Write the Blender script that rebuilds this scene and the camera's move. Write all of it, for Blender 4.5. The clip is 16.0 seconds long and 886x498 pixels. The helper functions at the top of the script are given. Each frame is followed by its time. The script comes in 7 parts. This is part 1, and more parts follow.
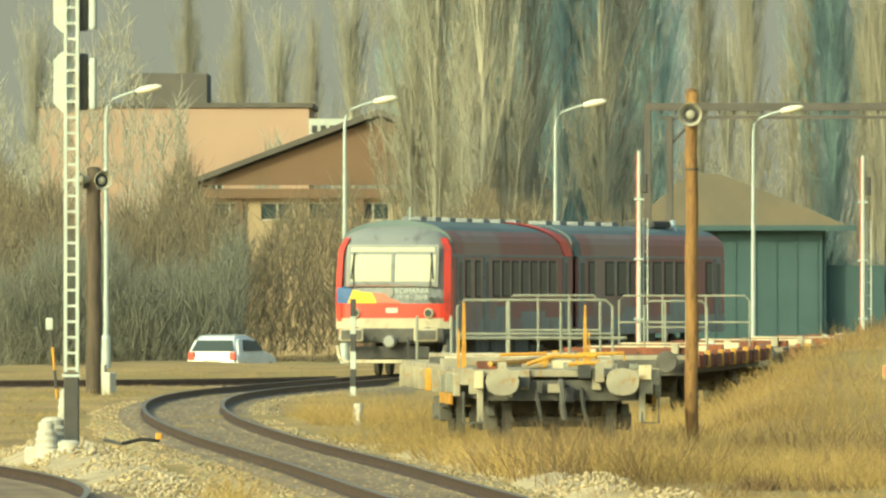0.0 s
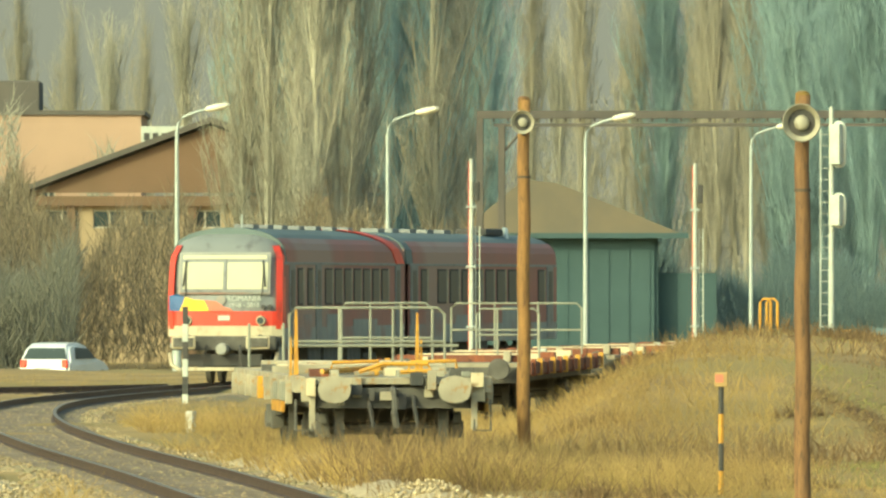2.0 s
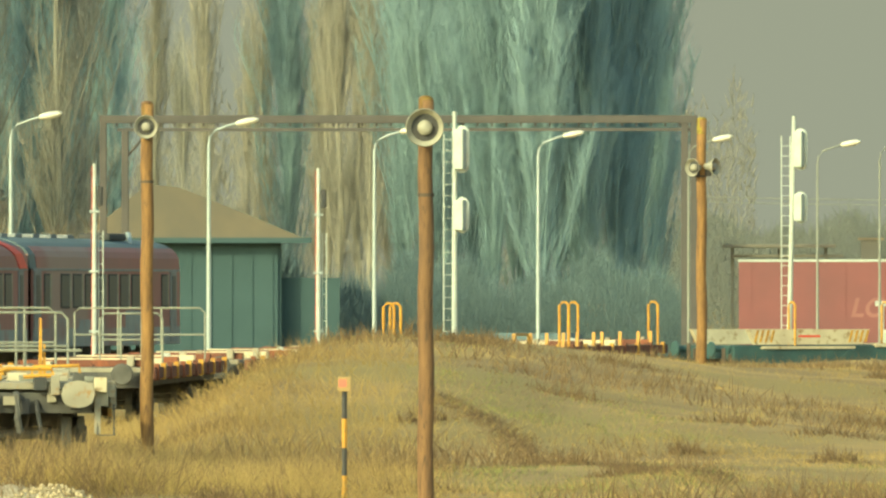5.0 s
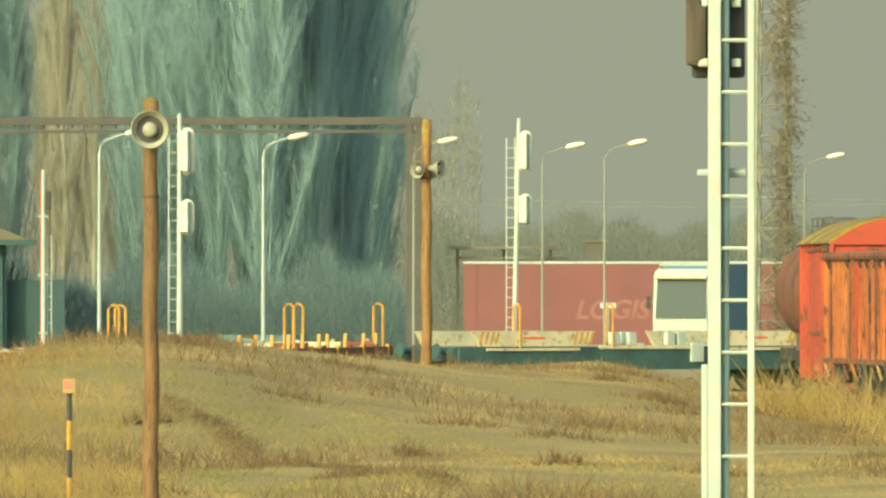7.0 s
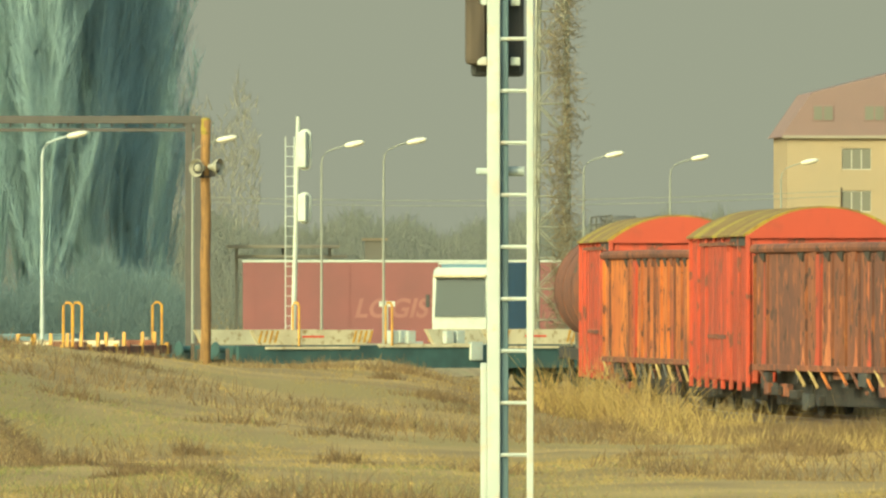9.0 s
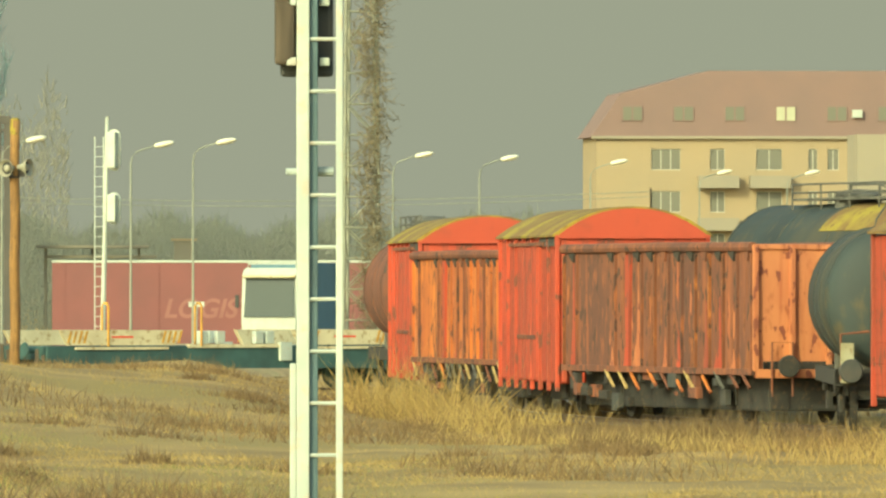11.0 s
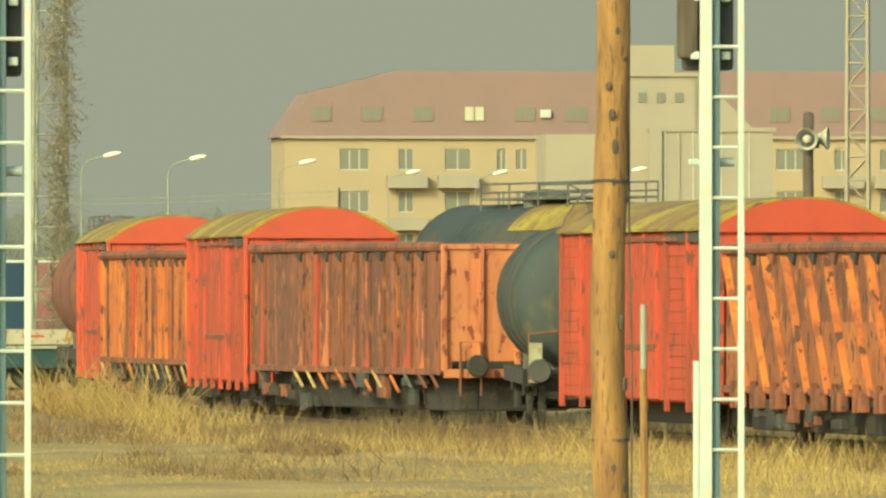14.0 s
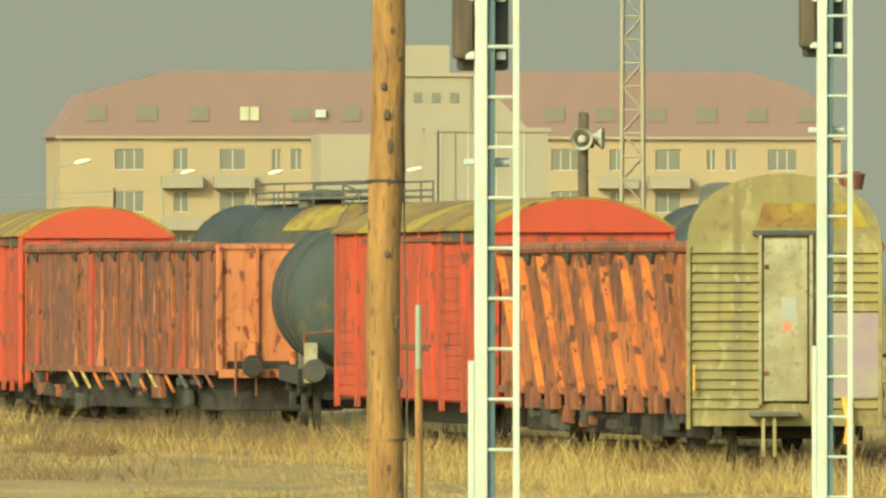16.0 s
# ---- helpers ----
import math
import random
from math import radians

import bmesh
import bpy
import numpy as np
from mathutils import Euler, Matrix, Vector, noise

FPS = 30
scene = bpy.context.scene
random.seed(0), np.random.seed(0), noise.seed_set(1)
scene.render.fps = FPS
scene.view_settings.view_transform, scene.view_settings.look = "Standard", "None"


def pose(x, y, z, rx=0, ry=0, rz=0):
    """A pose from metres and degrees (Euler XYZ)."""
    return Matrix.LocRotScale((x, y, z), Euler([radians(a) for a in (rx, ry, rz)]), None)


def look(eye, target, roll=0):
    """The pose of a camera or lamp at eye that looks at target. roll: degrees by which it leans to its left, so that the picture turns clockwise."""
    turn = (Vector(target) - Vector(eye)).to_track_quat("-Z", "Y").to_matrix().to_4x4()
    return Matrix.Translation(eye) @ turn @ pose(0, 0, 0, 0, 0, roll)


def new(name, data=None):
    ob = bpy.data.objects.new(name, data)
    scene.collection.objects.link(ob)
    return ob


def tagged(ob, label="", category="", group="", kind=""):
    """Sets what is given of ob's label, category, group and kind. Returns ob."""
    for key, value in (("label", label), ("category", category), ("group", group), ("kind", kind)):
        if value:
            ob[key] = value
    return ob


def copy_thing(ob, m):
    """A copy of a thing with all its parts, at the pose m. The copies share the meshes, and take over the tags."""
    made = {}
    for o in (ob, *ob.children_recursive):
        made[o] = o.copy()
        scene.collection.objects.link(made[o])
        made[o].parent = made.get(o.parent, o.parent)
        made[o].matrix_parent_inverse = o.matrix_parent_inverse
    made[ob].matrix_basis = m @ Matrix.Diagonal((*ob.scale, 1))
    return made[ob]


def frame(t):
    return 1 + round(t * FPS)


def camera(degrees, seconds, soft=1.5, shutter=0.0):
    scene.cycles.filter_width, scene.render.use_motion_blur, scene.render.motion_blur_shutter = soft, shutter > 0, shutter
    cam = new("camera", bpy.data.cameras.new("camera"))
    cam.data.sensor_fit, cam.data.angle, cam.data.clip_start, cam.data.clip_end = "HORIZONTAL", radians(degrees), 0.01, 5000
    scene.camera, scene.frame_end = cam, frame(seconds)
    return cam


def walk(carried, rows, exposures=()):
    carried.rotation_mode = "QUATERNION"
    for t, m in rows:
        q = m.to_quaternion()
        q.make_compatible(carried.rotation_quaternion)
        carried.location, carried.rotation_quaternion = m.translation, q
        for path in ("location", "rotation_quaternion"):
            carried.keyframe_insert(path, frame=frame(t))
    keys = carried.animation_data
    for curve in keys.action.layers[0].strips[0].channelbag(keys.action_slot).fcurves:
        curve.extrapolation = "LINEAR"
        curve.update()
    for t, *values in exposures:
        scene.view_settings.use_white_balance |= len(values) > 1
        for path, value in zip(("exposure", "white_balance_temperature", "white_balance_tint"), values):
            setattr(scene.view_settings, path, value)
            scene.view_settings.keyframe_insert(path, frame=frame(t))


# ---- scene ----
# ---- camera: a tripod that only pans and tilts ----
EYE = 2.5          # above rail level
F = 20000.0        # bearings and elevations below are in 1/20000 rad, as laid out from the tripod
DATUM = 487         # elevation marks are read down from this line above the eye
MID = 2350.0       # bearing of the world's +y
cam = camera(2 * math.degrees(math.atan(784 / F)), 16.0, soft=2.4)
PAN = [(0.0, 0, 0), (0.5, 46.5, 1.8), (1.0, 107, 6), (1.5, 190, 8.5), (2.0, 297, 13.5), (2.5, 410, 15), (3.0, 523.5, 18),
       (3.5, 636.5, 19.3), (3.7, 682.5, 20), (5.8, 1136, 22.3), (6.0, 1182, 22.5), (6.5, 1315, 22.7), (7.0, 1450, 25.3), (7.5, 1577.5, 23.5),
       (8.0, 1683, 25), (8.5, 1764, 23.3), (9.0, 1841, 22.7), (9.2, 1874, 23), (11.3, 2228, 23.3), (11.5, 2261, 23.5),
       (12.0, 2350, 25.5), (12.5, 2448, 25.4), (13.0, 2546, 23), (13.5, 2641, 23), (14.0, 2729.5, 23), (14.5, 2822, 23.4),
       (15.0, 2915, 23), (15.5, 3016, 23), (16.0, 3127.5, 23)]
walk(cam, [(t, pose(0, 0, EYE, 90 + math.degrees((46 + dy) / F), 0, -math.degrees((g + 784 - MID) / F))) for t, g, dy in PAN],
     exposures=[(0.0, 1.15, 7050, -20), (16.0, 1.15, 7050, -20)])


def site(b, d, z=0.0):
    """A place by bearing b and range d from the tripod."""
    a = (b - MID) / F
    return Vector((d * math.sin(a), d * math.cos(a), z))


def up(v, d):
    """The height that shows at elevation v at range d."""
    return EYE + v * d / F


# ---- light ----
SUN_DIR = Vector((-0.54, -0.72, 0.45)).normalized()
world = bpy.data.worlds.new("sky")
world.use_nodes = True
scene.world = world
wn = world.node_tree.nodes
sky = wn.new("ShaderNodeTexSky")
sky.sky_type = "NISHITA"
sky.sun_disc = False
sky.sun_elevation = math.asin(SUN_DIR.z)
sky.sun_rotation = math.atan2(SUN_DIR.x, SUN_DIR.y)
sky.air_density, sky.dust_density, sky.ozone_density = 1.0, 3.0, 1.0
wn["Background"].inputs["Strength"].default_value = 0.15
world.node_tree.links.new(sky.outputs[0], wn["Background"].inputs["Color"])
sun_data = bpy.data.lights.new("sun", "SUN")
sun_data.energy, sun_data.angle, sun_data.color = 1.4, radians(0.8), (1.0, 0.88, 0.62)
sun = new("sun", sun_data)
sun.matrix_world = look(SUN_DIR * 50, (0, 0, 0))


# ---- materials ----
def material(name, base, second=None, scale=3.0, rough=0.75, metal=0.0, bump=0.15, third=None, grime=None, island=0.0, stretch=(1, 1, 1), mix=(0.35, 0.65), emit=None, rand=0.0, streak=None, chips=None):
    """Colour from two noises at two scales, with stains, roughness variation and bump."""
    m = bpy.data.materials.new(name)
    m.use_nodes = True
    n, l = m.node_tree.nodes, m.node_tree.links
    b = n["Principled BSDF"]
    b.inputs["Roughness"].default_value, b.inputs["Metallic"].default_value = rough, metal
    tc = n.new("ShaderNodeTexCoord")
    mp = n.new("ShaderNodeMapping")
    mp.inputs["Scale"].default_value = stretch
    l.new(tc.outputs["Object"], mp.inputs["Vector"])
    second = second or tuple(c * 0.8 for c in base)

    def noise_mix(a, bcol, sc, lo, hi, detail=6.0, space=None):
        t = n.new("ShaderNodeTexNoise")
        t.inputs["Scale"].default_value, t.inputs["Detail"].default_value = sc, detail
        l.new((space or mp).outputs[0], t.inputs["Vector"])
        r = n.new("ShaderNodeMapRange")
        r.inputs["From Min"].default_value, r.inputs["From Max"].default_value = lo, hi
        l.new(t.outputs["Fac"], r.inputs["Value"])
        x = n.new("ShaderNodeMix")
        x.data_type = "RGBA"
        l.new(r.outputs[0], x.inputs["Factor"])
        for k, c in ((6, a), (7, bcol)):
            if isinstance(c, tuple):
                x.inputs[k].default_value = (*c, 1)
            else:
                l.new(c, x.inputs[k])
        return x.outputs[2], t

    col, t1 = noise_mix(base, second, scale, *mix)
    if third:
        col, _ = noise_mix(col, third, scale * 0.37, 0.5, 0.62)
    if grime:
        col, _ = noise_mix(col, grime, scale * 4.3, 0.55, 0.72, 3.0)
    for extra, sc, st, lo, hi in ((streak, 9.0, (1, 1, 0.06), 0.54, 0.66), (chips, 11.0, (1, 1, 0.55), 0.585, 0.62)):
        if extra:
            # runs of rust down the plates, and flaked paint
            mp2 = n.new("ShaderNodeMapping")
            mp2.inputs["Scale"].default_value = st
            l.new(tc.outputs["Object"], mp2.inputs["Vector"])
            col, _ = noise_mix(col, extra, sc * 0.45, lo, hi, 5.0, mp2)
    if island or rand:
        if rand:
            g = n.new("ShaderNodeObjectInfo")
            out = g.outputs["Random"]
        else:
            g = n.new("ShaderNodeNewGeometry")
            out = g.outputs["Random Per Island"]
        r = n.new("ShaderNodeMapRange")
        r.inputs["To Min"].default_value, r.inputs["To Max"].default_value = 1 - (island or rand), 1 + (island or rand)
        l.new(out, r.inputs["Value"])
        h = n.new("ShaderNodeHueSaturation")
        l.new(r.outputs[0], h.inputs["Value"])
        l.new(col, h.inputs["Color"])
        col = h.outputs[0]
    l.new(col, b.inputs["Base Color"])
    if bump:
        bp = n.new("ShaderNodeBump")
        bp.inputs["Strength"].default_value, bp.inputs["Distance"].default_value = bump, 0.02
        t2 = n.new("ShaderNodeTexNoise")
        t2.inputs["Scale"].default_value, t2.inputs["Detail"].default_value = scale * 6, 4
        l.new(mp.outputs[0], t2.inputs["Vector"])
        l.new(t2.outputs["Fac"], bp.inputs["Height"])
        l.new(bp.outputs[0], b.inputs["Normal"])
    if emit:
        b.inputs["Emission Color"].default_value, b.inputs["Emission Strength"].default_value = (*emit, 1), 1.0
    return m


def glass_material(name, tint, rough=0.2):
    m = bpy.data.materials.new(name)
    m.use_nodes = True
    b = m.node_tree.nodes["Principled BSDF"]
    b.inputs["Base Color"].default_value = (*tint, 1)
    b.inputs["Roughness"].default_value = rough
    b.inputs["Specular IOR Level"].default_value = 0.35
    return m


M = {
    "ground": material("dry_earth", (0.34, 0.23, 0.08), (0.20, 0.135, 0.05), 0.3, 0.95, third=(0.24, 0.175, 0.055), bump=0.4),
    "grass": material("dry_grass", (0.47, 0.32, 0.105), (0.24, 0.155, 0.055), 0.3, 0.9, third=(0.29, 0.205, 0.065), bump=0, island=0.2),
    "turf": material("green_turf", (0.24, 0.225, 0.06), (0.18, 0.165, 0.05), 0.5, 0.9, bump=0, island=0.3),
    "straw": material("tall_straw", (0.42, 0.30, 0.105), (0.28, 0.185, 0.065), 0.3, 0.9, bump=0, island=0.3),
    "weed": material("brown_weed", (0.22, 0.14, 0.058), (0.14, 0.088, 0.038), 0.5, 0.95, bump=0, island=0.3),
    "ballast": material("pale_ballast", (0.44, 0.355, 0.21), (0.33, 0.26, 0.155), 2.0, 0.95, bump=0.3, island=0.25),
    "sleeper": material("sleeper_concrete", (0.20, 0.16, 0.11), (0.12, 0.09, 0.06), 3.0, 0.9, rand=0.2),
    "rail": material("rail_steel", (0.10, 0.065, 0.045), (0.06, 0.04, 0.03), 5.0, 0.6, 0.3),
    "railtop": material("worn_rail_head", (0.30, 0.28, 0.25), (0.22, 0.2, 0.18), 5.0, 0.3, 0.9),
    "train_red": material("train_red_paint", (0.62, 0.055, 0.03), (0.5, 0.04, 0.025), 0.7, 0.4, grime=(0.33, 0.05, 0.035)),
    "train_dull": material("dull_red_paint", (0.30, 0.115, 0.09), (0.25, 0.115, 0.09), 0.5, 0.6, third=(0.29, 0.19, 0.145)),
    "train_grey": material("train_grey_paint", (0.19, 0.205, 0.195), (0.15, 0.16, 0.155), 0.7, 0.5, grime=(0.10, 0.10, 0.10)),
    "train_roof": material("train_roof_paint", (0.105, 0.145, 0.138), (0.08, 0.105, 0.10), 0.4, 0.6),
    "train_cream": material("cream_paint", (0.47, 0.42, 0.28), (0.38, 0.33, 0.22), 1.5, 0.6, grime=(0.33, 0.26, 0.16)),
    "graf": material("grey_overpaint", (0.29, 0.29, 0.245), (0.22, 0.225, 0.20), 1.2, 0.7, third=(0.27, 0.16, 0.125)),
    # black steel and dusty undergear are lightened to carry some haze
    "black": material("black_steel", (0.04, 0.043, 0.04), (0.058, 0.052, 0.044), 4.0, 0.8),
    "under": material("dusty_hazed_undergear", (0.115, 0.11, 0.09), (0.07, 0.066, 0.055), 3.0, 0.9),
    "gear": material("dark_brown_gear", (0.036, 0.033, 0.027), (0.024, 0.022, 0.019), 3.0, 0.9, grime=(0.075, 0.045, 0.026)),
    "glass": glass_material("dark_glass", (0.02, 0.035, 0.035), 0.4),
    "blind": material("cream_sunblind", (0.42, 0.41, 0.275), (0.37, 0.36, 0.245), 1.0, 0.4, bump=0.02),
    "white": material("white_paint", (0.43, 0.46, 0.39), (0.36, 0.39, 0.335), 2.5, 0.5, grime=(0.42, 0.37, 0.28), bump=0.08),
    "galv": material("galvanised_steel", (0.38, 0.42, 0.38), (0.31, 0.35, 0.32), 3.0, 0.5, 0.2),
    "lamp": material("lamp_housing", (0.72, 0.67, 0.50), (0.64, 0.60, 0.46), 3.0, 0.45, bump=0.05),
    "wood": material("weathered_pole_wood", (0.30, 0.16, 0.048), (0.17, 0.088, 0.03), 6.0, 0.85, stretch=(1.6, 1.6, 0.25), grime=(0.09, 0.05, 0.024), bump=0.5),
    "polebrown": material("brown_pole_wood", (0.215, 0.115, 0.045), (0.125, 0.068, 0.03), 6.0, 0.85, stretch=(1.6, 1.6, 0.25), grime=(0.07, 0.042, 0.022), bump=0.5),
    "darkwood": material("tarred_pole_wood", (0.10, 0.075, 0.05), (0.06, 0.045, 0.03), 6.0, 0.9, stretch=(1.6, 1.6, 0.25)),
    "horn": material("grey_horn_paint", (0.36, 0.34, 0.25), (0.28, 0.26, 0.19), 5.0, 0.6),
    "yellow": material("safety_yellow", (0.56, 0.29, 0.03), (0.40, 0.19, 0.028), 3.0, 0.6, grime=(0.28, 0.17, 0.05)),
    "flatgrey": material("dusty_wagon_grey", (0.37, 0.335, 0.235), (0.24, 0.215, 0.15), 2.0, 0.8, grime=(0.30, 0.17, 0.06)),
    "flatcream": material("cream_wagon_frame", (0.60, 0.52, 0.33), (0.48, 0.40, 0.25), 1.5, 0.7, grime=(0.30, 0.20, 0.09)),
    "teal": material("dark_green_wagon_frame", (0.045, 0.095, 0.085), (0.03, 0.06, 0.055), 1.5, 0.7),
    "rust": material("rust_plate", (0.13, 0.05, 0.03), (0.175, 0.063, 0.033), 1.6, 0.9, third=(0.105, 0.044, 0.03), grime=(0.27, 0.09, 0.036), stretch=(1, 1, 0.35), streak=(0.24, 0.078, 0.034), chips=(0.06, 0.03, 0.021)),
    "wagon_red": material("wagon_oxide_red", (0.44, 0.058, 0.025), (0.31, 0.045, 0.022), 1.0, 0.7, grime=(0.26, 0.05, 0.023), stretch=(1, 1, 0.3), streak=(0.22, 0.045, 0.025), chips=(0.14, 0.045, 0.026)),
    "gable_red": material("plain_gable_red", (0.385, 0.05, 0.02), (0.34, 0.045, 0.019), 0.6, 0.65, grime=(0.29, 0.043, 0.019), bump=0.06),
    "wagon_orange": material("wagon_faded_orange", (0.58, 0.185, 0.036), (0.36, 0.095, 0.026), 1.2, 0.8, third=(0.30, 0.085, 0.026), grime=(0.18, 0.058, 0.026), stretch=(1, 1, 0.3), streak=(0.22, 0.062, 0.026), chips=(0.09, 0.036, 0.022)),
    "wagon_pink": material("wagon_faded_pink", (0.50, 0.19, 0.075), (0.38, 0.125, 0.055), 1.3, 0.8, third=(0.36, 0.10, 0.04), grime=(0.24, 0.07, 0.03), stretch=(1, 1, 0.4), streak=(0.34, 0.10, 0.042), chips=(0.18, 0.05, 0.028)),
    "rust_orange": material("orange_rust_plate", (0.235, 0.075, 0.024), (0.12, 0.042, 0.02), 1.1, 0.9, third=(0.10, 0.036, 0.019), grime=(0.40, 0.14, 0.036), stretch=(1, 1, 0.6), streak=(0.12, 0.042, 0.022), chips=(0.05, 0.027, 0.018)),
    "brown_plate": material("brown_orange_plate", (0.26, 0.085, 0.028), (0.17, 0.055, 0.022), 0.9, 0.9, third=(0.32, 0.105, 0.03), grime=(0.13, 0.045, 0.021), stretch=(1, 1, 0.6), chips=(0.06, 0.03, 0.02)),
    "moss": material("mossy_roof_sheet", (0.21, 0.145, 0.033), (0.15, 0.075, 0.03), 1.6, 0.95, third=(0.28, 0.215, 0.03), grime=(0.11, 0.055, 0.027)),
    "tank": material("tank_bitumen_grey", (0.034, 0.046, 0.043), (0.024, 0.031, 0.029), 1.0, 0.75, third=(0.06, 0.055, 0.036), grime=(0.075, 0.062, 0.035), stretch=(1, 1, 0.5)),
    "reefer": material("stained_cream_paint", (0.20, 0.165, 0.06), (0.155, 0.125, 0.048), 1.2, 0.7, third=(0.215, 0.18, 0.05), grime=(0.13, 0.095, 0.042), streak=(0.14, 0.11, 0.05), chips=(0.225, 0.19, 0.085)),
    "concrete": material("pale_concrete", (0.47, 0.45, 0.37), (0.37, 0.345, 0.275), 3.0, 0.9),
    # far walls and roofs lean pale and dull, standing in for haze
    "brown_wall": material("brown_sheet_wall", (0.16, 0.10, 0.06), (0.13, 0.085, 0.05), 0.3, 0.9),
    "pink_wall": material("pale_pink_render", (0.38, 0.26, 0.18), (0.34, 0.235, 0.165), 0.3, 0.9),
    "cream_wall": material("hazed_cream_render", (0.325, 0.245, 0.145), (0.295, 0.23, 0.142), 0.2, 0.9),
    "buff_wall": material("buff_render", (0.28, 0.24, 0.17), (0.25, 0.22, 0.165), 0.2, 0.9),
    "red_roof": material("hazed_red_sheet_roof", (0.205, 0.13, 0.112), (0.19, 0.125, 0.11), 0.3, 0.8),
    "dark_roof": material("hazed_dark_tile_roof", (0.105, 0.095, 0.078), (0.085, 0.078, 0.066), 1.0, 0.9),
    # shed wall and roof are darkened in colour, as if out of the sun
    "shed": material("shade_teal_shed_wall", (0.048, 0.086, 0.086), (0.04, 0.074, 0.075), 0.5, 0.9),
    "shed_roof": material("shade_brown_shed_roof", (0.145, 0.12, 0.08), (0.12, 0.105, 0.075), 0.8, 0.9),
    "beam": material("brown_gantry_paint", (0.088, 0.077, 0.064), (0.07, 0.064, 0.055), 1.0, 0.8),
    # bark and far twig colours are paled to carry the haze
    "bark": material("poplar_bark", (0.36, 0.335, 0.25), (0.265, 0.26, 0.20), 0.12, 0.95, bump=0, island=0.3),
    "far_twig": material("far_hazed_twigs", (0.22, 0.205, 0.155), (0.18, 0.17, 0.135), 0.05, 0.95, bump=0, island=0.15),
    # post grey pulled towards the sky, with the haze put into its colour
    "hazed_galv": material("hazed_lamp_post", (0.235, 0.24, 0.19), (0.20, 0.205, 0.165), 2.0, 0.7),
    # haze is mixed into these far twig tones as well
    "hazy_bark": material("hazed_far_bark", (0.29, 0.265, 0.19), (0.235, 0.22, 0.165), 0.1, 0.95, bump=0, island=0.2),
    "far_thicket": material("far_hazed_thicket", (0.165, 0.17, 0.135), (0.14, 0.148, 0.12), 0.05, 0.95, bump=0, island=0.1),
    # panes of the far block, lightened by haze in the tint
    "pale_glass": glass_material("haze_paled_glass", (0.15, 0.145, 0.11), 0.5),
    "bed": material("brown_track_bed", (0.34, 0.25, 0.125), (0.22, 0.16, 0.08), 2.0, 0.95, bump=0.3, island=0.3, third=(0.26, 0.22, 0.11)),
    # colours the masts' side away from the sun; also the van's own blue-grey
    "mastshade_vangrey": material("mast_shade_and_van_paint", (0.10, 0.16, 0.165), (0.05, 0.08, 0.085), 1.2, 0.6),
    # teal of hazy shade put into the bark colour
    "bark_shade": material("hazy_shade_bark", (0.28, 0.385, 0.36), (0.235, 0.325, 0.31), 0.12, 0.95, bump=0, island=0.15),
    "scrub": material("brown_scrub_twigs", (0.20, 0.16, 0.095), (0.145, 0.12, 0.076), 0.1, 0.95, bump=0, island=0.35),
    # twig colour holds the teal shadow at the foot of the poplars
    "shade_twig": material("teal_shade_twigs", (0.125, 0.175, 0.16), (0.10, 0.14, 0.13), 0.1, 0.95, bump=0, island=0.1),
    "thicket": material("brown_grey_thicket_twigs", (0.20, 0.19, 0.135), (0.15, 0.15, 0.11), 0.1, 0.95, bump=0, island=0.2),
    "strut": material("dusty_yellow_strut", (0.46, 0.33, 0.13), (0.30, 0.19, 0.075), 3.0, 0.8),
    "trailer": material("red_trailer_curtain", (0.19, 0.065, 0.06), (0.16, 0.06, 0.056), 0.5, 0.7),
    "railgrey": material("dull_railing_paint", (0.25, 0.25, 0.185), (0.19, 0.19, 0.145), 3.0, 0.6),
    "pale_red": material("faded_red_lettering", (0.26, 0.115, 0.095), (0.23, 0.10, 0.085), 1.0, 0.8),
    "peel": material("peeling_pale_paint", (0.25, 0.225, 0.13), (0.18, 0.155, 0.085), 3.0, 0.7, third=(0.30, 0.285, 0.19), grime=(0.17, 0.125, 0.065), streak=(0.2, 0.165, 0.09)),
    "car": material("silver_car_paint", (0.66, 0.68, 0.66), (0.6, 0.62, 0.6), 2.0, 0.25, 0.2, bump=0),
    "rubber": material("tyre_rubber", (0.03, 0.03, 0.03), (0.04, 0.04, 0.04), 5.0, 0.9),
    "blue": material("flag_blue", (0.03, 0.10, 0.24), (0.03, 0.08, 0.20), 2.0, 0.5),
    "truck_blue": material("faded_blue_tarpaulin", (0.10, 0.19, 0.24), (0.085, 0.16, 0.20), 0.6, 0.7),
    "flagyellow": material("flag_yellow", (0.85, 0.55, 0.06), (0.78, 0.48, 0.05), 2.0, 0.5),
    "flagred": material("flag_faded_red", (0.58, 0.17, 0.10), (0.5, 0.14, 0.09), 2.0, 0.5),
    "ltred": material("bright_red_paint", (0.75, 0.06, 0.03), (0.6, 0.05, 0.03), 2.0, 0.5),
}


# ---- mesh helpers ----
def part(name, bm, mat, parent=None, label="", smooth=False):
    me = bpy.data.meshes.new(name)
    bm.to_mesh(me)
    bm.free()
    me.materials.append(M[mat] if isinstance(mat, str) else mat)
    if smooth:
        me.polygons.foreach_set("use_smooth", [True] * len(me.polygons))
    ob = new(name, me)
    if parent:
        ob.parent = parent
    if label:
        tagged(ob, label)
    return ob


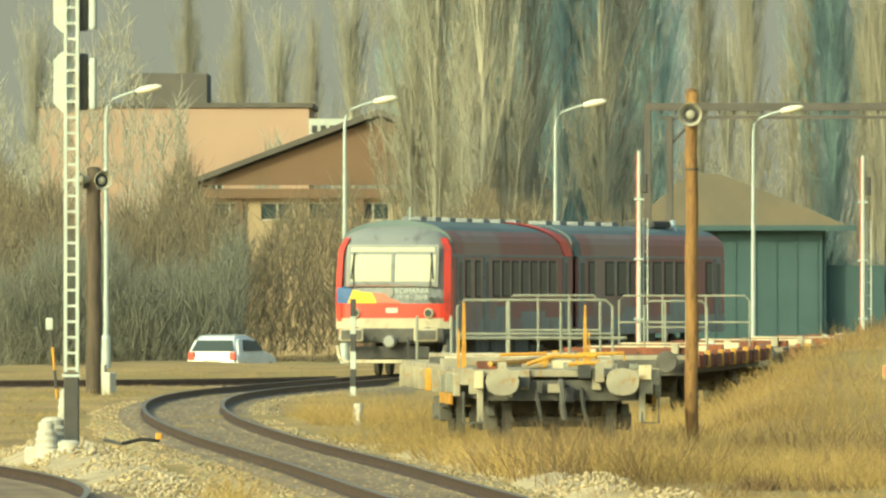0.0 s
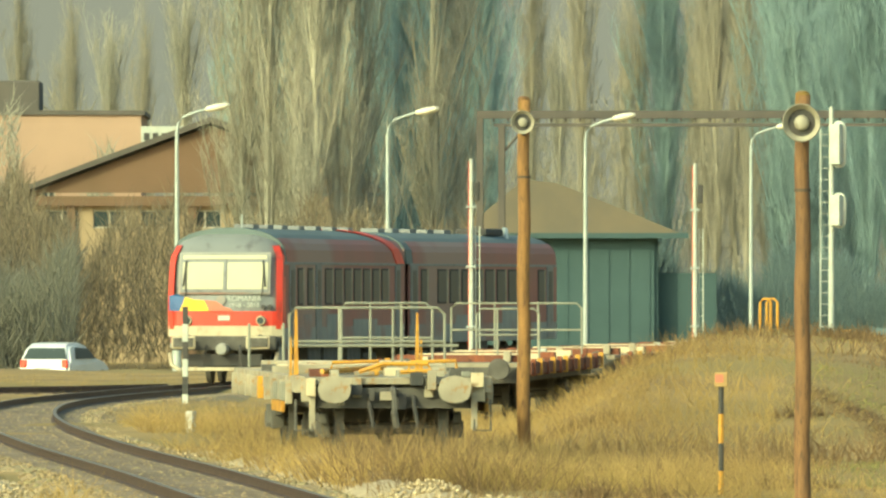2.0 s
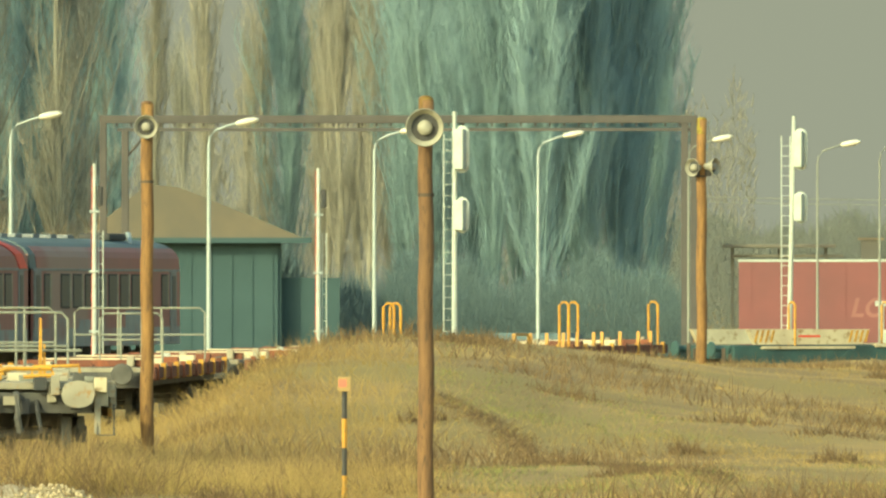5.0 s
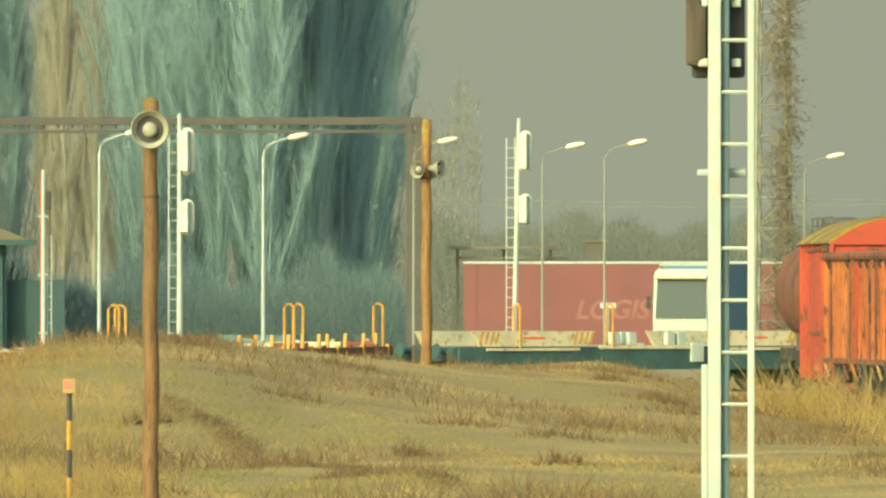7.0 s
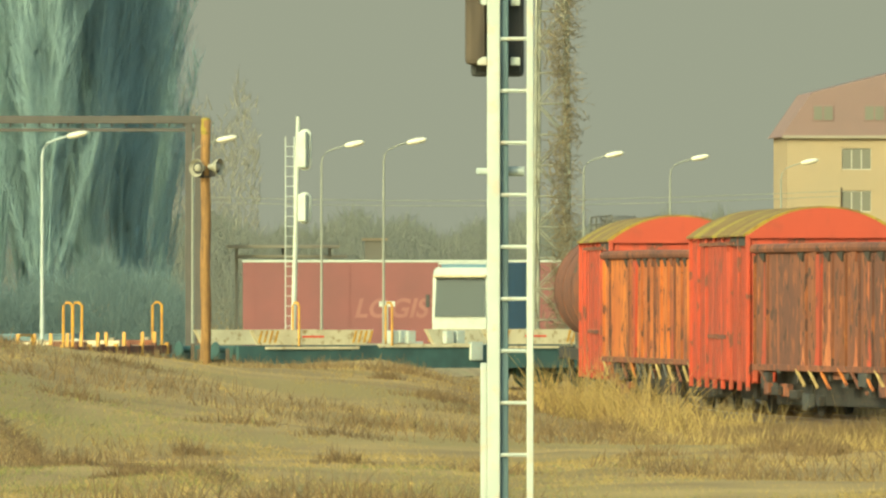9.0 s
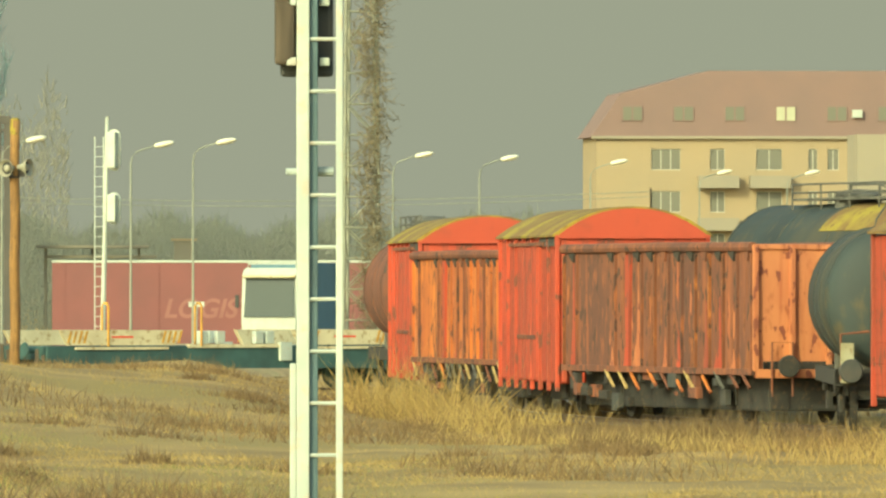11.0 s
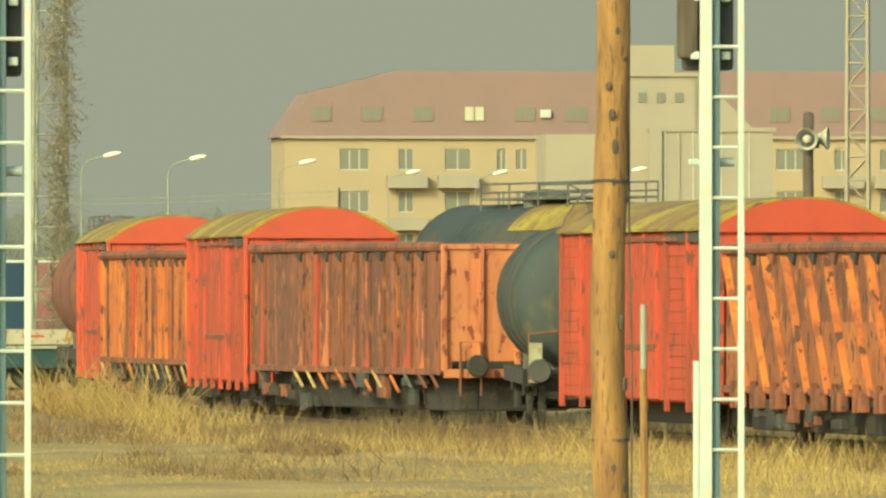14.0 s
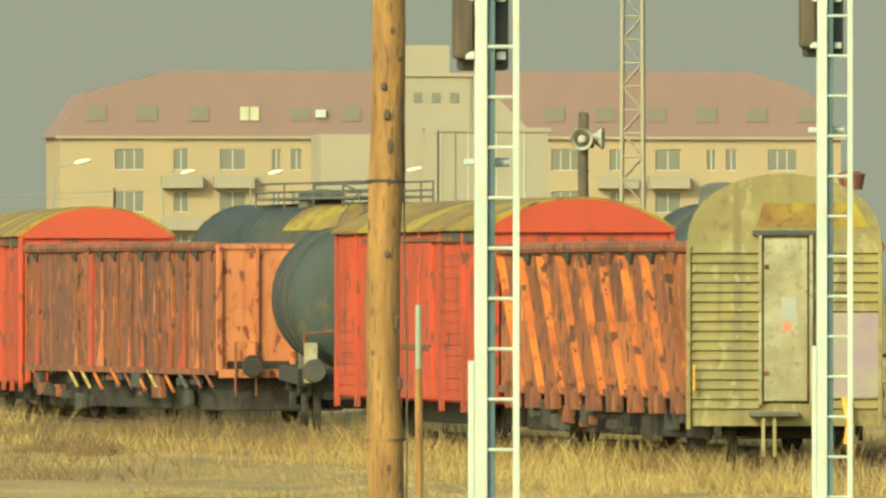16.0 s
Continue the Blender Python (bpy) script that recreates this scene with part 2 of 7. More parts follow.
def thing(name, place, heading=0.0, label="", category="", group="", kind=""):
    """An Empty at a thing's base; its local +y points along the heading (degrees to the right of +y)."""
    ob = new(name)
    ob.matrix_world = Matrix.Translation(place) @ Matrix.Rotation(-radians(heading), 4, "Z")
    return tagged(ob, label, category, group, kind)


def box(bm, c, s, bevel=0.0):
    r = bmesh.ops.create_cube(bm, size=1.0)
    bmesh.ops.scale(bm, vec=s, verts=r["verts"])
    bmesh.ops.translate(bm, vec=c, verts=r["verts"])
    if bevel:
        es = list({e for v in r["verts"] for e in v.link_edges})
        bmesh.ops.bevel(bm, geom=es, offset=bevel, segments=2, affect="EDGES", profile=0.6)
    return bm


def Box(c, s, bevel=0.0):
    return box(bmesh.new(), c, s, bevel)


def tube(bm, pts, radii, n=8, cap=True):
    """A tapered tube along points."""
    if not isinstance(radii, (list, tuple)):
        radii = [radii] * len(pts)
    pts = [Vector(p) for p in pts]
    rings = []
    for i, p in enumerate(pts):
        t = (pts[min(i + 1, len(pts) - 1)] - pts[max(i - 1, 0)]).normalized()
        a = t.cross(Vector((0, 0, 1)) if abs(t.z) < 0.9 else Vector((1, 0, 0))).normalized()
        b = t.cross(a)
        rings.append([bm.verts.new(p + radii[i] * (math.cos(k * math.tau / n) * a + math.sin(k * math.tau / n) * b)) for k in range(n)])
    for r0, r1 in zip(rings, rings[1:]):
        for k in range(n):
            bm.faces.new((r0[k], r0[(k + 1) % n], r1[(k + 1) % n], r1[k]))
    if cap and n > 2:
        bm.faces.new(rings[0][::-1])
        bm.faces.new(rings[-1])
    return bm


def Tube(pts, radii, n=8):
    return tube(bmesh.new(), pts, radii, n)


def prism(bm, outline, y0, y1, axis="y"):
    """An outline of (x, z) points drawn out from y0 to y1 (axis y), or (y, z) points from x = y0 to y1 (axis x)."""
    put = (lambda a, b, c: (a, c, b)) if axis == "y" else (lambda a, b, c: (c, a, b))
    v0 = [bm.verts.new(put(a, b, y0)) for a, b in outline]
    v1 = [bm.verts.new(put(a, b, y1)) for a, b in outline]
    bm.faces.new(v0)
    bm.faces.new(v1[::-1])
    k = len(v0)
    for i in range(k):
        bm.faces.new((v0[(i + 1) % k], v0[i], v1[i], v1[(i + 1) % k]))
    bmesh.ops.recalc_face_normals(bm, faces=bm.faces)
    return bm


def Prism(outline, y0, y1, axis="y"):
    return prism(bmesh.new(), outline, y0, y1, axis)


def lathe(bm, profile, centre, axis="y", n=20):
    """Rings of (along, radius) turned about an axis through centre."""
    c = Vector(centre)
    rings = []
    for a, r in profile:
        ring = []
        for k in range(n):
            u, w = r * math.cos(k * math.tau / n), r * math.sin(k * math.tau / n)
            ring.append(bm.verts.new(c + Vector({"y": (u, a, w), "x": (a, u, w), "z": (u, w, a)}[axis])))
        rings.append(ring)
    for r0, r1 in zip(rings, rings[1:]):
        for k in range(n):
            bm.faces.new((r0[k], r0[(k + 1) % n], r1[(k + 1) % n], r1[k]))
    bm.faces.new(rings[0])
    bm.faces.new(rings[-1][::-1])
    bmesh.ops.recalc_face_normals(bm, faces=bm.faces)
    return bm


def Lathe(profile, centre, axis="y", n=20):
    return lathe(bmesh.new(), profile, centre, axis, n)


def spline(ctrl, step=1.0):
    """Points about every step metres along a smooth line through ctrl."""
    c = [Vector((p[0], p[1])) for p in ctrl]
    c = [2 * c[0] - c[1]] + c + [2 * c[-1] - c[-2]]
    out = []
    for p0, p1, p2, p3 in zip(c, c[1:], c[2:], c[3:]):
        k = max(1, int((p2 - p1).length / step))
        for i in range(k):
            t = i / k
            out.append(0.5 * (2 * p1 + (p2 - p0) * t + (2 * p0 - 5 * p1 + 4 * p2 - p3) * t * t + (3 * p1 - p0 - 3 * p2 + p3) * t ** 3))
    out.append(c[-2])
    return out


def along(line, dist):
    """The place and heading (degrees) at a distance along a line."""
    for a, b in zip(line, line[1:]):
        k = (b - a).length
        if dist <= k:
            break
        dist -= k
    d = (b - a).normalized()
    p = a + d * dist
    return p, math.degrees(math.atan2(d.x, d.y))


def raw(name, verts, faces, mat, parent=None):
    me = bpy.data.meshes.new(name)
    me.from_pydata(verts, [], faces)
    me.materials.append(M[mat])
    ob = new(name, me)
    if parent:
        ob.parent = parent
    return ob


# ---- ground ----
def smooth_step(a, b, v):
    t = min(1.0, max(0.0, (v - a) / (b - a)))
    return t * t * (3 - 2 * t)


MAIN = spline([(-1, 60), (-5.6, 100), (-9.8, 127), (-13.1, 150), (-17.1, 177), (-20.4, 202), (-22.7, 224), (-23.8, 242), (-23.7, 260), (-23.0, 282), (-21.3, 306), (-17.4, 328), (-8.5, 349), (1, 368), (14, 388), (40, 418), (90, 460)])
BRANCH = spline([(-60, 262), (-45, 262), (-34, 264), (-27, 270), (-23.8, 278)])
YARD = spline([(-10.8, 161), (-11, 164), (-12.6, 184), (-13.3, 205), (-12.9, 230), (-10.6, 262), (-7.2, 286), (-3.2, 299), (3.5, 304.5), (12, 309), (24, 314), (50, 325)])
LEFT = spline([(-14, 118), (-15.6, 134), (-18.8, 150), (-24, 168), (-34, 190)])
FREIGHT = spline([(19.6, 150), (18.9, 172), (16.4, 188), (12.6, 205), (10.6, 219), (9.4, 234), (10, 262)])


def near_line(line, x, y):
    return min(math.hypot(p.x - x, p.y - y) for p in line[::4])


def yard_x(y):
    """Where the yard track crosses a line of constant y."""
    for a, b in zip(YARD, YARD[1:]):
        if a.y <= y <= b.y:
            return a.x + (b.x - a.x) * (y - a.y) / max(1e-6, b.y - a.y)
    return YARD[0].x if y < YARD[0].y else YARD[-1].x


def height(x, y):
    """The ground's height: level at the tracks, rough between them, a low rise before the yard, lower road land behind."""
    h = -0.25 + 0.2 * noise.noise((x * 0.13, y * 0.06, 0.3)) + 0.13 * noise.noise((x * 0.45, y * 0.13, 5.0)) + 0.05 * noise.noise((x * 1.1, y * 0.4, 2.0))
    if 150 < y < 330:
        yx = yard_x(y)
        rise = smooth_step(1.3, 4.2, x - yx) * (1 - smooth_step(2.0, 6.5, x))
        h += (0.85 * smooth_step(195, 245, y) * (1 - smooth_step(285, 300, y - 0.9 * max(0, x))) + 1.2 * math.exp(-((x + 7.5) / 6.5) ** 2) * smooth_step(178, 205, y) * (1 - smooth_step(222, 262, y))) * rise
    h -= 0.9 * smooth_step(340, 400, y + 1.2 * max(0.0, -x - 26))
    if 140 < y < 270:
        h -= 0.06 * (1 - smooth_step(2.5, 6.0, near_line(FREIGHT, x, y)))
    if y < 130:
        h = -0.25 + (h + 0.25) * max(0.0, (y - 100) / 30)
    return h


def build_ground():
    xs = [-3000, -1200, -500, -200, -120, -80, -65] + [-52 + 0.8 * i for i in range(131)] + [65, 80, 120, 200, 500, 1200, 3000]
    ys = [-2000, -500, -100, -20, 40, 80] + [100 + 1.25 * i for i in range(200)] + [350 + 5 * i for i in range(22)] + [480, 540, 640, 900, 1500, 3000, 4500]
    verts = [(x, y, height(x, y)) for y in ys for x in xs]
    k = len(xs)
    faces = [(j * k + i, j * k + i + 1, (j + 1) * k + i + 1, (j + 1) * k + i) for j in range(len(ys) - 1) for i in range(k - 1)]
    ob = raw("ground", verts, faces, "ground")
    ob.data.polygons.foreach_set("use_smooth", [True] * len(ob.data.polygons))
    tagged(ob, "rough dry winter ground with yellow grass and bare earth", "ground", kind="structure")


build_ground()


def build_track(name, line, label, y_sleepers, mound=True, level=0.0):
    """Two rails of real section on sleepers in a ballast bed."""
    top = thing(name, (0, 0, level), label=label, category="railway track", kind="structure")
    pts = [(p, (line[min(i + 1, len(line) - 1)] - line[max(i - 1, 0)]).normalized()) for i, p in enumerate(line)]
    if mound:
        sect = [(-2.3, -0.42), (-1.65, -0.16), (1.65, -0.16), (2.3, -0.42)]
        verts, faces = [], []
        for p, d in pts:
            for u, z in sect:
                verts.append((p.x + d.y * u, p.y - d.x * u, z + 0.03 * noise.noise((p.x * 2 + u, p.y * 2, 0))))
        for i in range(len(pts) - 1):
            for j in range(3):
                a = i * 4 + j
                faces.append((a, a + 1, a + 5, a + 4))
        raw("ballast_bed", verts, faces, "bed", top)
    prof = [(-0.07, -0.15), (0.07, -0.15), (0.07, -0.135), (0.012, -0.12), (0.012, -0.04), (0.036, -0.03), (0.036, 0.0), (-0.036, 0.0), (-0.036, -0.03), (-0.012, -0.04), (-0.012, -0.12), (-0.07, -0.135)]
    for side in (-0.755, 0.755):
        verts, faces, tops = [], [], []
        for p, d in pts:
            for u, z in prof:
                verts.append((p.x + d.y * (u + side), p.y - d.x * (u + side), z))
        k = len(prof)
        for i in range(len(pts) - 1):
            for j in range(k):
                a, b = i * k + j, i * k + (j + 1) % k
                faces.append((a, b, b + k, a + k))
        r = raw("rail", verts, faces, "rail", top)
        r.data.materials.append(M["railtop"])
        r.data.polygons.foreach_set("material_index", [1 if f % k == 6 else 0 for f in range(len(faces))])
    me = None
    dist, total = 0.3, sum((b - a).length for a, b in zip(line, line[1:]))
    while dist < total:
        p, h = along(line, dist)
        dist += 0.62
        if not y_sleepers[0] < p.y < y_sleepers[1]:
            continue
        if me is None:
            bm = Box((0, 0, -0.2), (2.5, 0.25, 0.12), 0.02)
            s = part("sleeper", bm, "sleeper", top)
            me = s.data
        else:
            s = new("sleeper", me)
            s.parent = top
        s.matrix_local = Matrix.Translation((p.x, p.y, 0)) @ Matrix.Rotation(-radians(h), 4, "Z")
    return top


build_track("main_track", MAIN, "curving rusty railway track on pale stone ballast", (122, 262))
build_track("branch_track", BRANCH, "rusty side track joining the main line", (255, 280))
build_track("yard_track", YARD, "overgrown yard track under the flat wagons", (0, 1), mound=False, level=-0.2)
build_track("left_track", LEFT, "dark side track beside the tall signal", (118, 165))
build_track("freight_track", FREIGHT, "overgrown yard track under the freight wagons", (0, 1), mound=False)


# ---- railcar ----
def wheel_set(parent, y, r=0.42, mat="under"):
    bm = bmesh.new()
    for x in (-0.755, 0.755):
        s = 1 if x > 0 else -1
        lathe(bm, [(x - 0.065 * s, r + 0.03), (x - 0.03 * s, r + 0.03), (x - 0.03 * s, r), (x + 0.07 * s, r - 0.01), (x + 0.07 * s, r * 0.8), (x + 0.03 * s, r * 0.75), (x + 0.03 * s, 0.12)], (0, y, r), "x", 20)
    tube(bm, [(-0.9, y, r), (0.9, y, r)], 0.08)
    part("wheelset", bm, mat, parent)


def bogie(parent, y, base=1.8, r=0.42, mat="under"):
    for dy in (-base / 2, base / 2):
        wheel_set(parent, y + dy, r, mat)
    bm = bmesh.new()
    for x in (-0.98, 0.98):
        box(bm, (x, y, r + 0.16), (0.12, base + 0.5, 0.16), 0.02)
        for dy in (-base / 2, base / 2):
            box(bm, (x, y + dy, r), (0.2, 0.3, 0.26), 0.03)
        lathe(bm, [(0, 0.13), (0.3, 0.13)], (x, y, r - 0.05), "z", 10)
    box(bm, (0, y, r + 0.2), (2.0, 0.35, 0.2), 0.03)
    part("bogie_frame", bm, mat, parent)


def body_outline(w=1.425, z0=0.95, z1=3.0, top=3.88):
    pts = [(-w * 0.97, z0), (w * 0.97, z0), (w, z0 + 0.25), (w, z1)]
    for k in range(1, 10):
        a = k / 10 * math.pi
        pts.append((w * math.cos(a) * (1 - 0.04 * math.sin(a)), z1 + (top - z1) * math.sin(a) ** 0.75))
    return pts + [(-w, z1), (-w, z0 + 0.25)]


def car_shell(parent, y0, y1, nose):
    """Body side band, skirt and roof of one car, drawn along y; a rounded nose at y0 where nose is set."""
    w = 1.425
    for x, nm in ((w - 0.03, "side_wall"), (-w + 0.03, "side_wall")):
        part(nm, Box((x, (y0 + y1) / 2 + 0.2, 2.0), (0.06, y1 - y0 - 0.5, 2.0)), "train_dull", parent)
        part("lower_band", Box((x * 1.004, (y0 + y1) / 2 + 0.2, 1.13), (0.07, y1 - y0 - 0.5, 0.5), 0.01), "graf", parent)
        part("cant_rail", Box((x * 1.004, (y0 + y1) / 2 + 0.2, 2.98), (0.075, y1 - y0 - 0.5, 0.07), 0.01), "train_grey", parent)
    part("floor_pan", Box((0, (y0 + y1) / 2, 0.98), (2.7, y1 - y0 - 0.3, 0.14)), "under", parent)
    # roof: a shallow vault whose shoulders curve down to the walls
    outline = [(-w, 3.0), (w, 3.0)]
    for k in range(1, 12):
        a = k / 12 * math.pi
        outline.append((w * math.cos(a), 3.0 + 0.87 * math.sin(a) ** 0.62))
    part("roof", Prism(outline, y0 + (0.75 if nose else 0.1), y1 - 0.1), "train_roof", parent, smooth=False)
    # shoulders in the dull red of the sides
    for s in (-1, 1):
        sh = []
        for k in range(0, 4):
            a = k / 16 * math.pi
            sh.append((s * (w * math.cos(a) + 0.008), 3.0 + 0.878 * math.sin(a) ** 0.62))
        sh += [(p[0] - s * 0.03, p[1] - 0.02) for p in sh[::-1]]
        part("roof_shoulder", Prism(sh, y0 + 0.95, y1 - 0.12), "train_dull", parent)


def side_windows(parent, x, ys, wid, z0, z1):
    for y in ys:
        s = 1 if x > 0 else -1
        wn_ = part("window_frame", Box((x + s * 0.012, y, (z0 + z1) / 2), (0.02, wid + 0.12, z1 - z0 + 0.1), 0.008), "black", parent)
        part("window_post", Box((x + s * 0.008, y + wid / 2 + 0.2, (z0 + z1) / 2), (0.02, 0.24, z1 - z0 + 0.08), 0.006), "flatgrey", parent)
        g = part("pane", Box((x + s * 0.018, y, (z0 + z1) / 2), (0.02, wid, z1 - z0)), "glass", wn_)


def text_part(s, size, mat, parent, m, name="lettering", slope=0.0, heavy=0.0):
    """Raised lettering in the built-in font, as a mesh part."""
    cu = bpy.data.curves.new(name, "FONT")
    cu.body, cu.size, cu.extrude, cu.align_x, cu.align_y = s, size, 0.004, "CENTER", "CENTER"
    cu.shear, cu.offset = slope, heavy
    tmp = bpy.data.objects.new(name, cu)
    scene.collection.objects.link(tmp)
    me = bpy.data.meshes.new_from_object(tmp.evaluated_get(bpy.context.evaluated_depsgraph_get()))
    bpy.data.objects.remove(tmp)
    me.materials.clear()
    me.materials.append(M[mat])
    ob = new(name, me)
    ob.parent = parent
    ob.matrix_local = m
    return ob


def build_railcar():
    h1, h2 = 3.9, 7.2
    top = thing("diesel_railcar", (-23.15, 279, 0), h1, "two-car diesel railcar, red and grey, with a flag on its front", "train")
    L = 22.6
    w = 1.425
    car_shell(top, 0.0, L, True)
    # nose: a lofted front, leaning back above the waist
    front = [(0.98, 0.02, 1.30), (1.35, -0.02, 1.40), (1.95, -0.04, 1.41), (2.1, 0.0, 1.41), (2.9, 0.16, 1.38), (3.1, 0.24, 1.36), (3.45, 0.42, 1.24), (3.70, 0.75, 0.98), (3.87, 1.3, 0.4)]
    bm = bmesh.new()
    rows = []
    for z, y, hw in front:
        row = []
        for k in range(13):
            u = -1 + 2 * k / 12
            e = abs(u) ** 5
            row.append(bm.verts.new((hw * u, y + 0.22 * e, z)))
        rows.append(row)
    for r0, r1 in zip(rows, rows[1:]):
        for k in range(12):
            bm.faces.new((r0[k], r0[k + 1], r1[k + 1], r1[k]))
    for s in (0, 12):
        for r0, r1 in zip(rows, rows[1:]):
            a, b = r0[s], r1[s]
            c, d = bm.verts.new((a.co.x, 1.1, a.co.z)), bm.verts.new((b.co.x, 1.1, b.co.z))
            bm.faces.new((a, b, d, c))
    bmesh.ops.recalc_face_normals(bm, faces=bm.faces)
    nose = part("nose", bm, "train_grey", top, "dark grey nose", smooth=True)
    # lower panel bands of the front
    for z0, z1, mt, nm in ((1.43, 1.79, "train_red", "red_front_band"), (1.17, 1.43, "train_cream", "cream_front_band")):
        bm = bmesh.new()
        ring = []
        for k in range(13):
            u = -1 + 2 * k / 12
            ring.append((1.425 * u, -0.075 + 0.22 * abs(u) ** 5))
        v0 = [bm.verts.new((x, y, z0)) for x, y in ring]
        v1 = [bm.verts.new((x, y, z1)) for x, y in ring]
        for k in range(12):
            bm.faces.new((v0[k], v0[k + 1], v1[k + 1], v1[k]))
        r = bmesh.ops.extrude_face_region(bm, geom=bm.faces[:])
        bmesh.ops.translate(bm, vec=(0, 0.05, 0), verts=[v for v in r["geom"] if isinstance(v, bmesh.types.BMVert)])
        bmesh.ops.recalc_face_normals(bm, faces=bm.faces)
        part(nm, bm, mt, top)
    # red corner pillars that frame the front
    for s in (-1, 1):
        bm = bmesh.new()
        path = [(1.35, 0.10, 1.435), (1.95, 0.10, 1.438), (2.4, 0.14, 1.43), (2.9, 0.26, 1.42), (3.15, 0.36, 1.40), (3.42, 0.55, 1.28)]
        prev = None
        for z, y, hw in path:
            ring = [bm.verts.new((s * (hw - dx), y + dy, z)) for dx, dy in ((0.15, -0.06), (0.0, 0.06), (0.0, 0.55), (0.06, 0.55), (0.16, 0.1))]
            if prev:
                for k in range(5):
                    bm.faces.new((prev[k], prev[(k + 1) % 5], ring[(k + 1) % 5], ring[k]))
            else:
                bm.faces.new(ring)
            prev = ring
        bm.faces.new(prev[::-1])
        bmesh.ops.recalc_face_normals(bm, faces=bm.faces)
        part("corner_pillar", bm, "train_red", top, "bright red corner pillar")
    # windscreen: two panes behind a pale frame, blinds drawn
    tilt = math.atan2(0.16, 0.8)
    scr = Matrix.Translation((0, 0.07, 2.73)) @ Matrix.Rotation(-tilt, 4, "X")

    def on_screen(nm, bm, mt, par=None):
        o = part(nm, bm, mt, top)
        o.matrix_local = scr
        return o
    on_screen("windscreen_surround", Box((0, 0.01, 0), (2.3, 0.05, 1.06), 0.02), "graf")
    on_screen("windscreen", Box((0, -0.02, -0.0), (2.2, 0.03, 0.97), 0.01), "train_grey")
    for s in (-1, 1):
        on_screen("screen_blind", Box((s * 0.56 + 0.02, -0.04, -0.07), (1.02, 0.02, 0.68), 0.008), "blind")
    on_screen("destination_box", Box((0, -0.04, 0.40), (2.1, 0.02, 0.11), 0.005), "blind")
    on_screen("screen_mullion", Box((0.0, -0.045, -0.06), (0.06, 0.03, 0.8)), "train_grey")
    for s in (-1, 1):
        bm = Tube([(s * 0.95, -0.07, -0.6), (s * 0.98, -0.09, 0.12)], 0.014, 5)
        tube(bm, [(s * 1.03, -0.085, -0.35), (s * 0.96, -0.085, 0.3)], 0.02, 5)
        on_screen("wiper", bm, "black")
    # flag sweep: blue, yellow, faded red
    def front_patch(nm, pts, mt, off):
        bm = bmesh.new()
        vs = [bm.verts.new((x, -0.066 - off + 0.2 * abs(x / 1.425) ** 5, z)) for x, z in pts]
        f = bm.faces.new(vs)
        r = bmesh.ops.extrude_face_region(bm, geom=[f])
        bmesh.ops.translate(bm, vec=(0, 0.03, 0), verts=[v for v in r["geom"] if isinstance(v, bmesh.types.BMVert)])
        bmesh.ops.recalc_face_normals(bm, faces=bm.faces)
        part(nm, bm, mt, top)
    front_patch("flag_blue_field", [(-1.40, 1.80), (-1.12, 1.80), (-1.04, 1.98), (-0.98, 2.14), (-1.18, 2.22), (-1.40, 2.18)], "blue", 0.03)
    front_patch("flag_yellow_field", [(-1.12, 1.80), (-0.38, 1.80), (-0.42, 1.92), (-0.50, 2.06), (-0.75, 2.08), (-0.98, 2.14), (-1.04, 1.98)], "flagyellow", 0.03)
    front_patch("flag_red_field", [(-0.38, 1.80), (0.22, 1.80), (0.16, 1.86), (0.0, 1.90), (-0.2, 2.04), (-0.50, 2.06), (-0.42, 1.92)], "flagred", 0.03)
    R = pose(0, 0, 0, 90, 0, 0)
    text_part("ROMANIA", 0.19, "white", top, Matrix.Translation((0.50, -0.075, 2.10)) @ R)
    text_part("1918 - 2018", 0.16, "white", top, Matrix.Translation((0.50, -0.085, 1.94)) @ R)
    part("round_emblem", Lathe([(0, 0.12), (0.02, 0.12)], (-0.08, -0.08, 2.06), "y", 20), "graf", top)
    part("badge", Box((0.0, -0.09, 1.62), (0.30, 0.03, 0.13), 0.008), "white", top, "small white badge")
    for s in (-1, 1):
        hl = part("headlight", Lathe([(-0.05, 0.11), (0.06, 0.13)], (s * 0.92, -0.09, 1.56), "y", 18), "train_cream", top)
        part("lens", Lathe([(0, 0.085), (0.03, 0.09)], (s * 0.92, -0.15, 1.56), "y", 16), "glass", hl)
        # buffers with large square heads
        bf = part("buffer_head", Box((s * 0.93, -0.62, 1.02), (0.60, 0.08, 0.32), 0.05), "train_cream", top)
        part("buffer_face", Box((s * 0.93, -0.67, 1.02), (0.5, 0.03, 0.23), 0.02), "under", bf)
        part("buffer_shaft", Lathe([(-0.6, 0.12), (0.1, 0.16)], (s * 0.9, 0, 1.06), "y", 14), "under", top)
        part("brake_hose", Tube([(s * 0.42, -0.2, 0.95), (s * 0.45, -0.35, 0.7), (s * 0.48, -0.3, 0.42), (s * 0.5, -0.1, 0.36)], 0.035, 6), "black", top)
        part("plough_stay", Tube([(s * 1.35, -0.1, 0.75), (s * 1.28, -0.25, 0.45), (s * 1.05, -0.3, 0.33)], 0.05, 6), "train_cream", top)
    part("coupler", Lathe([(-0.55, 0.12), (-0.5, 0.15), (-0.2, 0.15), (0, 0.1)], (0, 0, 0.85), "y", 16), "graf", top, "round pale coupler head")
    part("front_beam", Box((0, 0.0, 1.0), (2.6, 0.2, 0.36), 0.03), "under", top)
    part("snow_plough", Box((0, -0.28, 0.36), (2.1, 0.06, 0.09), 0.02), "train_cream", top)
